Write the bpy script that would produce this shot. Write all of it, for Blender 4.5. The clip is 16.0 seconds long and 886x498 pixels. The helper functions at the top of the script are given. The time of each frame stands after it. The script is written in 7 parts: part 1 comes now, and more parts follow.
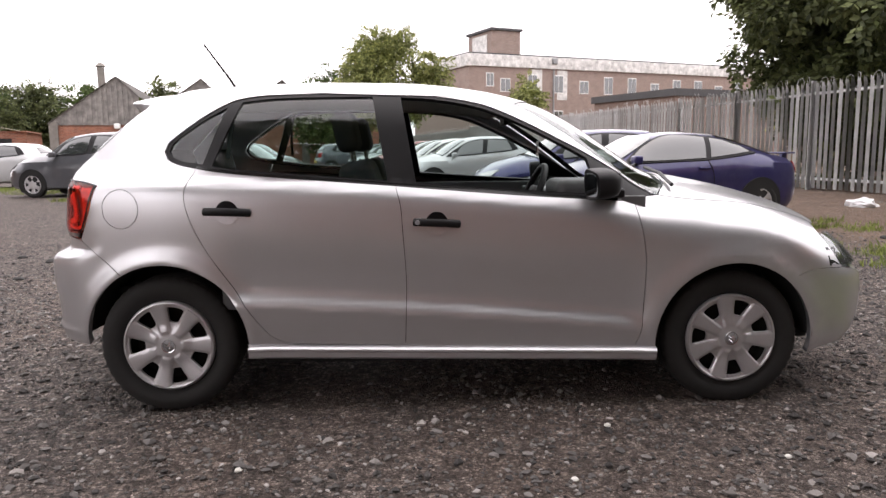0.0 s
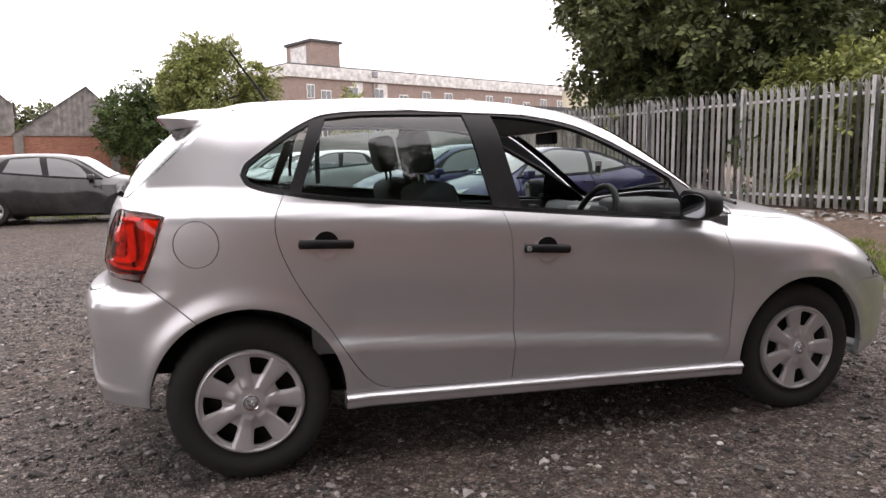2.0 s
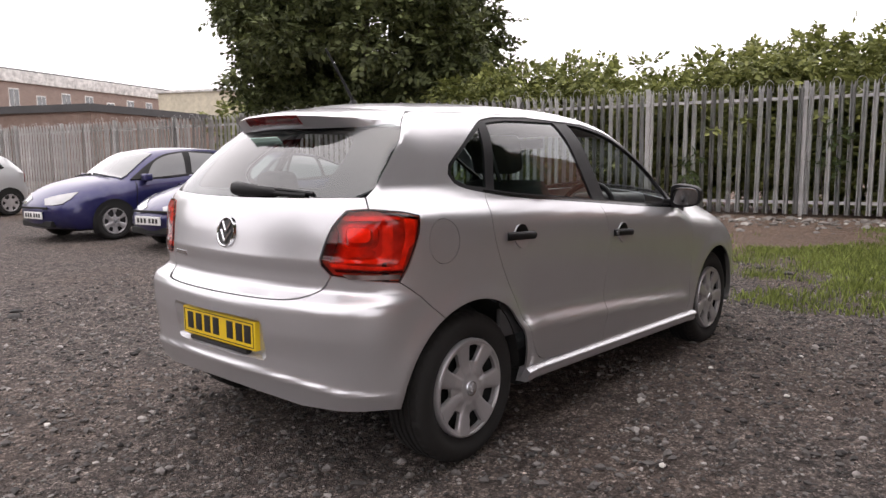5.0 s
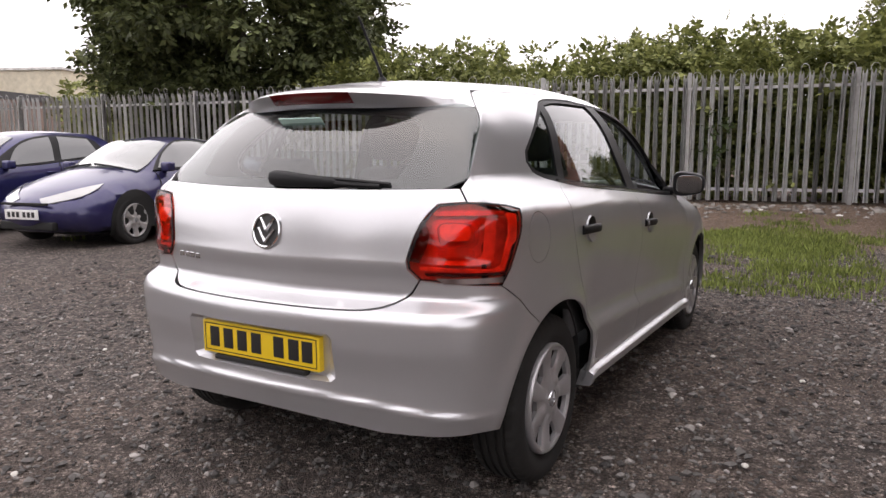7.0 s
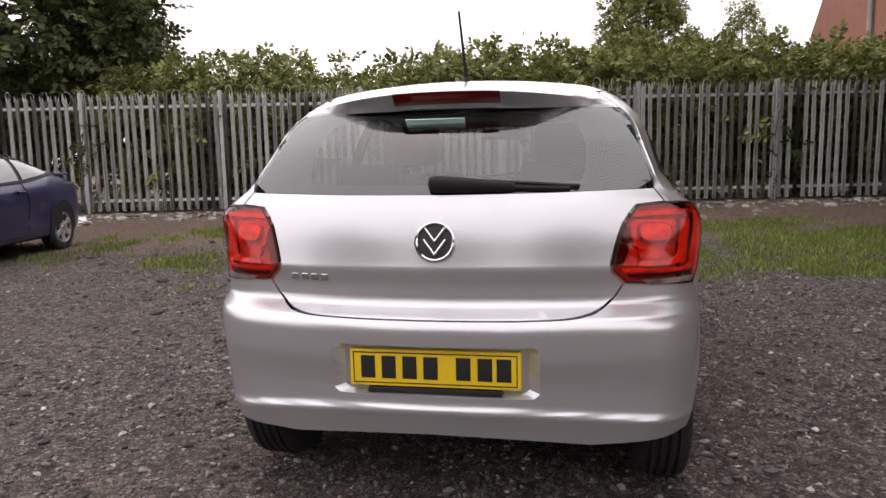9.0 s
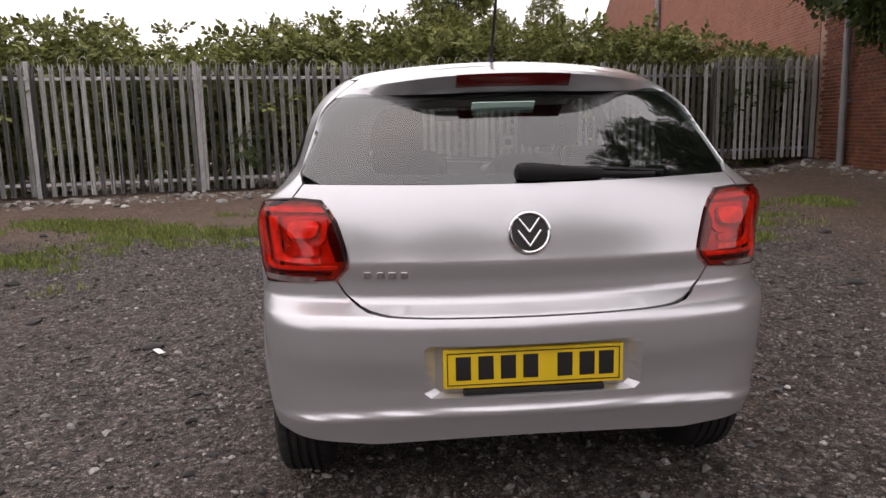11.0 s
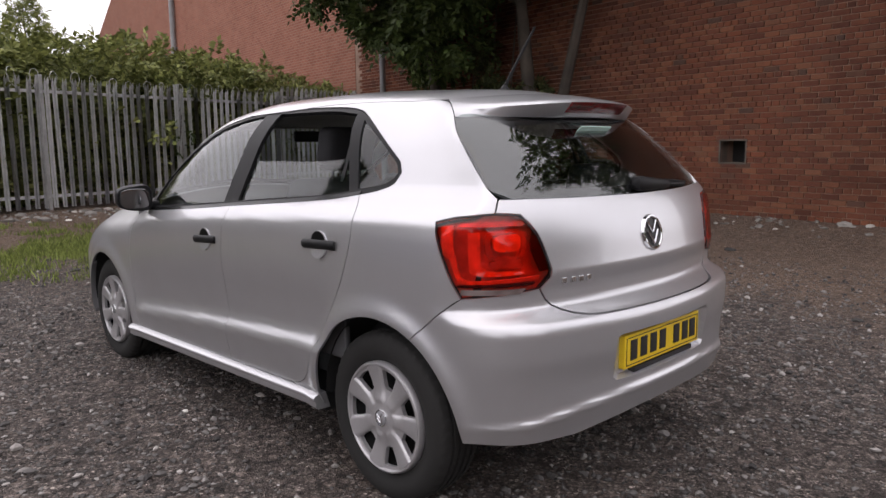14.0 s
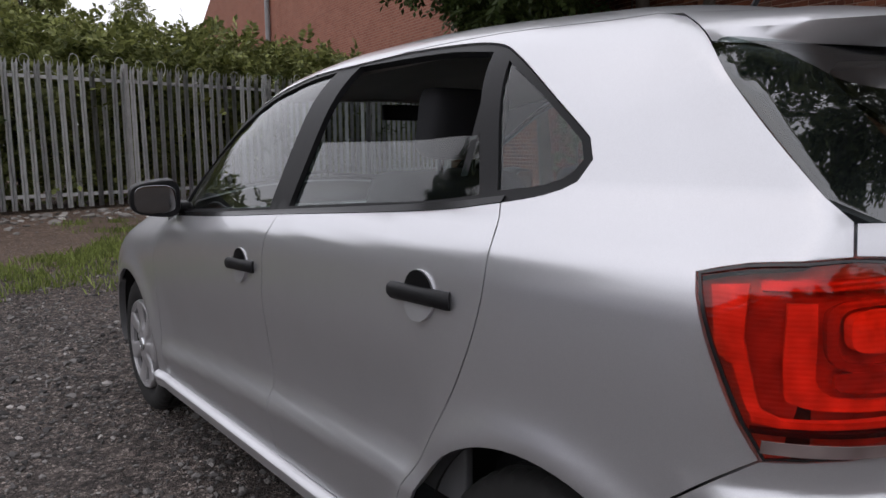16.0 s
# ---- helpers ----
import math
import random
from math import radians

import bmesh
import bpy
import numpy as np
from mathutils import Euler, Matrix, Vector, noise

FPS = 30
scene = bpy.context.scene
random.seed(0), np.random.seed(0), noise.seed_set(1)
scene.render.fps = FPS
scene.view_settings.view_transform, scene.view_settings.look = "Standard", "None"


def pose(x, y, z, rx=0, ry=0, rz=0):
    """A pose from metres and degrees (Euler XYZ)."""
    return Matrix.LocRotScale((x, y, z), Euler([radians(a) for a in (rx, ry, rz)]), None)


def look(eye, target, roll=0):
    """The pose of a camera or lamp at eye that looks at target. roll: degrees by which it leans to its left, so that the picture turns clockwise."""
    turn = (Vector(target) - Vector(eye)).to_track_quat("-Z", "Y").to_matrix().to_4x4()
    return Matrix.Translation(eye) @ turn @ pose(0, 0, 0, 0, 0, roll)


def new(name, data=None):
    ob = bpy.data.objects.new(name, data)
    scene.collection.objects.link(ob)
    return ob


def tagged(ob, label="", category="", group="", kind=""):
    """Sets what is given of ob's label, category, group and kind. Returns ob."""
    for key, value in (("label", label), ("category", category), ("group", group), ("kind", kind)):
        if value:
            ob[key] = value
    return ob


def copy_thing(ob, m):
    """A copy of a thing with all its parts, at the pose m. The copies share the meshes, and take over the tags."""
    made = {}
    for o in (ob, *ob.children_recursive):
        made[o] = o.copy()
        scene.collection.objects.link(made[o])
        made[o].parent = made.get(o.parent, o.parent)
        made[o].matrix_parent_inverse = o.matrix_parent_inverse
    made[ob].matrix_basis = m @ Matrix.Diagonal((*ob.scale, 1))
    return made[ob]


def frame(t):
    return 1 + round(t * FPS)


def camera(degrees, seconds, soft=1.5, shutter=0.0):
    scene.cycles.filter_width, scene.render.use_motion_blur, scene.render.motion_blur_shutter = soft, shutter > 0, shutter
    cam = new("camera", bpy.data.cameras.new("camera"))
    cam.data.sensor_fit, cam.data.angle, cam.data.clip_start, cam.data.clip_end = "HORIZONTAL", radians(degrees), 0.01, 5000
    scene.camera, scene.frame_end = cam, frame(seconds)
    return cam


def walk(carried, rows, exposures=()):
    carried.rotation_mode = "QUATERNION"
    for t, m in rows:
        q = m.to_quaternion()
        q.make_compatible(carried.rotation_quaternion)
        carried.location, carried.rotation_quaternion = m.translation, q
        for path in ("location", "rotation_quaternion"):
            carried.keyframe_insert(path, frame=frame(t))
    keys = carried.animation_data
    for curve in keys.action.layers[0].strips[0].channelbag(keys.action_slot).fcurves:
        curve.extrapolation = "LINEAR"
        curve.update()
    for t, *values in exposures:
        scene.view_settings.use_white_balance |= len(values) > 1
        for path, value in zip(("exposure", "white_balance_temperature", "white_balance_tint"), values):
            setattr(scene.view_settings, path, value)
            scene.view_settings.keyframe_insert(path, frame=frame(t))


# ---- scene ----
cam = camera(63.7, 16.0)
PATH = [
    (0, (-0.093, -3.852, 1.139), (-0.055, -1.872, 0.861), -0.6),
    (0.5, (-0.293, -3.738, 1.14), (-0.151, -1.765, 0.85), -0.4),
    (1, (-0.563, -3.689, 1.158), (-0.261, -1.733, 0.867), -0.1),
    (1.5, (-0.882, -3.622, 1.187), (-0.477, -1.681, 0.928), -0.3),
    (2, (-1.249, -3.47, 1.192), (-0.702, -1.562, 0.941), -0.7),
    (2.5, (-1.633, -3.4, 1.207), (-0.957, -1.532, 0.977), 0.5),
    (3, (-2.028, -3.198, 1.21), (-1.201, -1.389, 1.003), 0.4),
    (3.5, (-2.407, -3.076, 1.193), (-1.375, -1.373, 1.005), -0.2),
    (4, (-2.809, -2.944, 1.193), (-1.597, -1.369, 0.97), -0.4),
    (4.2, (-2.948, -2.859, 1.188), (-1.663, -1.344, 0.958), -0.5),
    (6.3, (-3.583, -2.134, 1.202), (-1.977, -0.974, 0.932), 0.1),
    (6.5, (-3.571, -2.071, 1.198), (-1.955, -0.925, 0.92), 0.1),
    (7, (-3.553, -1.701, 1.191), (-1.84, -0.71, 0.909), -0.2),
    (7.5, (-3.698, -1.393, 1.173), (-1.899, -0.558, 0.921), 0.3),
    (8, (-3.781, -1.04, 1.174), (-1.918, -0.359, 0.924), 0.2),
    (8.5, (-3.835, -0.69, 1.185), (-1.923, -0.169, 0.913), -0.1),
    (8.7, (-3.893, -0.567, 1.178), (-1.964, -0.114, 0.913), -0.7),
    (10.8, (-3.84, 0.261, 1.207), (-1.869, 0.193, 0.877), -0.8),
    (11, (-3.793, 0.409, 1.218), (-1.827, 0.253, 0.886), -1.4),
    (11.5, (-3.793, 0.775, 1.205), (-1.854, 0.405, 0.879), 0.3),
    (12, (-3.705, 1.189, 1.214), (-1.854, 0.508, 0.885), 0.7),
    (12.5, (-3.541, 1.581, 1.219), (-1.778, 0.685, 0.925), 0.4),
    (13, (-3.437, 1.974, 1.22), (-1.811, 0.846, 0.933), 0.3),
    (13.5, (-3.172, 2.199, 1.218), (-1.715, 0.86, 0.926), 0.5),
    (14, (-3.075, 2.305, 1.232), (-1.662, 0.92, 0.945), -0.6),
    (14.5, (-3.08, 2.292, 1.23), (-1.639, 0.936, 0.941), -0.8),
    (15, (-2.877, 2.162, 1.2), (-1.406, 0.842, 0.896), -1.5),
    (15.5, (-2.464, 1.935, 1.205), (-1.003, 0.604, 0.898), -0.5),
    (16, (-2.029, 1.613, 1.168), (-0.456, 0.412, 0.877), -0.4),
]
walk(cam, [(t, look(eye, target, roll)) for t, eye, target, roll in PATH],
     exposures=[(0.0, 1.21, 6680, 17), (1.0, 1.32, 6680, 17), (2.5, 1.10, 6680, 17), (4.0, 0.84, 6680, 17), (6.5, 1.00, 6680, 17), (7.0, 0.88, 6680, 17), (8.5, 0.72, 6680, 17), (11.0, 0.47, 6720, 18), (12.5, 0.48, 6680, 18), (14.5, 0.52, 6400, 16), (16.0, 0.10, 6200, 14)])

# ---------- world and light ----------
world = bpy.data.worlds.new("overcast_sky")
scene.world = world
world.use_nodes = True
wt = world.node_tree
for n in list(wt.nodes):
    wt.nodes.remove(n)
sky = wt.nodes.new("ShaderNodeTexSky")
sky.sky_type = "NISHITA"
sky.sun_disc = False
sky.sun_elevation = radians(76)
sky.sun_rotation = radians(16)
sky.air_density, sky.dust_density, sky.ozone_density = 1.0, 6.0, 1.0
cloud = wt.nodes.new("ShaderNodeTexNoise")
cloud.inputs["Scale"].default_value = 2.2
cloud.inputs["Detail"].default_value = 5.0
cramp = wt.nodes.new("ShaderNodeMapRange")
cramp.inputs["From Min"].default_value, cramp.inputs["From Max"].default_value = 0.3, 0.7
cramp.inputs["To Min"].default_value, cramp.inputs["To Max"].default_value = 0.86, 1.0
coord = wt.nodes.new("ShaderNodeTexCoord")
wt.links.new(coord.outputs["Generated"], cloud.inputs["Vector"])
wt.links.new(cloud.outputs["Fac"], cramp.inputs["Value"])
grey = wt.nodes.new("ShaderNodeMix")
grey.data_type = "RGBA"
grey.inputs["Factor"].default_value = 0.93
cloudcol = wt.nodes.new("ShaderNodeMix")
cloudcol.data_type = "RGBA"
cloudcol.blend_type = "MULTIPLY"
cloudcol.inputs["Factor"].default_value = 1.0
cloudcol.inputs["A"].default_value = (12.2, 12.1, 12.3, 1)
wt.links.new(cramp.outputs["Result"], cloudcol.inputs["B"])
wt.links.new(sky.outputs["Color"], grey.inputs["A"])
wt.links.new(cloudcol.outputs["Result"], grey.inputs["B"])
bg = wt.nodes.new("ShaderNodeBackground")
bg.inputs["Strength"].default_value = 0.1
wt.links.new(grey.outputs["Result"], bg.inputs["Color"])
wo = wt.nodes.new("ShaderNodeOutputWorld")
wt.links.new(bg.outputs["Background"], wo.inputs["Surface"])

sun = new("sun", bpy.data.lights.new("sun", "SUN"))
sun.data.energy = 0.42
sun.data.angle = radians(120)
sun.data.color = (1.0, 0.97, 0.93)
sun.matrix_world = look((2, 7, 30), (0, 0, 0))
scene.view_settings.exposure = 0.0


# ---------- materials ----------
class Mat:
    """A node material with a few shortcuts."""

    def __init__(self, name):
        self.m = bpy.data.materials.new(name)
        self.m.use_nodes = True
        self.t = self.m.node_tree
        self.b = self.t.nodes["Principled BSDF"]
        self.out = self.t.nodes["Material Output"]

    def node(self, kind, **inputs):
        n = self.t.nodes.new(kind)
        for k, v in inputs.items():
            n.inputs[k.replace("_", " ")].default_value = v
        return n

    def link(self, a, b):
        self.t.links.new(a, b)

    def set(self, **k):
        for key, v in k.items():
            self.b.inputs[key.replace("_", " ")].default_value = v
        return self

    def coords(self, kind="Object"):
        return self.t.nodes.new("ShaderNodeTexCoord").outputs[kind]

    def noise(self, scale, detail=4.0, rough=0.55, vec=None, out="Fac"):
        n = self.node("ShaderNodeTexNoise", Scale=scale, Detail=detail, Roughness=rough)
        self.link(vec or self.coords(), n.inputs["Vector"])
        return n.outputs[out]

    def ramp(self, fac, *stops):
        n = self.t.nodes.new("ShaderNodeValToRGB")
        e = n.color_ramp.elements
        while len(e) < len(stops):
            e.new(0.5)
        for i, (p, c) in enumerate(stops):
            e[i].position = p
            e[i].color = (*c, 1) if len(c) == 3 else c
        self.link(fac, n.inputs["Fac"])
        return n.outputs["Color"]

    def mix(self, fac, a, b, blend="MIX"):
        n = self.t.nodes.new("ShaderNodeMix")
        n.data_type = "RGBA"
        n.blend_type = blend
        for key, v in (("Factor", fac), ("A", a), ("B", b)):
            if isinstance(v, (int, float)):
                n.inputs[key].default_value = v
            elif isinstance(v, tuple):
                n.inputs[key].default_value = (*v, 1)
            else:
                self.link(v, n.inputs[key])
        return n.outputs["Result"]

    def color(self, c):
        self.link(c, self.b.inputs["Base Color"])
        return self

    def rough(self, fac, lo, hi):
        n = self.node("ShaderNodeMapRange", To_Min=lo, To_Max=hi)
        self.link(fac, n.inputs["Value"])
        self.link(n.outputs["Result"], self.b.inputs["Roughness"])
        return self

    def bump(self, height, strength=0.3, dist=0.01):
        n = self.node("ShaderNodeBump", Strength=strength, Distance=dist)
        self.link(height, n.inputs["Height"])
        self.link(n.outputs["Normal"], self.b.inputs["Normal"])
        return self


def plain(name, col, rough=0.5, metal=0.0, grain=30.0, vary=0.15, bump=0.08, coat=0.0, spec=0.5):
    """A surface with fine grain and slight unevenness of colour."""
    m = Mat(name).set(Roughness=rough, Metallic=metal, Coat_Weight=coat, Specular_IOR_Level=spec)
    big = m.noise(2.3, 5.0)
    fine = m.noise(grain, 4.0)
    lo = tuple(c * (1 - vary) for c in col)
    hi = tuple(min(1, c * (1 + vary)) for c in col)
    c = m.ramp(big, (0.3, lo), (0.7, hi))
    c = m.mix(0.5 * vary, c, m.ramp(fine, (0.3, (0.25, 0.25, 0.25)), (0.7, (1, 1, 1))), "MULTIPLY")
    m.color(c).rough(big, max(0.02, rough - 0.06), min(1, rough + 0.08))
    if bump:
        m.bump(fine, bump, 0.004)
    return m.m


def paint(name, col, metal=0.55, rough=0.32):
    """Metallic car paint under clear lacquer, with a film of dust."""
    m = Mat(name).set(Metallic=metal, Coat_Weight=0.75, Coat_Roughness=0.04)
    flake = m.noise(900.0, 2.0)
    dust = m.noise(3.0, 6.0, 0.6)
    c = m.mix(0.14, col, m.ramp(flake, (0.35, (0.3, 0.3, 0.3)), (0.65, (1, 1, 1))), "MULTIPLY")
    grime = m.ramp(dust, (0.45, (0, 0, 0)), (0.8, (0.10, 0.10, 0.10)))
    c = m.mix(grime, c, (0.33, 0.31, 0.28))
    m.color(c).rough(dust, rough - 0.05, rough + 0.1)
    return m.m


def glass(name, tint=(0.75, 0.82, 0.8), dark=0.0, ior=1.6):
    """Thin car glass: see-through with a Fresnel reflection."""
    m = Mat(name)
    tr = m.node("ShaderNodeBsdfTransparent")
    tr.inputs["Color"].default_value = (*[t * (1 - dark) for t in tint], 1)
    gl = m.node("ShaderNodeBsdfGlossy", Roughness=0.02)
    lw = m.node("ShaderNodeLayerWeight", Blend=0.5)
    pw = m.node("ShaderNodeMath")
    pw.operation = "POWER"
    pw.inputs[1].default_value = 3.6
    m.link(lw.outputs["Facing"], pw.inputs[0])
    r0 = ((ior - 1) / (ior + 1)) ** 2
    fr = m.node("ShaderNodeMath")
    fr.operation = "MULTIPLY_ADD"
    fr.inputs[1].default_value, fr.inputs[2].default_value = 0.92 - r0, r0
    m.link(pw.outputs[0], fr.inputs[0])
    film = m.noise(5.0, 5.0)
    lift = m.node("ShaderNodeMapRange", To_Min=0.0, To_Max=0.015)
    m.link(film, lift.inputs["Value"])
    add = m.node("ShaderNodeMath")
    add.operation = "ADD"
    m.link(fr.outputs[0], add.inputs[0])
    m.link(lift.outputs["Result"], add.inputs[1])
    mx = m.node("ShaderNodeMixShader")
    m.link(add.outputs[0], mx.inputs[0])
    m.link(tr.outputs[0], mx.inputs[1])
    m.link(gl.outputs[0], mx.inputs[2])
    m.link(mx.outputs[0], m.out.inputs["Surface"])
    return m.m


SILVER = paint("silver_paint", (0.60, 0.60, 0.62), 0.72, 0.29)
BLACK_TRIM = plain("black_trim_plastic", (0.009, 0.009, 0.010), 0.48, grain=200, vary=0.2, spec=0.25)
GLOSS_BLACK = plain("gloss_black_trim", (0.012, 0.012, 0.013), 0.16, grain=300, vary=0.1, bump=0.0)
RUBBER = plain("tyre_rubber", (0.013, 0.0125, 0.012), 0.85, grain=60, vary=0.3, bump=0.2)
DARK_INNER = plain("dark_inner", (0.010, 0.010, 0.010), 0.8, grain=40)
CHROME = plain("chrome", (0.75, 0.76, 0.78), 0.08, 1.0, vary=0.05, bump=0.0)
WHEEL_SILVER = plain("wheel_cover_silver", (0.46, 0.45, 0.46), 0.30, 0.55, grain=120, vary=0.1, bump=0.03)
CLOTH = plain("seat_cloth", (0.028, 0.028, 0.031), 0.9, grain=400, vary=0.25, bump=0.3)
DASH = plain("dashboard_plastic", (0.085, 0.085, 0.088), 0.6, grain=300, vary=0.2, bump=0.2)
GREY_PLASTIC = plain("grey_plastic", (0.22, 0.22, 0.23), 0.5, grain=200)
HEADLINER = plain("headliner_cloth", (0.42, 0.41, 0.39), 0.95, grain=400, bump=0.2)
CLEAR_GLASS = glass("clear_glass")
SIDE_GLASS = glass("side_glass", (0.58, 0.68, 0.66), ior=1.66)
TINT_GLASS = glass("rear_glass", (0.50, 0.56, 0.55), ior=2.05)
PLATE_YELLOW = plain("plate_yellow", (0.80, 0.55, 0.02), 0.35, grain=200, vary=0.05, bump=0.0)
PLATE_WHITE = plain("plate_white", (0.75, 0.75, 0.73), 0.35, grain=200, vary=0.05, bump=0.0)
INK = plain("ink_black", (0.015, 0.014, 0.014), 0.5, bump=0.0)
MIRROR = plain("mirror_silvering", (0.30, 0.31, 0.32), 0.04, 1.0, vary=0.05, bump=0.0)
STICKER = plain("sticker_pale_green", (0.48, 0.68, 0.62), 0.5, bump=0.0)


def lens_material(name, a, b):
    """Ribbed lamp plastic over a shaped reflector."""
    m = Mat(name).set(Roughness=0.15, Coat_Weight=0.35, Coat_Roughness=0.03, Specular_IOR_Level=0.5)
    n = m.noise(7.0, 2.0)
    m.color(m.ramp(n, (0.35, a), (0.65, b)))
    return m.m


LENS_RED = lens_material("lamp_red", (0.30, 0.005, 0.005), (0.46, 0.010, 0.007))
LENS_DARK = lens_material("lamp_dark_red", (0.020, 0.004, 0.004), (0.035, 0.006, 0.006))
LENS_DEEP = lens_material("lamp_deep_red", (0.10, 0.003, 0.004), (0.16, 0.005, 0.006))
LENS_SHELL = glass("lamp_red_shell", (0.98, 0.125, 0.06), ior=1.5)
LENS_HEAD = lens_material("head_lamp_lens", (0.16, 0.165, 0.17), (0.42, 0.43, 0.44))
LENS_CLEAR = lens_material("lamp_clear", (0.07, 0.045, 0.042), (0.30, 0.24, 0.23))


def lamp_inside(name, col, metal, rough):
    """Ribbed reflector plastic behind a lamp's lens."""
    m = Mat(name).set(Roughness=rough, Metallic=metal)
    w = m.node("ShaderNodeTexWave", Scale=46.0, Distortion=0.4, Detail=1.0)
    w.bands_direction = "Z"
    m.link(m.coords(), w.inputs["Vector"])
    n = m.noise(26.0, 2.0)
    m.color(m.ramp(n, (0.3, tuple(c * 0.6 for c in col)), (0.7, col))).bump(w.outputs["Fac"], 0.16, 0.002)
    return m.m


LAMP_BRIGHT = lamp_inside("lamp_guide_plastic", (0.98, 0.98, 0.80), 0.0, 0.25)
LAMP_HOUSING = lamp_inside("lamp_housing_plastic", (0.62, 0.52, 0.50), 0.2, 0.35)
LAMP_HOUSING_PALE = lamp_inside("lamp_reflector_plastic", (0.70, 0.62, 0.62), 0.5, 0.25)


# ---------- mesh helpers ----------
def part(name, bm, material, parent=None, label="", smooth=True):
    """Links a bmesh as one mesh object under its thing."""
    me = bpy.data.meshes.new(name)
    bm.to_mesh(me)
    bm.free()
    me.materials.append(material)
    if smooth:
        me.polygons.foreach_set("use_smooth", [True] * len(me.polygons))
        me.set_sharp_from_angle(angle=radians(38))
    ob = new(name, me)
    if parent:
        ob.parent = parent
    if label:
        ob["label"] = label
    return ob


def mesh_part(name, verts, faces, material, parent=None, label="", smooth=False, normals=None):
    me = bpy.data.meshes.new(name)
    me.from_pydata([tuple(v) for v in verts], [], [tuple(f) for f in faces])
    me.materials.append(material)
    if smooth or normals is not None:
        me.polygons.foreach_set("use_smooth", [True] * len(me.polygons))
    if normals is not None:
        me.normals_split_custom_set_from_vertices([tuple(n) for n in normals])
    me.update()
    ob = new(name, me)
    if parent:
        ob.parent = parent
    if label:
        ob["label"] = label
    return ob


def empty(name, m=None, label="", category="", group="", kind=""):
    ob = new(name)
    ob.empty_display_size = 0.1
    if m is not None:
        ob.matrix_basis = m
    return tagged(ob, label, category, group, kind)


def add_box(bm, x0, x1, y0, y1, z0, z1, bevel=0.0, m=None):
    r = bmesh.ops.create_cube(bm, size=1)["verts"]
    for v in r:
        v.co = Vector((x0 + (v.co.x + .5) * (x1 - x0), y0 + (v.co.y + .5) * (y1 - y0), z0 + (v.co.z + .5) * (z1 - z0)))
    es = list({e for v in r for e in v.link_edges})
    if bevel:
        g = bmesh.ops.bevel(bm, geom=es, offset=bevel, segments=3, affect="EDGES", profile=0.6)
        r = list({v for f in g["faces"] for v in f.verts} | {v for v in r if v.is_valid})
    if m is not None:
        bmesh.ops.transform(bm, matrix=m, verts=r)
    return r


def box_bm(*a, bevel=0.0, m=None):
    bm = bmesh.new()
    add_box(bm, *a, bevel=bevel, m=m)
    return bm


def lathe(profile, steps=48, axis="y", close=False):
    """Turns (radius, offset) pairs round an axis."""
    bm = bmesh.new()
    rings = []
    for r, o in profile:
        ring = []
        for i in range(steps):
            a = 2 * math.pi * i / steps
            ring.append(bm.verts.new((r * math.cos(a), o, r * math.sin(a)) if axis == "y" else (r * math.cos(a), r * math.sin(a), o)))
        rings.append(ring)
    pairs = list(zip(rings, rings[1:])) + ([(rings[-1], rings[0])] if close else [])
    for a, b in pairs:
        for i in range(steps):
            j = (i + 1) % steps
            bm.faces.new((a[i], a[j], b[j], b[i]))
    bmesh.ops.recalc_face_normals(bm, faces=bm.faces)
    return bm


def tube(points, radius, sides=8, taper=None):
    """A round bar along points."""
    bm = bmesh.new()
    pts = [Vector(p) for p in points]
    rings = []
    for i, p in enumerate(pts):
        d = (pts[min(i + 1, len(pts) - 1)] - pts[max(i - 1, 0)]).normalized()
        u = d.orthogonal().normalized() if i == 0 else (u - d * u.dot(d)).normalized()
        w = d.cross(u)
        r = radius if taper is None else radius + (taper - radius) * i / (len(pts) - 1)
        rings.append([bm.verts.new(p + (u * math.cos(a) + w * math.sin(a)) * r) for a in (2 * math.pi * k / sides for k in range(sides))])
    for a, b in zip(rings, rings[1:]):
        for k in range(sides):
            j = (k + 1) % sides
            bm.faces.new((a[k], a[j], b[j], b[k]))
    bm.faces.new(rings[0][::-1])
    bm.faces.new(rings[-1])
    return bm


def curve(*pts):
    """A smooth function through (position, value) pairs."""
    xs = np.array([p[0] for p in pts], float)
    ys = np.array([p[1] for p in pts], float)
    d = np.diff(ys) / np.diff(xs)
    m = np.zeros(len(xs))
    m[0], m[-1] = d[0], d[-1]
    for i in range(1, len(xs) - 1):
        if d[i - 1] * d[i] > 0:
            h0, h1 = xs[i] - xs[i - 1], xs[i + 1] - xs[i]
            m[i] = (h0 + h1) * 3 / ((2 * h1 + h0) / d[i - 1] + (h1 + 2 * h0) / d[i])

    def f(x):
        x = np.clip(x, xs[0], xs[-1])
        i = np.clip(np.searchsorted(xs, x) - 1, 0, len(xs) - 2)
        h = xs[i + 1] - xs[i]
        t = (x - xs[i]) / h
        return (ys[i] * (1 + 2 * t) * (1 - t) ** 2 + m[i] * h * t * (1 - t) ** 2 + ys[i + 1] * t * t * (3 - 2 * t) + m[i + 1] * h * t * t * (t - 1))

    return f


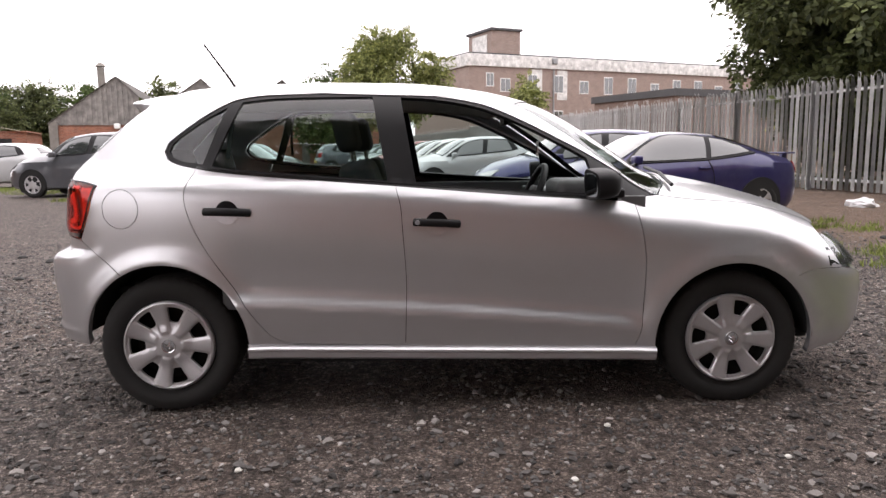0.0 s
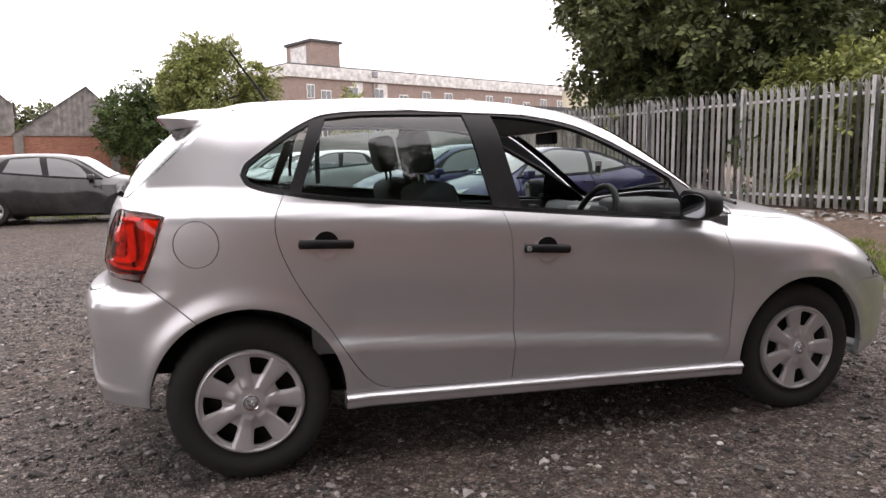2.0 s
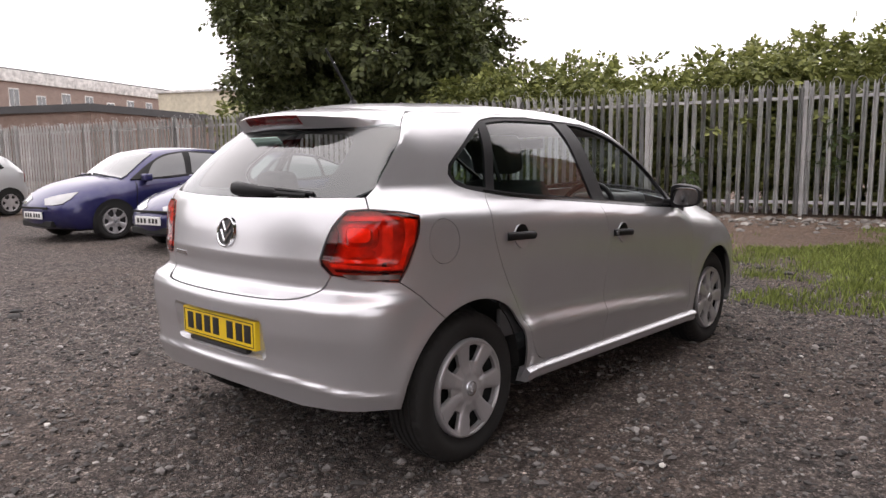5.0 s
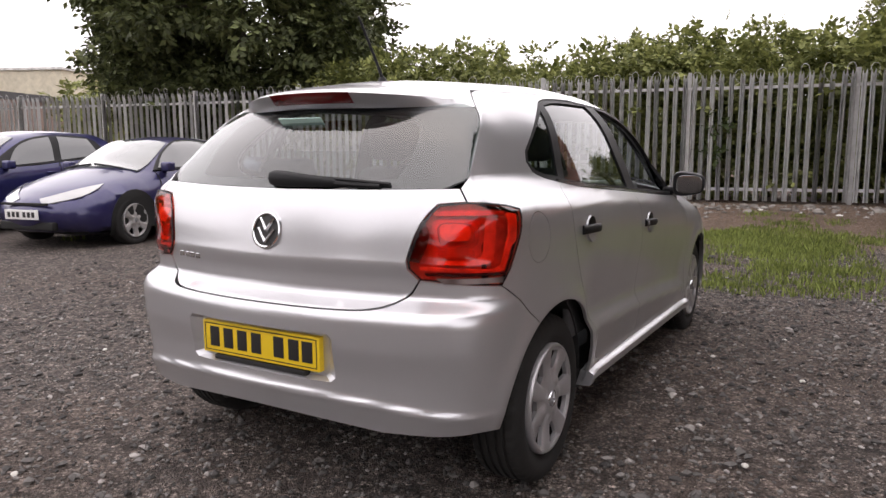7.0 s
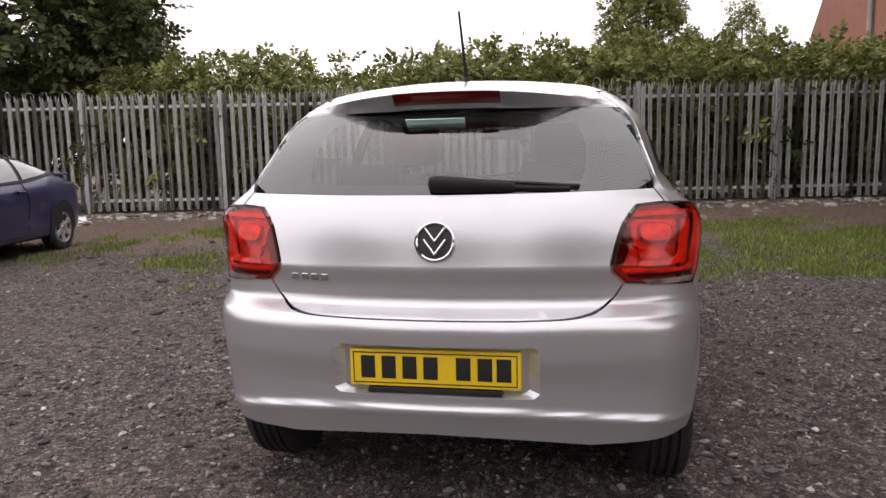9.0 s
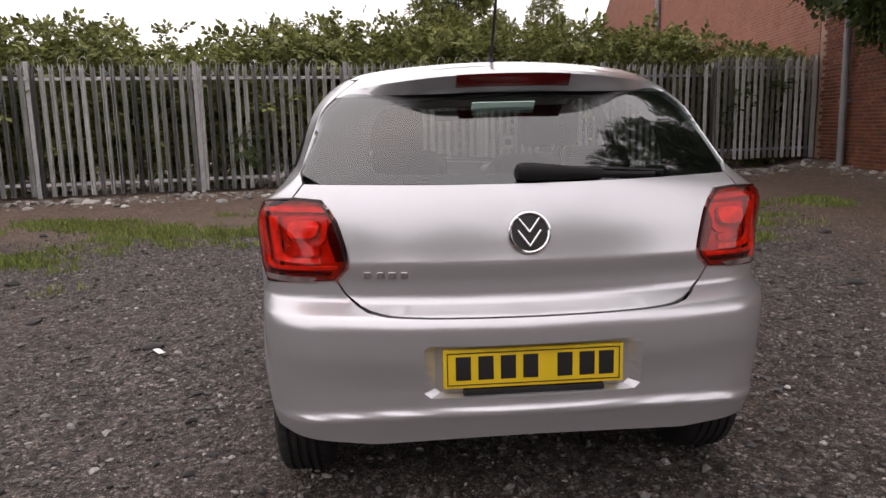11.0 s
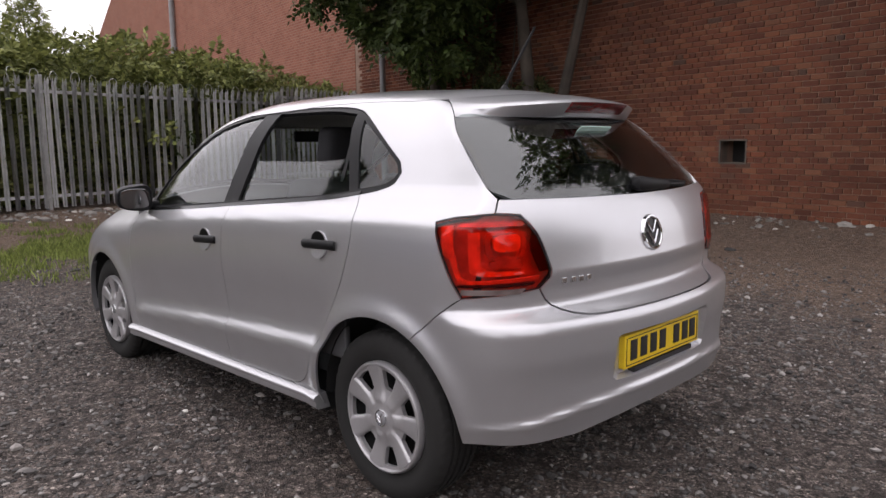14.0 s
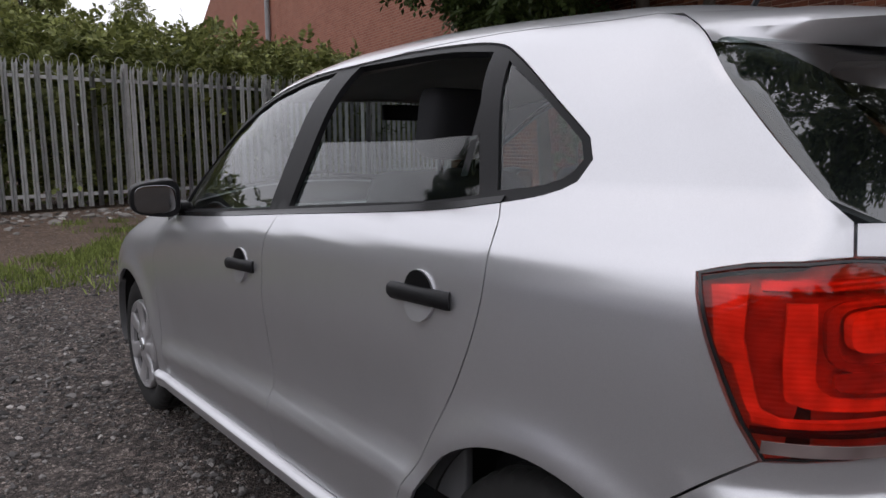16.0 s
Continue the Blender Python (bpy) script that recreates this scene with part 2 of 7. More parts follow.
def spline(pts, step=0.02):
    """A smooth line through points of any dimension, corners at its ends."""
    p = [np.array(q, float) for q in pts]
    if len(p) == 2:
        n = max(1, int(np.linalg.norm(p[1] - p[0]) / step))
        return [p[0] + (p[1] - p[0]) * k / n for k in range(n)]
    out = []
    for i in range(len(p) - 1):
        a, b = p[i], p[i + 1]
        ta = (p[i + 1] - p[i - 1]) / 2 if i else (b - a)
        tb = (p[i + 2] - p[i]) / 2 if i + 2 < len(p) else (b - a)
        n = max(1, int(np.linalg.norm(b - a) / step))
        for k in range(n):
            t = k / n
            out.append(a * (1 + 2 * t) * (1 - t) ** 2 + ta * t * (1 - t) ** 2 + b * t * t * (3 - 2 * t) + tb * t * t * (t - 1))
    return out


def smax(a, b, k):
    h = np.maximum(k - np.abs(a - b), 0) / k
    return np.maximum(a, b) + h * h * k / 4


def inside(poly, pts):
    """Which points lie inside a polygon."""
    x, y = pts[:, 0], pts[:, 1]
    r = np.zeros(len(pts), bool)
    n = len(poly)
    for i in range(n):
        (ax, ay), (bx, by) = poly[i], poly[(i + 1) % n]
        if ay != by:
            r ^= ((ay > y) != (by > y)) & (x < (bx - ax) * (y - ay) / (by - ay) + ax)
    return r


def shrink(poly, d):
    """Moves a closed outline inwards by d."""
    p = np.array(poly)
    area = 0.5 * np.sum(p[:, 0] * np.roll(p[:, 1], -1) - np.roll(p[:, 0], -1) * p[:, 1])
    s = 1 if area > 0 else -1
    a = p - np.roll(p, 1, 0)
    b = np.roll(p, -1, 0) - p
    na = np.stack([-a[:, 1], a[:, 0]], 1) / (np.linalg.norm(a, axis=1)[:, None] + 1e-9)
    nb = np.stack([-b[:, 1], b[:, 0]], 1) / (np.linalg.norm(b, axis=1)[:, None] + 1e-9)
    n = na + nb
    n /= np.maximum(np.linalg.norm(n, axis=1)[:, None], 0.7)
    return p + s * n * d


from mathutils.geometry import delaunay_2d_cdt


def fill(loops, step):
    """Triangles inside the first loop and outside the others, on an even grid."""
    loops = [np.array(l, float) for l in loops]
    verts = np.concatenate(loops)
    edges, base = [], 0
    for l in loops:
        edges += [(base + i, base + (i + 1) % len(l)) for i in range(len(l))]
        base += len(l)
    lo, hi = loops[0].min(0), loops[0].max(0)
    gx, gy = np.meshgrid(np.arange(lo[0] + step / 2, hi[0], step), np.arange(lo[1] + step / 2, hi[1], step))
    gx[1::2] += step / 2
    g = np.stack([gx.ravel(), gy.ravel()], 1)
    ok = inside(loops[0], g)
    for l in loops[1:]:
        ok &= ~inside(l, g)
    g = g[ok]
    if len(g):
        keep = np.ones(len(g), bool)
        for l in loops:
            for i in range(0, len(g), 400):
                keep[i:i + 400] &= np.min(np.linalg.norm(g[i:i + 400, None] - l[None], axis=2), axis=1) > step * 0.45
        g = g[keep]
    allv = np.concatenate([verts, g]) if len(g) else verts
    ov, oe, of, *_ = delaunay_2d_cdt([Vector(v) for v in allv], edges, [], 0, 1e-6)
    ov = np.array([tuple(v) for v in ov])
    tri = np.array([f for f in of if len(f) == 3])
    c = ov[tri].mean(1)
    ok = inside(loops[0], c)
    for l in loops[1:]:
        ok &= ~inside(l, c)
    return ov, tri[ok]


# ---------- car bodies as smooth solids ----------
def step01(x, a, b):
    t = np.clip((x - a) / (b - a), 0, 1)
    return t * t * (3 - 2 * t)


class Body:
    """A car body: side, end and top faces rounded into one another; panels are cut out of its skin."""
    R = 0.55
    REAR, FRONT = -1.2, 1.3

    def __init__(self, top, rear, front, crease, width, wheels, arch=0.35, tumble=0.37, taper=None, bow=(0.23, 0.35), k=(0.18, 0.16, 0.035), crown=0.15, haunch=0.075, flare=None, dip=0.0):
        self.top, self.rear, self.front, self.crease, self.width = top, rear, front, crease, width
        self.wheels, self.arch, self.tumble, self.bow, self.k, self.crown = wheels, arch, tumble, bow, k, crown
        self.haunch = haunch
        self.flare = flare or (lambda z: 0.0)
        self.dip = dip
        self.taper = taper or curve((-2.2, 0.90), (-1.6, 0.952), (-1.1, 0.992), (-0.6, 1.0), (0.7, 1.0), (1.2, 0.99), (1.7, 0.94), (2.2, 0.86))
        self.lower = curve((-0.80, 0.85), (-0.72, 0.925), (-0.66, 0.960), (-0.58, 0.980), (-0.512, 0.9945), (-0.497, 0.9985), (-0.490, 0.9995), (-0.480, 0.9965), (-0.434, 0.968), (-0.414, 0.9635), (-0.36, 0.969),
                           (-0.15, 1.0), (-0.05, 0.996), (0.0, 0.985), (0.03, 0.965), (0.06, 0.94))
        self.smooth = curve((-0.80, 0.88), (-0.70, 0.935), (-0.6, 0.968), (-0.45, 0.988), (-0.30, 0.996), (-0.15, 1.0), (-0.05, 0.996), (0.0, 0.985), (0.03, 0.965), (0.06, 0.94))

    def f(self, p):
        x, y, z = p[..., 0], np.abs(p[..., 1]), p[..., 2]
        u = z - self.crease(x)
        door = step01(x, -1.05, -0.85) * (1 - step01(x, 0.72, 0.90))      # the lower crease runs along the doors only
        uu = np.minimum(u, 0.06)
        lo = (door * self.lower(uu) + (1 - door) * self.smooth(uu)) * self.width
        up = np.maximum(u - 0.06, 0)
        ys = lo - self.tumble * up - 0.10 * up * up
        ys = ys * self.taper(x) - self.haunch * step01(z, 0.985, 1.11) * step01(-x, 0.85, 1.5)
        for wx, wz in self.wheels:
            r = np.hypot(x - wx, z - wz)
            ys = ys + 0.016 * np.exp(-((r - self.arch - 0.015) / 0.045) ** 2) * (u < -0.02)
        fs = y - ys
        zz = z + self.dip * y * y * (1 - step01(z, 0.42, 0.56))      # the bumper's lines fall towards the corners
        fr = self.rear(zz) + (self.bow[0] + self.flare(z)) * y * y - x
        ff = x - self.front(z) + self.bow[1] * y * y
        w = step01(x, 0.1, 0.5) * (1 - step01(x, 1.0, 1.4))
        ft = (z - self.top(x + 0.3 * (y * y - 0.2) * w) + self.crown * y * y - self.crown * 0.06) * 0.9
        k1, k2, k3 = self.k
        kk = k3 + (k1 - k3) * step01(-u, -0.1, 0.15)
        g = smax(fs, fr, kk)
        g = smax(g, ff, 0.25)
        return smax(g, ft, k2 - 0.07 * step01(-x, 1.25, 1.5))

    def cast(self, o, d, far):
        """Where rays from inside leave the solid: the outermost crossing."""
        o, d = np.asarray(o, float), np.asarray(d, float)
        n = 56
        ts = np.linspace(far, 0.02, n)
        hi = np.full(len(o), ts[0])
        lo = np.full(len(o), ts[-1])
        done = np.zeros(len(o), bool)
        for i in range(1, n):
            v = self.f(o + d * ts[i])
            hit = (v < 0) & ~done
            lo[hit], hi[hit] = ts[i], ts[i - 1]
            done |= hit
        for _ in range(22):
            mid = (lo + hi) / 2
            v = self.f(o + d * mid[:, None]) < 0
            lo = np.where(v, mid, lo)
            hi = np.where(v, hi, mid)
        return o + d * ((lo + hi) / 2)[:, None]

    def normal(self, p):
        e = 0.004
        g = np.stack([self.f(p + np.eye(3)[i] * e) - self.f(p - np.eye(3)[i] * e) for i in range(3)], -1)
        return g / (np.linalg.norm(g, axis=1)[:, None] + 1e-9)

    # the three ways of looking at the skin: round the flanks (s, z), from behind (y, z), from above (x, y)
    def flank(self, q, side=-1):
        q = np.asarray(q, float)
        s, z = q[:, 0], q[:, 1]
        a = np.where(s < self.REAR, (self.REAR - s) / self.R, np.where(s > self.FRONT, (s - self.FRONT) / self.R, 0))
        o = np.stack([np.clip(s, self.REAR, self.FRONT), 0 * s, z], 1)
        d = np.stack([np.where(s < 0, -1, 1) * np.sin(a), side * np.cos(a), 0 * s], 1)
        return self.cast(o, d, 1.5)

    def back(self, q, side=-1):
        q = np.asarray(q, float)
        o = np.stack([0 * q[:, 0] - 0.9, q[:, 0], q[:, 1]], 1)
        return self.cast(o, np.tile([-1.0, 0, 0], (len(q), 1)), 1.8)

    def above(self, q, side=-1):
        q = np.asarray(q, float)
        o = np.stack([q[:, 0], q[:, 1], 0 * q[:, 0] + 0.5], 1)
        return self.cast(o, np.tile([0, 0, 1.0], (len(q), 1)), 1.5)

    def to_flank(self, p):
        p = np.asarray(p, float)
        x, y = p[:, 0], np.abs(p[:, 1])
        s = np.where(x < self.REAR, self.REAR - self.R * np.arctan2(self.REAR - x, y), np.where(x > self.FRONT, self.FRONT + self.R * np.arctan2(x - self.FRONT, y), x))
        return np.stack([s, p[:, 2]], 1)

    def side_xz(self, pts, step=0.025):
        """A line given as (x, z) on the flank, in flank coordinates."""
        q = np.array(spline(pts, step))
        o = np.stack([q[:, 0], 0 * q[:, 0], q[:, 1]], 1)
        return self.to_flank(self.cast(o, np.tile([0, -1.0, 0], (len(q), 1)), 1.2))

    def rear_yz(self, pts, step=0.025):
        return self.to_flank(self.back(np.array(spline(pts, step))))

    def top_xy(self, pts, step=0.025):
        return self.to_flank(self.above(np.array(spline(pts, step))))

    def panel(self, name, view, loops, material, parent, side=-1, gap=0.0015, offset=0.0, thick=0.012, step=0.035, label="", holes=()):
        """A skin panel: outline loops in the view's coordinates, bent to the body, with its edges turned in."""
        outer = shrink(loops, gap) if gap else np.array(loops)
        ov, tri = fill([outer, *[np.array(h) for h in holes]], step)
        p = view(ov, side)
        n = self.normal(p)
        p = p + n * offset
        # orientation
        t0 = tri[: min(len(tri), 40)]
        fn = np.cross(p[t0[:, 1]] - p[t0[:, 0]], p[t0[:, 2]] - p[t0[:, 0]])
        if np.sum(fn * n[t0[:, 0]]) < 0:
            tri = tri[:, ::-1]
        verts, faces, norms = [tuple(v) for v in p], [tuple(int(i) for i in t) for t in tri], [tuple(v) for v in n]
        if thick:
            count = {}
            for a, b, c in faces:
                for e in ((a, b), (b, c), (c, a)):
                    count[e] = 1
            rim = [e for e in count if (e[1], e[0]) not in count]
            inner, outer2 = {}, {}
            for a, b in rim:
                for i in (a, b):
                    if i not in inner:
                        outer2[i] = len(verts)
                        verts.append(tuple(p[i])), norms.append(None)
                        inner[i] = len(verts)
                        verts.append(tuple(p[i] - n[i] * thick)), norms.append(None)
            acc = {}
            for a, b in rim:
                faces.append((outer2[b], outer2[a], inner[a], inner[b]))
                e = np.cross(np.array(verts[a]) - np.array(verts[b]), np.array(verts[inner[a]]) - np.array(verts[a]))
                for i in (outer2[a], outer2[b], inner[a], inner[b]):
                    acc[i] = acc.get(i, 0) + e
            for i, v in acc.items():
                norms[i] = tuple(v / (np.linalg.norm(v) + 1e-12))
        return mesh_part(name, verts, faces, material, parent, label, normals=norms)


def wheel(name, parent, m, cover, tyre_r=0.302, rim_r=0.198, width=0.185, slots=7, detail=True):
    """A wheel: tyre with grooves, dark rim behind, and a cover with broad spokes; its outer face looks to -y."""
    hub = empty(name, m)
    hub.parent = parent
    w = width / 2
    prof = [(rim_r - 0.012, -w + 0.035), (rim_r + 0.006, -w + 0.012), (rim_r + 0.03, -w + 0.002), (tyre_r - 0.05, -w - 0.004), (tyre_r - 0.022, -w + 0.004), (tyre_r - 0.006, -w + 0.016)]
    if detail:
        for c in (-0.045, -0.015, 0.015, 0.045):
            prof += [(tyre_r, c - 0.007), (tyre_r - 0.008, c - 0.005), (tyre_r - 0.008, c + 0.005), (tyre_r, c + 0.007)]
    prof += [(tyre_r - 0.006, w - 0.016), (tyre_r - 0.022, w - 0.004), (tyre_r - 0.05, w), (rim_r, w - 0.012), (rim_r - 0.03, w - 0.03)]
    tb = lathe(prof, 176 if detail else 32)
    if detail:
        # cross cuts in the shoulder blocks
        for v in tb.verts:
            rr = math.hypot(v.co.x, v.co.z)
            turn = int(round(math.atan2(v.co.z, v.co.x) / (2 * math.pi) * 176)) % 4
            if turn == 0 and abs(v.co.y) > 0.050 and rr > tyre_r - 0.012:
                v.co.x *= 1 - 0.004 / rr
                v.co.z *= 1 - 0.004 / rr
    part("tyre", tb, RUBBER, hub)
    part("rim", lathe([(0.02, -0.02), (rim_r - 0.03, -0.01), (rim_r - 0.004, -w + 0.03), (rim_r - 0.004, w - 0.02)], 40 if detail else 24), DARK_INNER, hub)
    # the cover: a plain outer ring, and spokes with slots between them
    k = rim_r / 0.198
    ri = 0.184 * k
    outer = [(ri * math.cos(a), ri * math.sin(a)) for a in np.linspace(0, 2 * math.pi, 98 if detail else 40, endpoint=False)]
    holes = []
    for j in range(slots):
        a0 = 2 * math.pi * (j + 0.5) / slots + math.pi / 2
        half = math.pi / slots
        pts = []
        for r, d in ((0.171, -0.46), (0.173, -0.2), (0.173, 0.2), (0.171, 0.46), (0.165, 0.49), (0.112, 0.40), (0.107, 0.34), (0.104, 0.0), (0.107, -0.34), (0.112, -0.40), (0.165, -0.49)):
            pts.append((r * k * math.cos(a0 + d * half), r * k * math.sin(a0 + d * half)))
        holes.append(np.array(spline(pts + [pts[0]], 0.010 if detail else 0.03)))
    ov, tri = fill([outer, *holes], 0.0065 if detail else 0.035)
    dish = curve((0, -w - 0.004), (0.045, -w - 0.003), (0.07, -w + 0.004), (0.10, -w + 0.010), (0.15, -w + 0.006), (0.19, -w + 0.001))
    r = np.linalg.norm(ov, axis=1)
    pitch = 2 * math.pi / slots
    ang = np.arctan2(ov[:, 1], ov[:, 0]) - math.pi / 2
    across = np.abs((ang + pitch / 2) % pitch - pitch / 2) * r / k      # distance from the nearest spoke's middle
    broad = 0.0205 + 0.135 * np.maximum(r / k - 0.06, 0)
    raised = step01(broad - across, -0.003, 0.0045) * step01(r / k, 0.050, 0.066)
    y = dish(r / k) - 0.0085 * raised * (1 - 0.25 * (across / broad) ** 2)
    v = [(a, b, c) for (a, c), b in zip(ov, y)]
    bm = bmesh.new()
    bv = [bm.verts.new(q) for q in v]
    for t in tri:
        bm.faces.new([bv[i] for i in t])
    bmesh.ops.recalc_face_normals(bm, faces=bm.faces)
    if sum(f.normal.y for f in bm.faces) > 0:
        bmesh.ops.reverse_faces(bm, faces=bm.faces)
    g = bmesh.ops.extrude_edge_only(bm, edges=[e for e in bm.edges if e.is_boundary])
    for q in g["geom"]:
        if isinstance(q, bmesh.types.BMVert):
            q.co.y += 0.016
    bmesh.ops.recalc_face_normals(bm, faces=bm.faces)
    part("cover_ring", lathe([(ri - 0.002, -w + 0.010), (ri - 0.001, -w - 0.002), (ri + 0.004 * k, -w - 0.006), (rim_r - 0.004, -w - 0.004), (rim_r + 0.001, -w + 0.006), (rim_r, -w + 0.02)], 72 if detail else 32), cover, hub)
    c = part("wheel_cover", bm, cover, hub, "silver cover with broad spokes" if detail else "")
    if detail:
        part("centre_cap", lathe([(0.001, -w - 0.010), (0.020, -w - 0.010), (0.026, -w - 0.006), (0.028, -w + 0.004)], 32), GREY_PLASTIC, c)
        for x0, z0, x1, z1 in ((-0.013, 0.016, 0.0, 0.000), (0.0, 0.000, 0.013, 0.016), (-0.015, 0.002, 0.0, -0.017), (0.0, -0.017, 0.015, 0.002)):
            part("cap_stroke", tube([(x0, -w - 0.0105, z0), (x1, -w - 0.0105, z1)], 0.0022, 6), CHROME, c)
        part("cap_ring", lathe([(0.026, -w - 0.008), (0.029, -w - 0.009), (0.031, -w - 0.004), (0.031, -w + 0.004)], 32), CHROME, c)
    return hub


# ---------- the silver hatchback ----------
hatch_top = curve((-2.0, 1.30), (-1.55, 1.400), (-1.3, 1.432), (-1.0, 1.453), (-0.6, 1.467), (-0.24, 1.462), (0.15, 1.424), (0.37, 1.362), (0.55, 1.277), (0.77, 1.135),
                  (0.94, 1.025), (1.02, 0.998), (1.1, 0.988), (1.3, 0.957), (1.58, 0.885), (1.75, 0.822), (1.9, 0.745), (2.1, 0.60))
hatch_rear = curve((0.15, -1.77), (0.22, -1.81), (0.30, -1.845), (0.345, -1.856), (0.372, -1.864), (0.398, -1.872), (0.410, -1.8765), (0.418, -1.8755), (0.428, -1.869), (0.442, -1.8665), (0.48, -1.867), (0.58, -1.882), (0.655, -1.883), (0.69, -1.868), (0.713, -1.822), (0.735, -1.796), (0.775, -1.796), (0.822, -1.805), (0.832, -1.8065),
                   (0.842, -1.804), (0.93, -1.787), (1.0, -1.766), (1.06, -1.74), (1.2, -1.645), (1.31, -1.53), (1.45, -1.36))
hatch_front = curve((0.12, 1.86), (0.2, 1.95), (0.3, 2.035), (0.45, 2.06), (0.55, 2.055), (0.65, 2.01), (0.75, 1.93), (1.0, 1.6))
hatch_crease = curve((-1.9, 0.985), (-1.46, 0.985), (-1.09, 0.975), (-0.21, 0.93), (0.8, 0.845), (1.47, 0.77), (2.0, 0.70))
hatch = Body(hatch_top, hatch_rear, hatch_front, hatch_crease, 0.846, ((-1.235, 0.305), (1.235, 0.295)), k=(0.18, 0.16, 0.012), dip=0.09,
             flare=curve((1.03, 0.0), (1.05, 0.004), (1.07, 0.018), (1.10, 0.042), (1.193, 0.114), (1.31, 0.189), (1.45, 0.20)))


def arc(cx, cz, r, a0, a1, n=28):
    return [(cx + r * math.cos(radians(a)), cz + r * math.sin(radians(a))) for a in np.linspace(a0, a1, n)]


def build_hatchback():
    B = hatch
    car = empty("hatchback_car", None, "silver metallic five-door hatchback parked on black gravel", "car")
    S, RY, TX = B.side_xz, B.rear_yz, B.top_xy

    def join(*segs):
        out = []
        for s in segs:
            for p in s:
                if not out or np.hypot(*(np.array(p) - out[-1])) > 0.004:
                    out.append(np.array(p, float))
        if np.hypot(*(out[0] - out[-1])) < 0.004:
            out.pop()
        return np.array(out)

    rev = lambda pts: pts[::-1]
    # shared design lines, in (x, z) on the flank unless said otherwise
    belt = [(0.90, 0.932), (0.80, 0.905), (0.64, 0.916), (0.25, 0.943), (-0.234, 0.984), (-0.88, 1.038), (-1.085, 1.065), (-1.170, 1.083), (-1.220, 1.106), (-1.237, 1.141)]
    belt_a, belt_b, belt_c = belt[1:5], belt[4:7], belt[6:]
    head = [(-1.237, 1.141), (-1.221, 1.177), (-1.092, 1.275), (-0.99, 1.338), (-0.90, 1.371), (-0.72, 1.386), (-0.32, 1.390), (-0.08, 1.375), (0.14, 1.337), (0.314, 1.266), (0.516, 1.163), (0.617, 1.110), (0.79, 1.005), (0.90, 0.932)]
    gap_rear = [(-1.085, 1.065), (-1.122, 0.980), (-1.110, 0.874), (-1.045, 0.728), (-0.932, 0.555), (-0.818, 0.379), (-0.750, 0.320), (-0.664, 0.303)]
    gap_mid = [(-0.234, 0.984), (-0.213, 0.90), (-0.207, 0.816), (-0.194, 0.571), (-0.202, 0.292)]
    gap_front = [(0.80, 0.905), (0.812, 0.83), (0.832, 0.72), (0.839, 0.607), (0.829, 0.36), (0.80, 0.272)]
    roof_line = [(0.30, -0.545), (0.10, -0.572), (-0.3, -0.588), (-0.8, -0.578), (-1.1, -0.548), (-1.245, -0.505)]   # (x, y) from above
    screen_line = [(0.93, -0.685), (0.75, -0.655), (0.5, -0.60), (0.30, -0.545)]
    seam = [(-1.245, 1.398), (-1.315, 1.360), (-1.38, 1.31), (-1.496, 1.193), (-1.598, 1.098), (-1.632, 1.067), (-1.648, 1.026)]   # tailgate shut line
    lamp_inner = [(-0.600, 1.018), (-0.556, 0.958), (-0.523, 0.845), (-0.528, 0.822), (-0.562, 0.787)]
    lamp_out = [(-1.592, 0.768), (-1.553, 0.85), (-1.500, 1.000)]
    bump_seam = [(-1.592, 0.768), (-1.52, 0.712), (-1.4083, 0.6144)]
    lower = [(-0.562, 0.787), (-0.538, 0.748), (-0.495, 0.714), (-0.43, 0.697), (-0.30, 0.691), (0.0, 0.690)]    # (y, z) from behind

    lamp_top_out = S([(-1.500, 1.000), (-1.56, 1.016), (-1.648, 1.026)])
    P = S([(-1.648, 1.026), (-1.60, 1.026)])[0]
    Q = RY([(-0.600, 1.018), (-0.58, 1.018)])[0]
    lamp_top_in = np.array(spline([P, Q], 0.02))
    lamp_top_all = np.concatenate([lamp_top_out, lamp_top_in])
    lb0, lb1 = S([(-1.592, 0.768), (-1.58, 0.768)])[0], RY([(-0.562, 0.787), (-0.55, 0.787)])[0]
    lamp_bot_all = np.array(spline([lb1, lb0], 0.03))

    arch_rear = arc(-1.235, 0.308, 0.352, 119.5, -8)
    arch_front = arc(1.238, 0.29, 0.348, 188, 40)
    for side, tag in ((-1, "right"), (1, "left")):
        q = join(S(rev(belt_c), .02), S(gap_rear, .02), [(-0.70, 0.300), (-0.886, 0.300)], S(rev(arch_rear)), S(rev(bump_seam)), S(lamp_out), lamp_top_out, [P],
                 S(rev(seam)), TX(rev(roof_line)), TX(rev(screen_line)), S([(0.93, 0.950), (0.90, 0.932)]), S(rev(head), .02))
        fuel = [(-1.398 + 0.079 * math.cos(a), 0.90 + 0.084 * math.sin(a)) for a in np.linspace(0, 2 * math.pi, 40, endpoint=False)]
        fuel_f = B.to_flank(B.flank(B.to_flank(B.cast(np.array([(x, 0, z) for x, z in fuel]), np.tile([0, -1.0, 0], (40, 1)), 1.2)), -1))
        B.panel("rear_wing", B.flank, q, SILVER, car, side, holes=[fuel_f] if side < 0 else [], step=0.02)
        if side < 0:
            B.panel("fuel_flap", B.flank, fuel_f, SILVER, car, side, gap=0.002, label="round fuel flap")
        B.panel("rear_door", B.flank, join(S(gap_rear), S([(-0.664, 0.303), (-0.202, 0.292)]), S(rev(gap_mid)), S(belt_b)), SILVER, car, side, step=0.02)
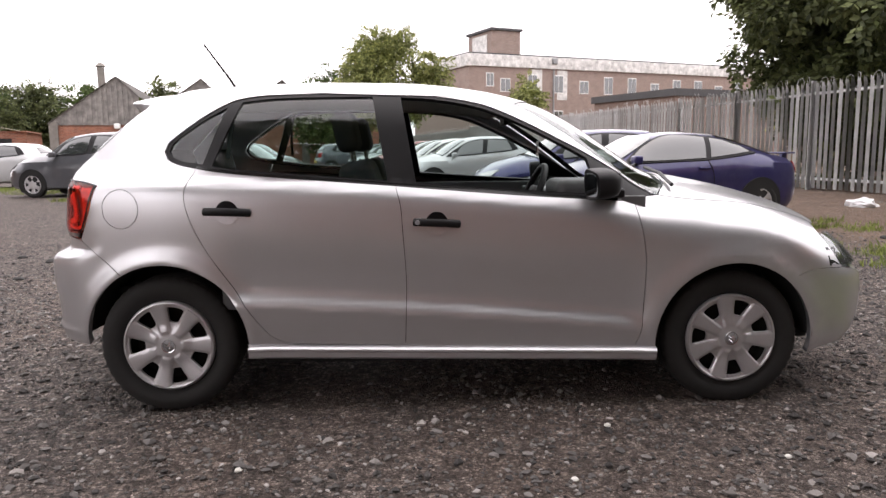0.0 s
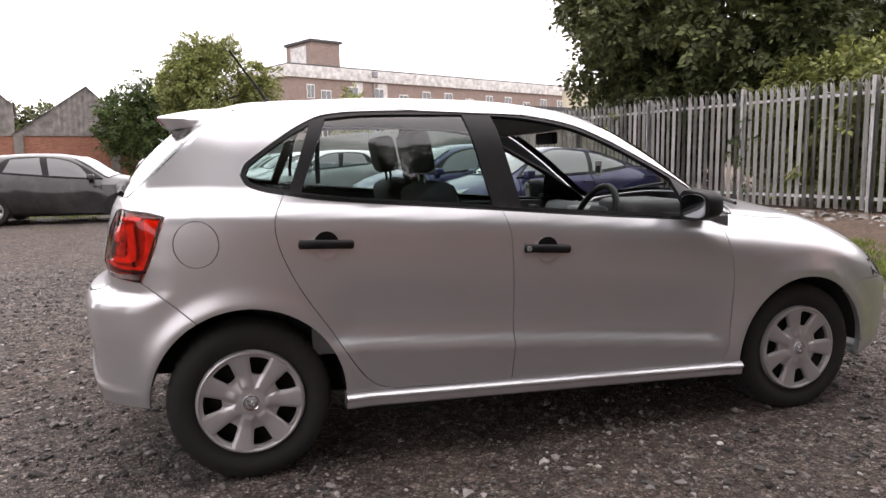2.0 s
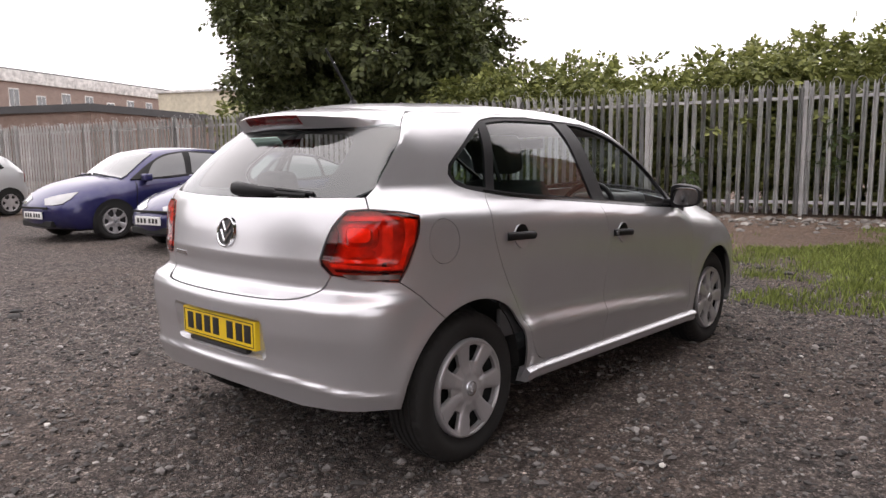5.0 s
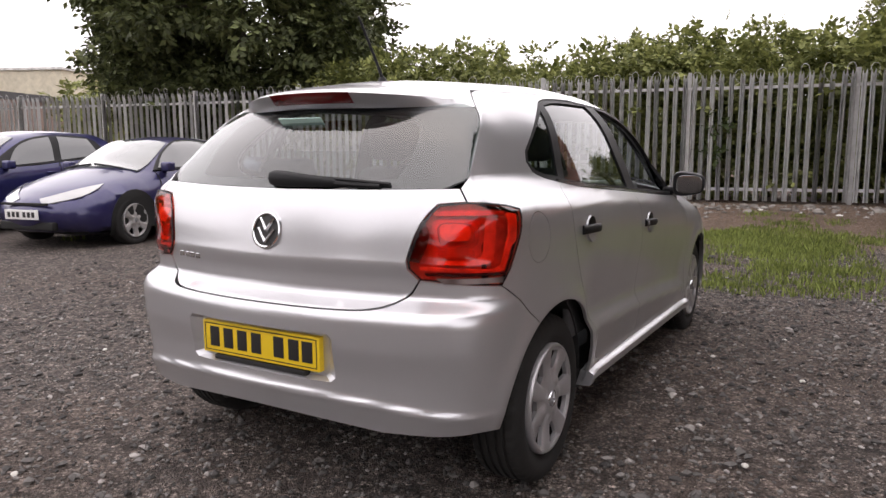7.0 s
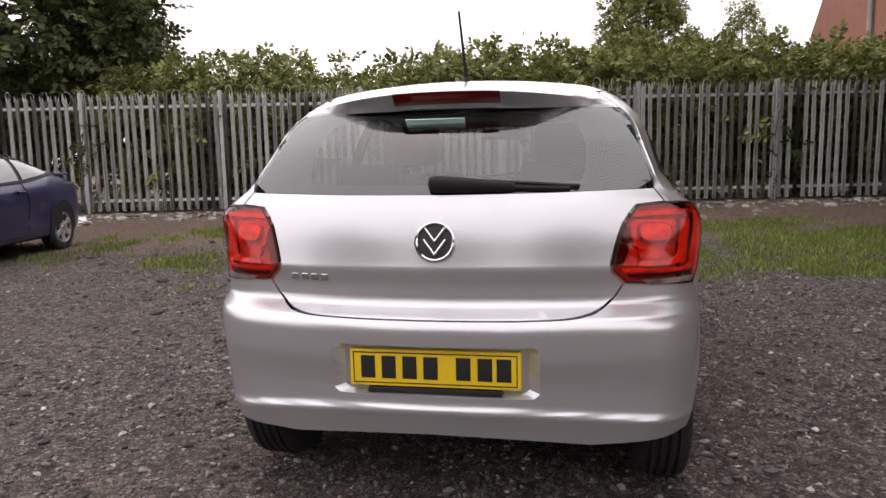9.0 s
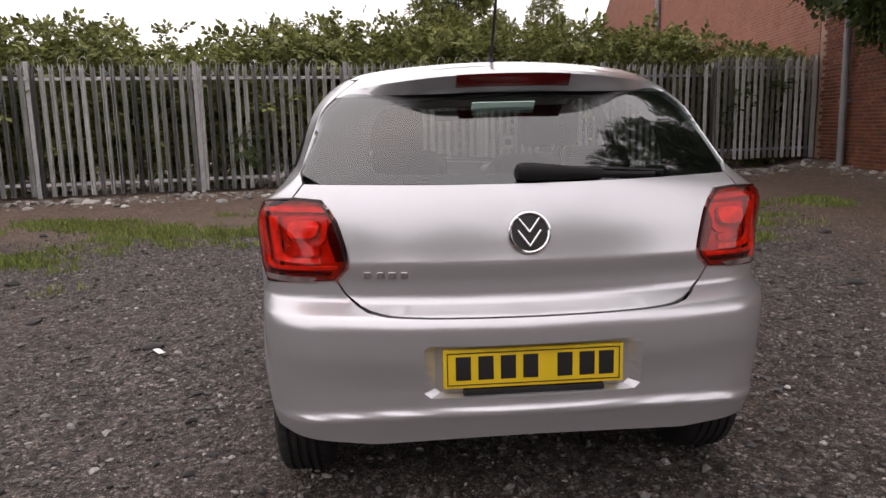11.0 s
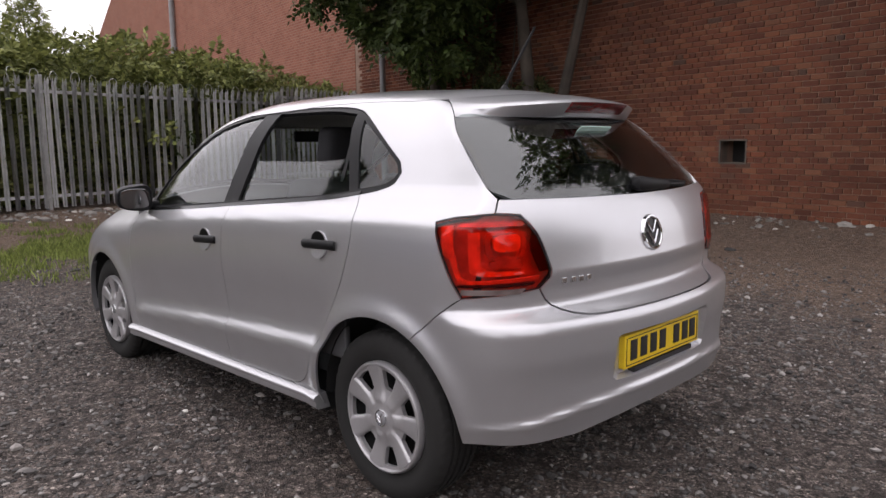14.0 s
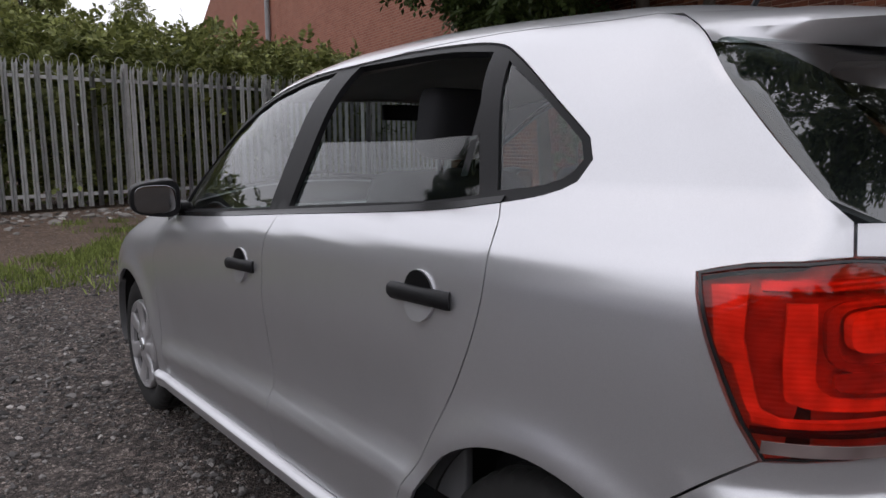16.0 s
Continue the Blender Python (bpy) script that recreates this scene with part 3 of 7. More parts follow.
        B.panel("front_door", B.flank, join(S(gap_mid), S([(-0.202, 0.292), (0.80, 0.272)]), S(rev(gap_front)), S(belt_a)), SILVER, car, side, step=0.02)
        hood_edge = [(1.69, -0.585), (1.4, -0.655), (1.1, -0.690), (0.93, -0.69)]
        B.panel("front_wing", B.flank, join(S(rev(gap_front)), S([(0.80, 0.905), (0.90, 0.932)]), TX(rev(hood_edge)), S([(1.66, 0.742), (1.745, 0.60)]), S([(1.745, 0.60), (1.60, 0.600), (1.49, 0.566)]),
                                                    S(rev(arch_front)), [(0.893, 0.272), (0.80, 0.272)]), SILVER, car, side)
        # sill
        sb = bmesh.new()
        prev = None
        for x in np.linspace(-0.882, 0.893, 48):
            zt = 0.302 - 0.0165 * (x + 0.88)
            yb = abs(B.flank(np.array([(x, zt)]), side)[0][1])
            ringv = [sb.verts.new((x, side * (yb + dy), zt + dz)) for dy, dz in ((-0.03, 0.004), (0.004, 0.001), (0.020, -0.008), (0.025, -0.014), (0.025, -0.022), (0.017, -0.030), (0.015, -0.052), (0.006, -0.060), (-0.05, -0.062))]
            if prev:
                for a in range(8):
                    sb.faces.new((prev[a], prev[a + 1], ringv[a + 1], ringv[a]))
            else:
                sb.faces.new(ringv)
            prev = ringv
        sb.faces.new(prev)
        bmesh.ops.recalc_face_normals(sb, faces=sb.faces)
        part("sill", sb, SILVER, car)
        # window surround in black with three openings
        dlo = join(S(belt[:5]), S(belt[4:7]), S(belt_c), S(head))
        quarter = join(S([(-1.219, 1.142), (-1.206, 1.173), (-1.087, 1.263), (-0.972, 1.332)]), S([(-0.972, 1.332), (-1.062, 1.086)]), S([(-1.062, 1.086), (-1.155, 1.099), (-1.204, 1.119), (-1.219, 1.142)]))
        rearw = join(S([(-0.908, 1.356), (-0.72, 1.373), (-0.338, 1.377)]), S([(-0.338, 1.377), (-0.268, 1.008)]), S([(-0.268, 1.008), (-0.60, 1.036), (-0.88, 1.058), (-1.022, 1.077)]), S([(-1.022, 1.077), (-0.908, 1.356)]))
        frontw = join(S([(-0.213, 1.373), (-0.05, 1.360), (0.14, 1.322), (0.314, 1.251), (0.516, 1.148), (0.61, 1.096)]), S([(0.61, 1.096), (0.640, 0.942)]), S([(0.640, 0.942), (0.25, 0.967), (-0.146, 0.998)]), S([(-0.146, 0.998), (-0.213, 1.373)]))
        B.panel("window_surround", B.flank, dlo, BLACK_TRIM, car, side, gap=0.001, offset=-0.004, thick=0.016, holes=[quarter, rearw, frontw], label="matt black window surround")
        B.panel("quarter_window", B.flank, quarter, SIDE_GLASS, car, side, gap=-0.004, offset=-0.009, thick=0)
        if side < 0:
            B.panel("rear_door_window", B.flank, rearw, SIDE_GLASS, car, side, gap=-0.004, offset=-0.010, thick=0)
        else:
            half = join(S([(-0.985, 1.165), (-0.96, 1.19), (-0.75, 1.182), (-0.306, 1.180)]), S([(-0.306, 1.180), (-0.268, 1.008)]), S([(-0.268, 1.008), (-0.60, 1.036), (-0.88, 1.058), (-1.022, 1.077)]), S([(-1.022, 1.077), (-0.985, 1.165)]))
            B.panel("rear_door_window", B.flank, half, SIDE_GLASS, car, side, gap=0, offset=-0.016, thick=0.004, label="half-lowered door glass")
            B.panel("front_door_window", B.flank, frontw, SIDE_GLASS, car, side, gap=-0.004, offset=-0.010, thick=0)
        div = S([(-0.945, 1.345), (-0.962, 1.20), (-0.965, 1.069)], 0.04)
        B.panel("window_divider", B.flank, np.concatenate([div, div[::-1] + np.array([0.018, 0.0])]), BLACK_TRIM, car, side, gap=0, offset=-0.016, thick=0.006)
        # belt strip along the foot of the windows
        B.panel("belt_strip", B.flank, join(S(belt[1:7]), S([(-1.085, 1.065), (-1.088, 1.077)]), S([(-1.088, 1.077), (-0.88, 1.052), (-0.234, 0.997), (0.25, 0.956), (0.64, 0.929), (0.80, 0.918)])), GLOSS_BLACK, car, side, gap=0, offset=0.001, thick=0.01)
        # inner skin closing the shut lines, cut round the wheels
        inner = join([(-1.50, 0.45)], [(-1.50, 0.95)], S([(-1.5, 0.96), (-1.06, 1.03), (-0.234, 0.965), (0.25, 0.92), (0.8, 0.885)]), [(1.4, 0.72), (1.66, 0.62), (1.66, 0.25)], S(arc(1.238, 0.29, 0.375, -2, 185)), [(0.80, 0.25), (-0.82, 0.27)], S(arc(-1.235, 0.308, 0.385, -6, 150)))
        B.panel("inner_panel", B.flank, inner, DARK_INNER, car, side, gap=0, offset=-0.035, thick=0, step=0.05)
        # door handles
        for hx, hz, tilt in ((-0.943, 0.884, -2), (-0.060, 0.828, -3)):
            c = B.flank(np.array([(hx, hz)]), side)[0]
            M = Matrix.Translation(c) @ Euler((0, radians(-tilt), 0)).to_matrix().to_4x4()
            hb = bmesh.new()
            bmesh.ops.create_uvsphere(hb, u_segments=32, v_segments=16, radius=1)
            for v in hb.verts:
                v.co = Vector((v.co.x * 0.050, side * ((0.002 + 0.011 * max(0, -v.co.z)) if v.co.y * side > 0 else -0.004), v.co.z * 0.050))
            bmesh.ops.transform(hb, matrix=M, verts=hb.verts)
            cup = part("handle_recess", hb, SILVER, car, "round silver handle recess")
            # shade in the recess's upper half, put in as a black half disc
            ub = bmesh.new()
            bmesh.ops.create_uvsphere(ub, u_segments=24, v_segments=12, radius=1)
            for v in ub.verts:
                v.co = Vector((v.co.x * 0.047, side * (0.0045 + 0.002 * abs(v.co.y)), max(v.co.z, 0.0) * 0.047 + 0.002))
            bmesh.ops.transform(ub, matrix=M, verts=ub.verts)
            part("handle_shadow_cup", ub, BLACK_TRIM, cup)
            gb = tube([(-0.094, side * 0.0, 0.0), (-0.088, side * 0.004, 0.0), (-0.04, side * 0.007, 0.001), (0.04, side * 0.007, 0.001), (0.088, side * 0.004, 0.0), (0.094, side * 0.0, 0.0)], 0.0155, 14)
            for v in gb.verts:
                v.co.y = side * (v.co.y * side * 0.82)
                v.co.z *= 1.12
            bmesh.ops.transform(gb, matrix=M, verts=gb.verts)
            h = part("door_handle", gb, BLACK_TRIM, car, "matt black pull handle")
            if hx > -0.5 and side < 0:
                kb = lathe([(0.001, 0), (0.010, 0), (0.011, 0.004), (0.011, 0.012)], 20)
                bmesh.ops.transform(kb, matrix=M @ Matrix.Translation((-0.082, side * 0.0185, 0)) @ (Matrix.Identity(4) if side < 0 else Matrix.Rotation(math.pi, 4, "Z")), verts=kb.verts)
                part("key_lock", kb, GREY_PLASTIC, h)
        # door mirror
        mb = bmesh.new()
        bmesh.ops.create_uvsphere(mb, u_segments=32, v_segments=20, radius=1)
        for v in mb.verts:
            x, y, z = v.co
            sq = lambda t, e: math.copysign(abs(t) ** e, t)
            x, y, z = sq(x, 0.7), sq(y, 0.55), sq(z, 0.6)
            v.co = Vector((max(x, -0.45) * 0.085 * (1 - 0.15 * abs(y)), y * 0.086, z * 0.064 * (1 - 0.18 * y)))
        Mm = Matrix.Translation((0.620, side * 0.885, 0.985)) @ Euler((0, radians(-4), side * radians(-10))).to_matrix().to_4x4() @ Matrix.Diagonal((1, side, 1, 1))
        bmesh.ops.transform(mb, matrix=Mm, verts=mb.verts)
        bmesh.ops.recalc_face_normals(mb, faces=mb.faces)
        mir = part("door_mirror", mb, BLACK_TRIM, car, "black plastic door mirror housing")
        gb = bmesh.new()
        bmesh.ops.create_uvsphere(gb, u_segments=28, v_segments=14, radius=1)
        for v in gb.verts:
            sq = lambda t, e: math.copysign(abs(t) ** e, t)
            v.co = Vector((-0.0395 + 0.002 * v.co.x, sq(v.co.y, 0.6) * 0.070, sq(v.co.z, 0.6) * 0.050))
        bmesh.ops.transform(gb, matrix=Mm, verts=gb.verts)
        part("mirror_glass", gb, MIRROR, mir, "mirror glass")
        sb = box_bm(0.62, 0.74, 0.74, 0.85, 0.925, 0.965, bevel=0.015)
        bmesh.ops.scale(sb, vec=(1, side, 1), verts=sb.verts)
        bmesh.ops.recalc_face_normals(sb, faces=sb.faces)
        part("mirror_arm", sb, BLACK_TRIM, mir)
        # tail lamp
        lamp_loop = join(lamp_top_all, RY(lamp_inner), lamp_bot_all, S(lamp_out))
        lamp = B.panel("tail_lamp", B.flank, lamp_loop, LENS_SHELL, car, side, gap=0.004, offset=0.004, thick=0.005, step=0.02, label="glossy red tail lamp wrapping the corner")
        B.panel("lamp_housing", B.flank, lamp_loop, LAMP_HOUSING, lamp, side, gap=-0.008, offset=-0.030, thick=0, step=0.02)
        B.panel("lamp_smoked_rim", B.flank, shrink(lamp_loop, 0.003), GLOSS_BLACK, lamp, side, gap=0, offset=0.0055, thick=0.004, step=0.02, holes=[shrink(lamp_loop, 0.0062)])
        lo, hi = lamp_loop.min(0), lamp_loop.max(0)
        U = lambda a, b: (lo[0] + a * (hi[0] - lo[0]), lo[1] + b * (hi[1] - lo[1]))
        seg = lambda *p: spline([U(*q) for q in p], 0.01)

        def insert(nm, loop, mat, off, thick=0.008):
            return B.panel(nm, B.flank, np.array(loop), mat, lamp, side, gap=0, offset=off, thick=thick, step=0.012)

        # outer guide: a broad bright blade by the flank that thins to a line along the foot
        insert("edge_guide", seg((0.83, 0.90), (0.955, 0.87)) + seg((0.955, 0.87), (0.925, 0.52)) + seg((0.925, 0.52), (0.865, 0.46)) + seg((0.865, 0.46), (0.80, 0.22), (0.72, 0.165), (0.10, 0.185)) + seg((0.10, 0.185), (0.095, 0.225))
               + seg((0.095, 0.225), (0.70, 0.205), (0.765, 0.25), (0.835, 0.60)) + seg((0.835, 0.60), (0.83, 0.90)), LAMP_BRIGHT, -0.010)
        # inner guide: a second bent blade
        insert("light_guide", seg((0.60, 0.80), (0.70, 0.79)) + seg((0.70, 0.79), (0.70, 0.40), (0.64, 0.285), (0.22, 0.275)) + seg((0.22, 0.275), (0.24, 0.325)) + seg((0.24, 0.325), (0.54, 0.335), (0.60, 0.42)) + seg((0.60, 0.42), (0.60, 0.80)), LAMP_BRIGHT, -0.014)
        # reflection along the top of the lens, built in as a pale band
        insert("top_band", seg((0.22, 0.90), (0.80, 0.93)) + seg((0.80, 0.93), (0.79, 0.87)) + seg((0.79, 0.87), (0.26, 0.845)) + seg((0.26, 0.845), (0.22, 0.90)), LAMP_HOUSING_PALE, -0.012)
        sq = lambda t: math.copysign(abs(t) ** .55, t)
        rnd = lambda ru, rv, cu=0.385, cv=0.63: np.array([U(cu + ru * sq(math.cos(a)), cv + rv * sq(math.sin(a))) for a in np.linspace(0, 2 * math.pi, 36, endpoint=False)])
        B.panel("bowl_ring", B.flank, rnd(0.175, 0.185), LAMP_HOUSING_PALE, lamp, side, gap=0, offset=-0.020, thick=0.010, step=0.012, holes=[rnd(0.135, 0.145)])
        insert("brake_light", rnd(0.110, 0.105, 0.385, 0.655), LAMP_BRIGHT, -0.009, 0.014)
        insert("brake_foot", rnd(0.145, 0.05, 0.385, 0.40), LAMP_HOUSING_PALE, -0.018)
        insert("smoked_corner", seg((0.155, 0.83), (0.19, 0.60), (0.10, 0.29)) + seg((0.10, 0.29), (0.015, 0.30)) + seg((0.015, 0.30), (0.07, 0.62), (0.155, 0.83)), LENS_DARK, -0.004)
        insert("foot_band", seg((0.14, 0.15), (0.80, 0.15)) + seg((0.80, 0.15), (0.80, 0.125)) + seg((0.80, 0.125), (0.16, 0.12)) + seg((0.16, 0.12), (0.14, 0.15)), LENS_DARK, -0.008)
        B.panel("reversing_light", B.flank, np.array(seg((0.24, 0.112), (0.76, 0.118)) + seg((0.76, 0.118), (0.765, 0.05)) + seg((0.765, 0.05), (0.30, 0.045)) + seg((0.30, 0.045), (0.24, 0.112))), LENS_CLEAR, lamp, side, gap=0, offset=0.0060, thick=0.002, step=0.012)
        # head lamp, seen from the side only
        hl = join(S([(1.66, 0.742), (1.745, 0.60)]), S([(1.745, 0.60), (1.82, 0.585)]), [(1.99, 0.60), (2.0, 0.66), (1.90, 0.71)], S([(1.80, 0.735), (1.66, 0.745)]))
        hlp = B.panel("head_lamp", B.flank, hl, LENS_HEAD, car, side, gap=0.004, offset=-0.02, thick=0.01, step=0.02, label="clear head lamp with black reflector")
        B.panel("lamp_cover", B.flank, hl, CLEAR_GLASS, hlp, side, gap=0.003, offset=0.0, thick=0, step=0.03)
        B.panel("lamp_inner", B.flank, np.array(arc(1.80, 0.665, 0.042, 0, 345, 20)), GLOSS_BLACK, hlp, side, gap=0, offset=-0.012, thick=0.01, step=0.02)
        B.panel("reflector", B.flank, np.array(arc(1.80, 0.665, 0.026, 0, 345, 20)), CHROME, hlp, side, gap=0, offset=-0.006, thick=0.004, step=0.02)
        # fog-lamp grille at the bumper's corner
        B.panel("corner_grille", B.flank, np.array(arc(1.905, 0.42, 0.06, 0, 348, 24)), BLACK_TRIM, car, side, gap=0, offset=0.003, thick=0.01)
        # wheels and liners
        for wx, wz in ((-1.235, 0.300), (1.237, 0.296)):
            m = Matrix.Translation((wx, side * 0.712, wz)) @ (Matrix.Identity(4) if side < 0 else Matrix.Rotation(math.pi, 4, "Z")) @ Matrix.Rotation(radians(-13 if wx < 0 else -9), 4, "Y")
            wheel("wheel", car, m, WHEEL_SILVER)
            lb = bmesh.new()
            ring = []
            for yy in (0.50, 0.785 if wx < 0 else 0.812):
                ring.append([lb.verts.new((x, side * yy, z)) for x, z in arc(wx, wz + 0.006, 0.358, 0, 172, 30)])
            for i in range(29):
                lb.faces.new((ring[0][i], ring[0][i + 1], ring[1][i + 1], ring[1][i]))
            lb.faces.new(ring[0])
            part("wheel_liner", lb, DARK_INNER, car)
    # ---- parts across the car ----
    # rear bumper in one piece, laid out as (arc length round the tail, z)
    half = join(RY(rev(lower)), lamp_bot_all, S(bump_seam), S(arc(-1.235, 0.308, 0.352, 119.5, 181)), [S([(-1.588, 0.302), (-1.57, 0.302)])[0], (-1.70, 0.304), (-1.85, 0.322), (-2.0639, 0.332)])
    mid_s = B.REAR - B.R * math.pi / 2
    other = np.array([(2 * mid_s - s, z) for s, z in half[::-1]])
    full = join(half, other)

    def round_tail(q, side=-1):
        q = np.asarray(q, float)
        a = (B.REAR - q[:, 0]) / B.R
        s = q[:, 0]
        near, far = s >= B.REAR, s <= 2 * mid_s - B.REAR
        ox = np.where(near, s, np.where(far, 2 * mid_s - s, B.REAR))
        aa = np.clip(a, 0, math.pi)
        o = np.stack([ox, 0 * s, q[:, 1]], 1)
        return B.cast(o, np.stack([-np.sin(aa), -np.cos(aa), 0 * s], 1), 1.5)

    # recess for the number plate
    pl = [(-0.302, 0.615), (0.302, 0.615), (0.318, 0.60), (0.318, 0.470), (0.30, 0.455), (-0.30, 0.455), (-0.318, 0.470), (-0.318, 0.60)]
    pr = B.back(np.array([p for a, b in zip(pl, pl[1:] + pl[:1]) for p in spline([a, b], 0.03)]))
    hole = np.stack([B.REAR - B.R * np.arctan2(B.REAR - pr[:, 0], -pr[:, 1]), pr[:, 2]], 1)
    bumper = B.panel("rear_bumper", round_tail, full, SILVER, car, gap=0.0015, holes=[hole], thick=0.035, step=0.0125)
    tray = bmesh.new()
    add_box(tray, -1.830, -1.826, -0.325, 0.325, 0.445, 0.625)
    part("plate_recess", tray, SILVER, bumper)
    fl = bmesh.new()
    o3, i3 = [], []
    for q in pr:
        o3.append(fl.verts.new(q + np.array([-0.0005, 0, 0])))
        i3.append(fl.verts.new((-1.8295, q[1] * 0.895, 0.536 + (q[2] - 0.535) * 0.86)))
    for i in range(len(o3)):
        j = (i + 1) % len(o3)
        fl.faces.new((o3[i], o3[j], i3[j], i3[i]))
    bmesh.ops.recalc_face_normals(fl, faces=fl.faces)
    if sum(f.normal.x for f in fl.faces) > 0:
        bmesh.ops.reverse_faces(fl, faces=fl.faces)
    part("recess_flange", fl, SILVER, bumper, smooth=False)
    plate = part("number_plate", box_bm(-1.852, -1.828, -0.262, 0.262, 0.482, 0.596, bevel=0.002), PLATE_YELLOW, car, "yellow plate with a thin black border and dark bars")
    edge = bmesh.new()
    for y0, y1, z0, z1 in ((-0.252, 0.252, 0.5845, 0.5875), (-0.252, 0.252, 0.4905, 0.4935), (-0.252, -0.249, 0.4905, 0.5875), (0.249, 0.252, 0.4905, 0.5875)):
        add_box(edge, -1.8535, -1.851, y0, y1, z0, z1)
    part("border", edge, INK, plate)
    for i, y in enumerate((0.205, 0.140, 0.075, 0.010, -0.090, -0.155, -0.212)):
        w = 0.044
        part("bar", box_bm(-1.8540, -1.851, y - w / 2, y + w / 2, 0.506, 0.576, bevel=0.001), INK, plate)
    part("plate_foot_strip", box_bm(-1.856, -1.830, -0.205, 0.205, 0.462, 0.478, bevel=0.001), INK, plate)
    # tailgate, rear glass
    mirror_half = lambda h: join(h, [(2 * mid_s - a, z) for a, z in np.array(h)[::-1]])
    glass_low = spline([(mid_s, 1.059), (mid_s + 0.30, 1.061), tuple(S([(-1.632, 1.067), (-1.6, 1.067)])[0])], 0.03)
    seam_low, seam_up = S(seam[5:]), S(seam[:6])
    gate_half = join(glass_low, seam_low, lamp_top_in, RY(lamp_inner), RY(lower))
    tg = B.panel("tailgate", round_tail, mirror_half(gate_half), SILVER, car, gap=0.003, step=0.016)
    glass_half = join(glass_low, rev(seam_up), [(a, min(z, 1.385)) for a, z in S([(-1.30, 1.370), (-1.29, 1.370)])[:1]], [(mid_s + 0.35, 1.375), (mid_s, 1.385)])
    gg = mirror_half(glass_half)
    B.panel("rear_window", round_tail, gg, TINT_GLASS, car, gap=0, offset=-0.003, thick=0, step=0.022, label="tinted rear window")
    see_h = [(mid_s, 1.092), (mid_s + 0.36, 1.094), (mid_s + 0.415, 1.100), (mid_s + 0.435, 1.125), (mid_s + 0.535, 1.285), (mid_s + 0.51, 1.306), (mid_s, 1.325)]
    B.panel("window_border", round_tail, gg, GLOSS_BLACK, car, gap=0, offset=-0.012, thick=0, step=0.022, holes=[mirror_half(np.array(spline(see_h, 0.03)))], label="black printed window border")
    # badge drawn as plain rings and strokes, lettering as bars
    bx = B.back(np.array([(0, 0.918)]))[0]
    bn = B.normal(np.array([bx]))[0]
    Mb = Matrix.Translation(bx) @ Vector(bn).to_track_quat("-Y", "Z").to_matrix().to_4x4()
    rb = lathe([(0.053, 0.004), (0.053, -0.006), (0.057, -0.009), (0.062, -0.008), (0.066, 0.004)], 48)
    bmesh.ops.transform(rb, matrix=Mb, verts=rb.verts)
    badge = part("badge", rb, CHROME, tg, "round chrome badge")
    db = lathe([(0.001, -0.002), (0.03, -0.003), (0.054, -0.001), (0.055, 0.004)], 40)
    bmesh.ops.transform(db, matrix=Mb, verts=db.verts)
    part("badge_field", db, INK, badge)
    for x0, z0, x1, z1 in ((-0.030, 0.040, 0.0, 0.000), (0.0, 0.000, 0.030, 0.040), (-0.034, 0.006, 0.0, -0.040), (0.0, -0.040, 0.034, 0.006)):
        sb = tube([(x0, -0.005, z0), (x1, -0.005, z1)], 0.0048, 8)
        bmesh.ops.transform(sb, matrix=Mb, verts=sb.verts)
        part("badge_stroke", sb, CHROME, badge)
    for i, y in enumerate((0.468, 0.430, 0.397, 0.362)):
        p = B.back(np.array([(y, 0.803)]))[0]
        part("letter_bar", box_bm(p[0] - 0.004, p[0] + 0.004, y - 0.012, y + 0.012, 0.793, 0.813, bevel=0.002), CHROME, tg)
    # rear wiper with its boot
    wb = tube([(-1.735, -0.02, 1.085), (-1.722, -0.22, 1.077), (-1.700, -0.40, 1.070)], 0.011, 8, taper=0.008)
    wiper = part("rear_wiper", wb, BLACK_TRIM, car, "black rear wiper parked along the glass")
    wbm = bmesh.new()
    rings = []
    for y, xc, zc, hz, hx in ((0.030, -1.728, 1.090, 0.006, 0.006), (0.022, -1.732, 1.090, 0.022, 0.020), (0.0, -1.735, 1.090, 0.027, 0.024), (-0.07, -1.733, 1.086, 0.024, 0.022), (-0.17, -1.726, 1.081, 0.018, 0.018), (-0.23, -1.718, 1.078, 0.014, 0.014), (-0.25, -1.715, 1.077, 0.006, 0.006)):
        rings.append([wbm.verts.new((xc + hx * math.copysign(abs(math.cos(a)) ** .6, math.cos(a)), y, zc + hz * math.copysign(abs(math.sin(a)) ** .6, math.sin(a)))) for a in np.linspace(0, 2 * math.pi, 14, endpoint=False)])
    for a, b in zip(rings, rings[1:]):
        for k in range(14):
            wbm.faces.new((a[k], a[(k + 1) % 14], b[(k + 1) % 14], b[k]))
    wbm.faces.new(rings[0]), wbm.faces.new(rings[-1])
    bmesh.ops.recalc_face_normals(wbm, faces=wbm.faces)
    part("wiper_boot", wbm, BLACK_TRIM, wiper)
    part("wiper_blade", tube([(-1.722, -0.10, 1.098), (-1.708, -0.30, 1.086), (-1.688, -0.43, 1.076)], 0.007, 6), BLACK_TRIM, wiper)
    # sticker at the top of the glass
    p = B.back(np.array([(0.035, 1.284)]))[0]
    part("sticker", box_bm(-0.098, 0.098, -0.0015, 0.0015, -0.017, 0.017, m=Matrix.Translation((p[0] - 0.003, 0.035, 1.284)) @ Matrix.Rotation(math.pi / 2, 4, "Z") @ Matrix.Rotation(radians(-46), 4, "X")), STICKER, car, "pale green sticker on the rear window")
    # roof, spoiler, bonnet, windscreen
    rl = roof_line
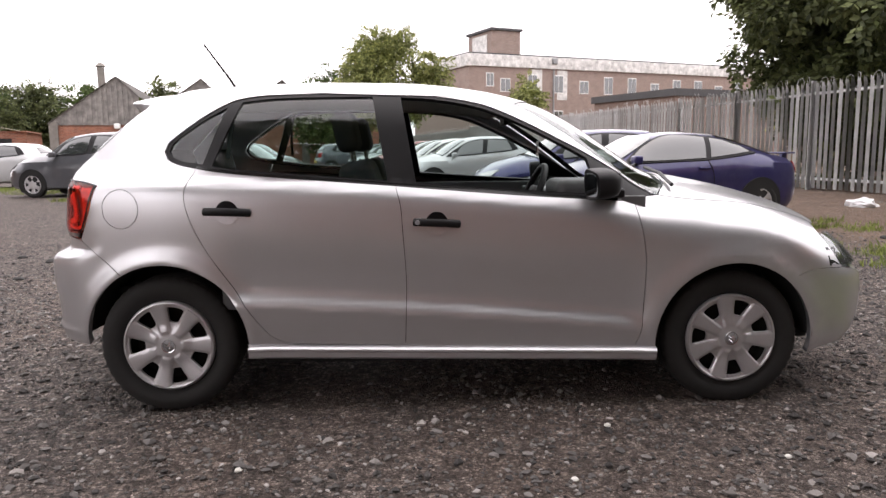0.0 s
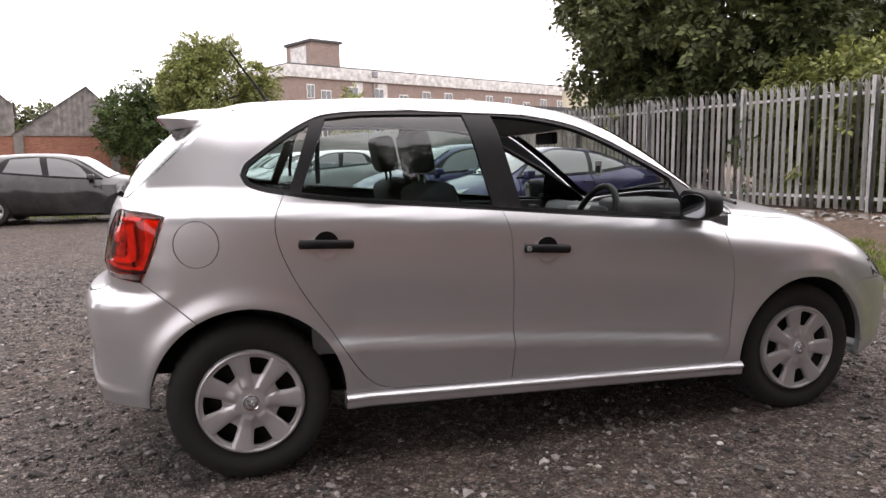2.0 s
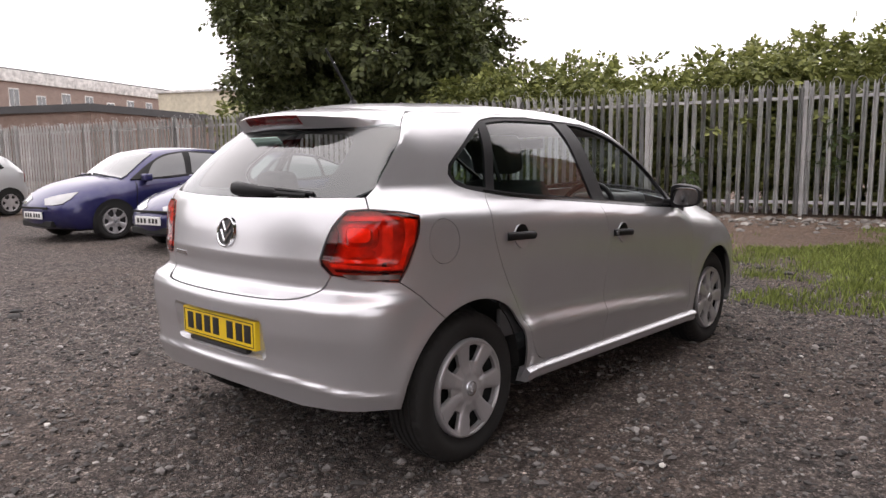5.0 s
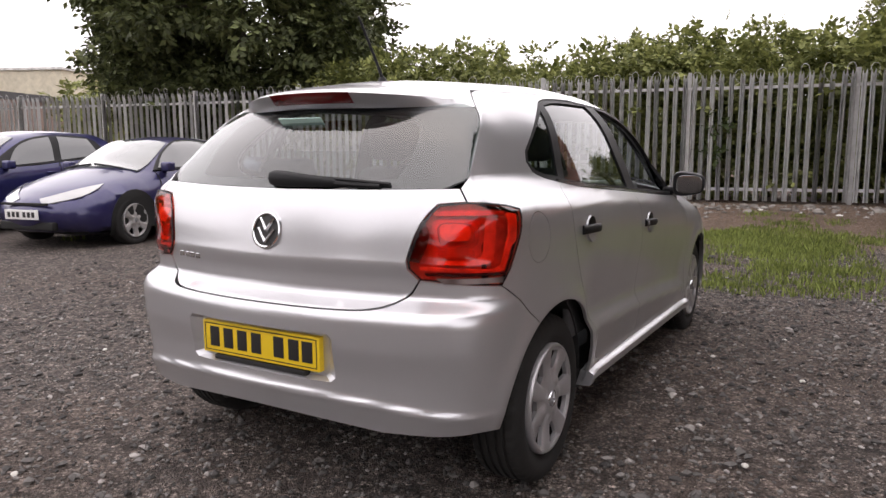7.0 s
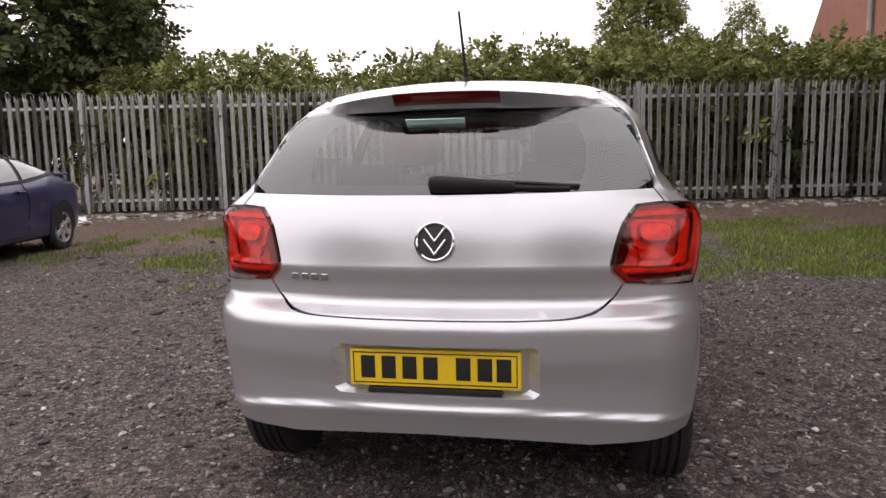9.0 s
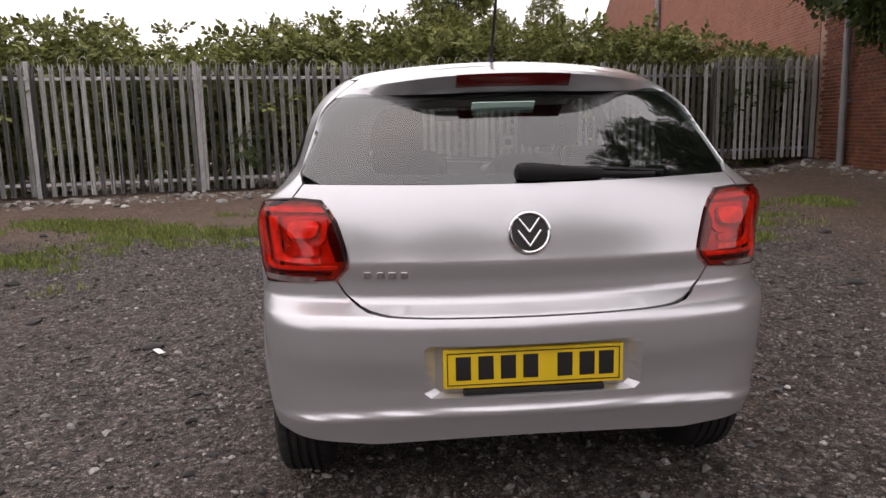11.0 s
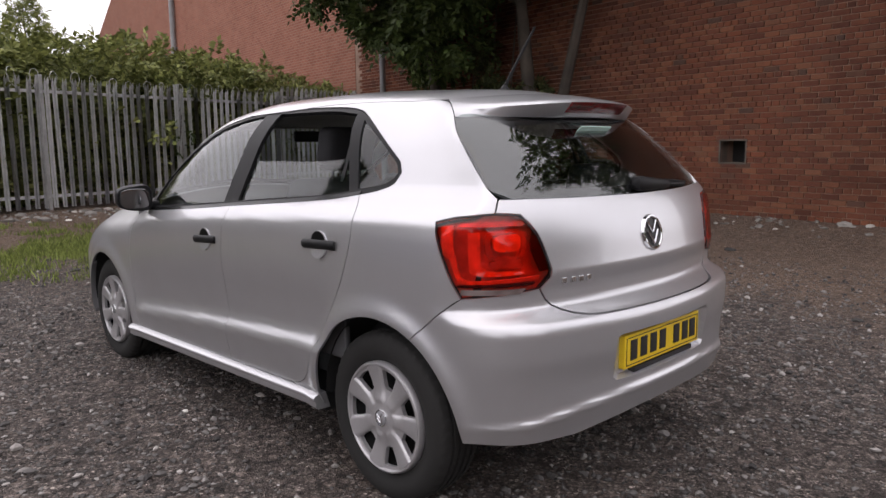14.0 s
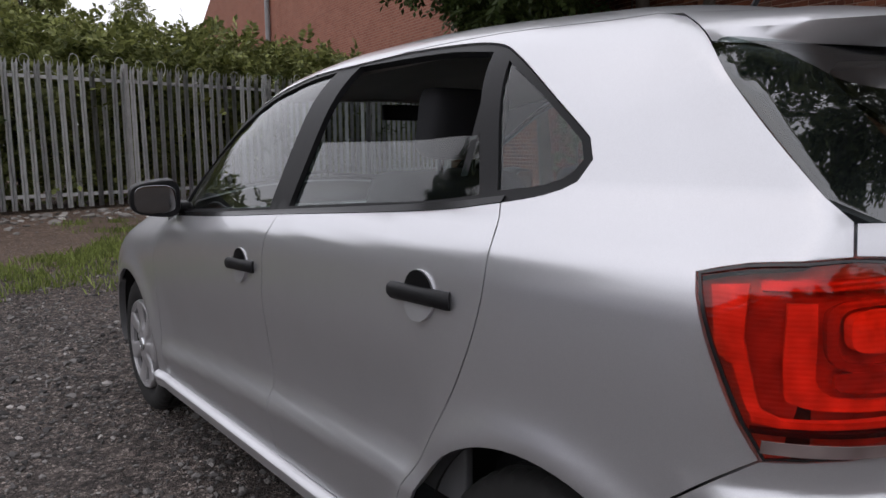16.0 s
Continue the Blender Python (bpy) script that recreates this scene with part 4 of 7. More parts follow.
    roof = join(spline(rl, 0.03), spline([(-1.245, -0.505), (-1.30, -0.3), (-1.31, 0), (-1.30, 0.3), (-1.245, 0.505)], 0.03), spline([(x, -y) for x, y in rl[::-1]], 0.03), spline([(0.30, 0.545), (0.40, 0.25), (0.42, 0), (0.40, -0.25), (0.30, -0.545)], 0.03))
    rf = B.panel("roof", B.above, roof, SILVER, car, gap=0.001, step=0.05)
    B.panel("headlining", B.above, shrink(roof, 0.02), HEADLINER, car, gap=0, offset=-0.035, thick=0.01, step=0.12)
    # spoiler: a wedge that runs on from the roof and closes on the tailgate's shut lines
    sq3 = B.flank(S(seam[:4], 0.004), -1)
    sq3 = sq3[sq3[:, 2] > 1.327]
    m = 9
    sk = sq3[np.linspace(0, len(sq3) - 1, m).astype(int)]
    tip = -1.578
    mid_ring = [(-1.312, 1.43), (-1.42, 1.419), (-1.535, 1.398), (tip + 0.009, 1.390), (tip, 1.382), (tip + 0.016, 1.361), (tip + 0.042, 1.335), (tip + 0.055, 1.328), (-1.492, 1.333)]
    bows = (0.0, 0.22, 0.36, 0.38, 0.38, 0.38, 0.38, 0.38, 0.40)
    us = np.linspace(-1, 1, 73)

    def spoiler_point(u, k):
        w = abs(u) ** 4.2
        y = -u * sk[k][1]
        x, z = [(1 - w) * a + w * b for a, b in zip((mid_ring[k][0] + bows[k] * y * y, mid_ring[k][1]), (sk[k][0], sk[k][2]))]
        z -= (0.030 if k < 5 else 0.006) * u * u * (1 - w)
        if k == 0:
            x = -1.312 + 0.067 * abs(u) ** 3
            z = B.above(np.array([(x, y)]))[0][2]
        return x, y, z

    sv = [spoiler_point(u, k) for u in us for k in range(m)]
    sf = []
    for i in range(len(us) - 1):
        for k in range(m - 1):
            a = i * m + k
            sf.append((a, a + 1, a + m + 1, a + m))
    sbm = bmesh.new()
    vv = [sbm.verts.new(v) for v in sv]
    for f in sf:
        sbm.faces.new([vv[i] for i in f])
    bmesh.ops.recalc_face_normals(sbm, faces=sbm.faces)
    sp = part("roof_spoiler", sbm, SILVER, car)
    hb = bmesh.new()
    ring = []
    for y in np.linspace(-0.178, 0.178, 15):
        p4, p5, p6 = (np.array(spoiler_point(y / 0.56, k)) for k in (4, 5, 6))
        out = np.array([-0.005, 0, 0.0])
        ring.append([hb.verts.new(tuple((v[0], y, v[2]))) for v in (p4 + (0.014, 0, 0.003), p4 + out, p5 * 0.5 + p6 * 0.5 + out, p6 + (0.016, 0, -0.001))])
    for a, b in zip(ring, ring[1:]):
        for k in range(3):
            hb.faces.new((a[k], a[k + 1], b[k + 1], b[k]))
    hb.faces.new(ring[0]), hb.faces.new(ring[-1])
    bmesh.ops.recalc_face_normals(hb, faces=hb.faces)
    part("high_brake_light", hb, LENS_DEEP, sp, "red high-level brake light")
    he = [(1.69, -0.585), (1.4, -0.655), (1.1, -0.690), (0.93, -0.69)]
    bonnet = join(spline(he, 0.03), spline([(0.93, -0.69), (1.02, -0.45), (1.07, 0), (1.02, 0.45), (0.93, 0.69)], 0.03), spline([(x, -y) for x, y in he[::-1]], 0.03), spline([(1.69, 0.585), (1.82, 0.3), (1.86, 0), (1.82, -0.3), (1.69, -0.585)], 0.03))
    B.panel("bonnet", B.above, bonnet, SILVER, car, gap=0.003, step=0.05)
    sl = screen_line
    scr = join(spline(sl, 0.03), spline([(0.30, -0.545), (0.40, -0.25), (0.42, 0), (0.40, 0.25), (0.30, 0.545)], 0.03), spline([(x, -y) for x, y in sl[::-1]], 0.03), spline([(0.93, 0.685), (1.02, 0.45), (1.07, 0), (1.02, -0.45), (0.93, -0.685)], 0.03))
    B.panel("windscreen", B.above, scr, CLEAR_GLASS, car, gap=0.002, offset=-0.003, thick=0, step=0.06)
    B.panel("windscreen_border", B.above, scr, GLOSS_BLACK, car, gap=0.002, offset=-0.007, thick=0, step=0.06, holes=[shrink(scr, 0.05)])
    for y0, y1 in ((-0.60, -0.05), (-0.02, 0.52)):
        w1 = B.above(np.array([(1.02, y0), (1.05, (y0 + y1) / 2), (1.06, y1)]))
        part("front_wiper", tube([p + np.array([0, 0, 0.02]) for p in w1], 0.009, 6), BLACK_TRIM, car)
    # front bumper
    fs = B.FRONT + B.R * math.pi / 2
    fh = join([(fs, 0.60), (2.0, 0.600)], S([(1.82, 0.585), (1.745, 0.60)]), S([(1.745, 0.60), (1.60, 0.600), (1.49, 0.566)]), S(arc(1.238, 0.29, 0.348, 48, -10)), S([(1.58, 0.225), (1.62, 0.205)]), [(1.85, 0.175), (fs, 0.17)])
    fo = np.array([(2 * fs - s, z) for s, z in fh[::-1]])

    def round_nose(q, side=-1):
        q = np.asarray(q, float)
        s = q[:, 0]
        a = np.clip((s - B.FRONT) / B.R, 0, math.pi)
        near, far = s <= B.FRONT, s >= 2 * fs - B.FRONT
        ox = np.where(near, s, np.where(far, 2 * fs - s, B.FRONT))
        return B.cast(np.stack([ox, 0 * s, q[:, 1]], 1), np.stack([np.sin(a), -np.cos(a), 0 * s], 1), 1.5)

    B.panel("front_bumper", round_nose, join(fh, fo), SILVER, car, thick=0.03, step=0.05)
    B.panel("front_grille", round_nose, np.array(spline([(fs - 0.62, 0.61), (fs + 0.62, 0.61)], 0.04) + spline([(fs + 0.62, 0.61), (fs + 0.62, 0.69)], 0.03) + spline([(fs + 0.62, 0.69), (fs - 0.62, 0.69)], 0.04) + spline([(fs - 0.62, 0.69), (fs - 0.62, 0.61)], 0.03)), GLOSS_BLACK, car, thick=0.02)
    # aerial
    a0 = B.above(np.array([(-1.10, 0.0)]))[0]
    ab = lathe([(0.001, 0.022), (0.010, 0.020), (0.017, 0.010), (0.024, -0.004)], 20, axis="z")
    bmesh.ops.transform(ab, matrix=Matrix.Translation(a0), verts=ab.verts)
    aer = part("aerial", ab, BLACK_TRIM, car, "black raked roof aerial")
    part("mast", tube([a0 + np.array(p) for p in ((0, 0, 0.012), (-0.03, 0, 0.06), (-0.155, 0, 0.235))], 0.0075, 8, taper=0.0045), BLACK_TRIM, aer)
    # underside
    ub = bmesh.new()
    add_box(ub, -1.45, 1.75, -0.50, 0.50, 0.21, 0.32, bevel=0.03)
    add_box(ub, -1.70, -1.40, -0.48, 0.48, 0.37, 0.42, bevel=0.02)
    add_box(ub, -0.84, 0.86, -0.76, 0.76, 0.20, 0.28, bevel=0.02)
    part("underside", ub, DARK_INNER, car)
    eb = tube([(-1.2, 0.35, 0.22), (-1.5, 0.36, 0.23), (-1.66, 0.38, 0.25)], 0.025, 12)
    part("exhaust", eb, BLACK_TRIM, car)
    # ---- cabin ----
    cab = bmesh.new()
    add_box(cab, -0.85, 0.95, -0.74, 0.74, 0.28, 0.36)
    part("cabin_floor", cab, CLOTH, car)
    db = bmesh.new()
    add_box(db, 0.55, 1.02, -0.70, 0.70, 0.62, 0.93, bevel=0.07)
    for v in db.verts:
        if v.co.z > 0.8 and v.co.x < 0.7:
            v.co.x += 0.05
        v.co.z -= 0.25 * max(0, v.co.x - 0.85)
    dash = part("dashboard", db, DASH, car, "dark grey dashboard")
    cb = box_bm(0.50, 0.80, -0.56, -0.20, 0.88, 0.99, bevel=0.045)
    part("instrument_hood", cb, DASH, dash)
    part("centre_console", box_bm(0.50, 0.62, -0.14, 0.14, 0.60, 0.93, bevel=0.02), GREY_PLASTIC, dash)
    for y in (-0.08, 0.08, 0.62, -0.62):
        part("air_vent", box_bm(0.495, 0.53, y - 0.055, y + 0.055, 0.845, 0.905, bevel=0.012), DARK_INNER, dash)
    sw = bmesh.new()
    n1, n2 = 40, 10
    vs = [[sw.verts.new(((0.175 + 0.016 * math.cos(2 * math.pi * j / n2)) * math.cos(2 * math.pi * i / n1), (0.175 + 0.016 * math.cos(2 * math.pi * j / n2)) * math.sin(2 * math.pi * i / n1), 0.016 * math.sin(2 * math.pi * j / n2))) for j in range(n2)] for i in range(n1)]
    for i in range(n1):
        for j in range(n2):
            sw.faces.new((vs[i][j], vs[(i + 1) % n1][j], vs[(i + 1) % n1][(j + 1) % n2], vs[i][(j + 1) % n2]))
    Ms = Matrix.Translation((0.40, -0.36, 0.89)) @ Euler((0, radians(-66), 0)).to_matrix().to_4x4()
    bmesh.ops.transform(sw, matrix=Ms, verts=sw.verts)
    st = part("steering_wheel", sw, BLACK_TRIM, car)
    hb = bmesh.new()
    add_box(hb, -0.075, 0.075, -0.065, 0.065, -0.03, 0.015, bevel=0.02)
    add_box(hb, -0.018, 0.018, -0.17, 0.17, -0.012, 0.006, bevel=0.004)
    add_box(hb, -0.17, 0.0, -0.018, 0.018, -0.012, 0.006, bevel=0.004)
    bmesh.ops.transform(hb, matrix=Ms, verts=hb.verts)
    part("wheel_boss", hb, DASH, st)
    part("column", tube([(0.42, -0.36, 0.88), (0.70, -0.36, 0.78)], 0.04, 12), BLACK_TRIM, st)
    for side in (-1, 1):
        y = side * 0.36
        seat = part("front_seat", box_bm(-0.25, 0.30, y - 0.26, y + 0.26, 0.40, 0.58, bevel=0.06), CLOTH, car, "dark cloth front seat")
        part("backrest", box_bm(-0.10, 0.06, -0.25, 0.25, 0.0, 0.60, bevel=0.065, m=Matrix.Translation((-0.24, y, 0.52)) @ Matrix.Rotation(radians(-18), 4, "Y")), CLOTH, seat)
        part("headrest", box_bm(-0.055, 0.05, -0.135, 0.135, 0.0, 0.19, bevel=0.045, m=Matrix.Translation((-0.46, y, 1.13)) @ Matrix.Rotation(radians(-12), 4, "Y")), CLOTH, seat)
        for dy in (-0.06, 0.06):
            part("headrest_post", tube([(-0.45, y + dy, 1.06), (-0.46, y + dy, 1.16)], 0.007, 8), CHROME, seat)
        part("door_trim", box_bm(-1.0, 0.85, side * 0.765 - 0.012, side * 0.765 + 0.012, 0.45, 0.93, bevel=0.008), DASH, car)
    bench = part("rear_bench", box_bm(-1.12, -0.62, -0.62, 0.62, 0.42, 0.58, bevel=0.06), CLOTH, car, "dark cloth rear bench")
    part("bench_back", box_bm(-0.07, 0.07, -0.61, 0.61, 0.0, 0.52, bevel=0.05, m=Matrix.Translation((-1.12, 0, 0.52)) @ Matrix.Rotation(radians(-20), 4, "Y")), CLOTH, bench)
    for y in (-0.34, 0.34):
        part("headrest", box_bm(-0.045, 0.045, -0.12, 0.12, 0.0, 0.15, bevel=0.04, m=Matrix.Translation((-1.27, y, 1.00)) @ Matrix.Rotation(radians(-14), 4, "Y")), CLOTH, bench)
    part("parcel_shelf", box_bm(-1.62, -1.27, -0.58, 0.58, 0.965, 0.985, bevel=0.006), DASH, car)
    part("boot_floor", box_bm(-1.72, -1.15, -0.6, 0.6, 0.5, 0.53), DARK_INNER, car)
    part("interior_mirror", box_bm(0.30, 0.33, -0.11, 0.11, 1.26, 1.32, bevel=0.012), BLACK_TRIM, car)
    card = part("hanging_card", box_bm(0.44, 0.443, -0.36, -0.30, 1.10, 1.17), PLATE_WHITE, car, "white card behind the windscreen")
    part("card_print", box_bm(0.438, 0.441, -0.35, -0.31, 1.115, 1.15), INK, card)
    return car


hatchback = build_hatchback()


# ---------- ground ----------
FENCE_A, FENCE_B = 10.57, -0.193          # the fence's line: x = A + B * y
WALL_X, WALL_Y, WALL_S = 0.9, -8.07, -0.146   # the brick wall's line: y = WALL_Y + S * (x - WALL_X)


def fence_x(y):
    return FENCE_A + FENCE_B * y


def wall_y(x):
    return WALL_Y + WALL_S * (x - WALL_X)


def wobble(x, y, s, seed=0.0):
    return noise.noise(Vector((x * s + seed, y * s - seed, seed)))


def ground_z(x, y):
    """The yard is level round the car and rises a little towards the fence and the wall."""
    d = fence_x(y) - x
    w = y - wall_y(x)
    z = 0.0
    if y > -11:
        z += 0.16 * max(0.0, 1 - max(d, 0) / 2.2) if d < 2.2 else 0.0
    z += 0.18 * max(0.0, 1 - max(w, 0) / 1.3) if -3 < w < 1.3 and d > -3 else 0.0
    z += 0.018 * wobble(x, y, 0.45) + 0.010 * wobble(x, y, 1.7, 3.0) + 0.006 * wobble(x, y, 6.0, 5.0)
    r = math.hypot(x, y)
    return z * (1.0 if r < 40 else 0.3)


def gravel_material():
    """Dark gravel in three sizes, with worn earth patches and a belt of brown earth along the fence and the wall."""
    m = Mat("gravel")
    co = m.coords("Object")
    v1 = m.node("ShaderNodeTexVoronoi", Scale=24.0, Randomness=1.0)
    v2 = m.node("ShaderNodeTexVoronoi", Scale=62.0, Randomness=1.0)
    v3 = m.node("ShaderNodeTexVoronoi", Scale=150.0, Randomness=1.0)
    for v in (v1, v2, v3):
        m.link(co, v.inputs["Vector"])
    big = m.noise(0.35, 5.0, 0.6, co)
    mid = m.noise(2.6, 6.0, 0.65, co)
    fine = m.noise(14.0, 6.0, 0.7, co)

    def cells(v, *stops):
        sep = m.node("ShaderNodeSeparateColor")
        m.link(v.outputs["Color"], sep.inputs["Color"])
        return m.ramp(sep.outputs["Red"], *stops)

    dark, grey, pale = (0.026, 0.023, 0.022), (0.135, 0.117, 0.108), (0.52, 0.475, 0.44)
    a = cells(v1, (0.0, dark), (0.6, (0.100, 0.086, 0.079)), (0.93, (0.178, 0.154, 0.141)), (1.0, (0.265, 0.23, 0.21)))
    b = cells(v2, (0.0, dark), (0.25, (0.060, 0.052, 0.048)), (0.6, grey), (0.86, (0.27, 0.245, 0.23)), (1.0, pale))
    c3 = cells(v3, (0.0, dark), (0.25, (0.055, 0.048, 0.045)), (0.6, grey), (0.88, (0.32, 0.29, 0.27)), (1.0, pale))
    c = m.mix(m.ramp(fine, (0.42, (0, 0, 0)), (0.58, (1, 1, 1))), a, m.mix(m.ramp(m.noise(45.0, 3.0, 0.6, co), (0.46, (0, 0, 0)), (0.54, (1, 1, 1))), b, c3))
    earth = m.ramp(mid, (0.3, (0.095, 0.066, 0.050)), (0.7, (0.19, 0.136, 0.104)))
    c = m.mix(m.ramp(big, (0.47, (0, 0, 0)), (0.62, (0.8, 0.8, 0.8))), c, m.mix(0.68, earth, c))
    # shade between stones painted into the colour: gaps darkened, stone middles lightened
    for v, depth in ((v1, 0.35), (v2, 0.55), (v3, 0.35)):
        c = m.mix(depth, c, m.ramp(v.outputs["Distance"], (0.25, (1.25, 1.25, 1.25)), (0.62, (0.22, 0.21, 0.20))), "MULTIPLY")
    # the earth belt runs square to the fence
    xyz = m.node("ShaderNodeSeparateXYZ")
    m.link(co, xyz.inputs[0])
    d = m.node("ShaderNodeMath", )
    d.operation = "MULTIPLY_ADD"
    d.inputs[1].default_value, d.inputs[2].default_value = -FENCE_B, -FENCE_A + 5.4
    m.link(xyz.outputs["Y"], d.inputs[0])
    e = m.node("ShaderNodeMath")
    e.operation = "ADD"
    m.link(d.outputs[0], e.inputs[0]), m.link(xyz.outputs["X"], e.inputs[1])
    f = m.node("ShaderNodeMath")
    f.operation = "MULTIPLY_ADD"
    f.inputs[1].default_value = 3.0
    m.link(mid, f.inputs[0]), m.link(e.outputs[0], f.inputs[2])
    # and square to the wall, towards the corner of the yard
    w1 = m.node("ShaderNodeMath")
    w1.operation = "MULTIPLY_ADD"
    w1.inputs[1].default_value, w1.inputs[2].default_value = WALL_S, WALL_Y - WALL_S * WALL_X + 5.2
    m.link(xyz.outputs["X"], w1.inputs[0])
    w2 = m.node("ShaderNodeMath")
    w2.operation = "SUBTRACT"
    m.link(w1.outputs[0], w2.inputs[0]), m.link(xyz.outputs["Y"], w2.inputs[1])
    w3 = m.node("ShaderNodeMath")
    w3.operation = "MULTIPLY_ADD"
    w3.inputs[1].default_value = 2.2
    m.link(mid, w3.inputs[0]), m.link(w2.outputs[0], w3.inputs[2])
    far = m.node("ShaderNodeMath")
    far.operation = "MAXIMUM"
    m.link(f.outputs[0], far.inputs[0]), m.link(w3.outputs[0], far.inputs[1])
    belt = m.node("ShaderNodeMapRange", From_Min=1.2, From_Max=2.6)
    m.link(far.outputs[0], belt.inputs["Value"])
    c = m.mix(belt.outputs["Result"], c, m.mix(0.25, m.mix(m.ramp(fine, (0.4, (0, 0, 0)), (0.65, (1, 1, 1))), (0.062, 0.041, 0.027), (0.145, 0.099, 0.065)), b))
    c = m.mix(0.55, c, m.ramp(mid, (0.3, (0.55, 0.54, 0.54)), (0.7, (1, 1, 1))), "MULTIPLY")
    c = m.mix(1.0, c, (2.08, 1.96, 1.89), "MULTIPLY")
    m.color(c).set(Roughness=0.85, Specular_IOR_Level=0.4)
    h = m.mix(0.45, m.mix(0.4, v1.outputs["Distance"], v2.outputs["Distance"]), v3.outputs["Distance"])
    m.bump(h, 1.0, 0.045)
    return m.m


def build_ground():
    near = np.arange(-9, 15.01, 0.14)
    xs = np.concatenate([[-900, -400, -200, -120, -80, -55, -40, -30, -22, -17, -13.5, -11], near, [17, 20, 25, 32, 42, 60, 90, 150, 300, 900]])
    neary = np.arange(-11, 13.01, 0.14)
    ys = np.concatenate([[-900, -300, -150, -80, -45, -28, -20, -15], neary, [15, 17, 19, 22, 25, 29, 34, 40, 50, 65, 90, 130, 200, 400, 900]])
    verts = [(x, y, ground_z(x, y)) for y in ys for x in xs]
    n = len(xs)
    faces = [(j * n + i, j * n + i + 1, (j + 1) * n + i + 1, (j + 1) * n + i) for j in range(len(ys) - 1) for i in range(n - 1)]
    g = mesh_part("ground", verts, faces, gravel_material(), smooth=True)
    tagged(g, "black gravel and earth yard with worn patches", "ground", kind="structure")


build_ground()


def scatter(name, spots, base, faces, material, label, category, kind="stuff"):
    """One mesh of many small copies: spots are (position, 3x3 matrix)."""
    base = np.array(base, float)
    V, F = [], []
    k = len(base)
    for i, (p, M) in enumerate(spots):
        V.append(base @ np.array(M).T + np.array(p))
        F.append(np.array(faces) + i * k)
    return tagged(mesh_part(name, np.concatenate(V), np.concatenate(F), material, smooth=False), label, category, kind=kind)


def pebble_shape(seed):
    rng = np.random.RandomState(seed)
    bm = bmesh.new()
    bmesh.ops.create_icosphere(bm, subdivisions=1, radius=1.0)
    v = np.array([tuple(q.co) for q in bm.verts]) * (1 + 0.38 * rng.uniform(-1, 1, (len(bm.verts), 1)))
    f = [tuple(q.index for q in t.verts) for t in bm.faces]
    bm.free()
    return v, f


def stone_material(name, lo, hi):
    m = Mat(name).set(Roughness=0.85)
    g = m.t.nodes.new("ShaderNodeNewGeometry").outputs["Random Per Island"]
    n = m.noise(40.0, 4.0)
    c = m.ramp(g, (0.0, lo), (0.6, tuple(a + (b - a) * 0.22 for a, b in zip(lo, hi))), (0.92, tuple(a + (b - a) * 0.5 for a, b in zip(lo, hi))), (1.0, hi))
    m.color(m.mix(0.4, c, m.ramp(n, (0.3, (0.5, 0.5, 0.5)), (0.7, (1, 1, 1))), "MULTIPLY")).bump(n, 0.3, 0.003)
    return m.m


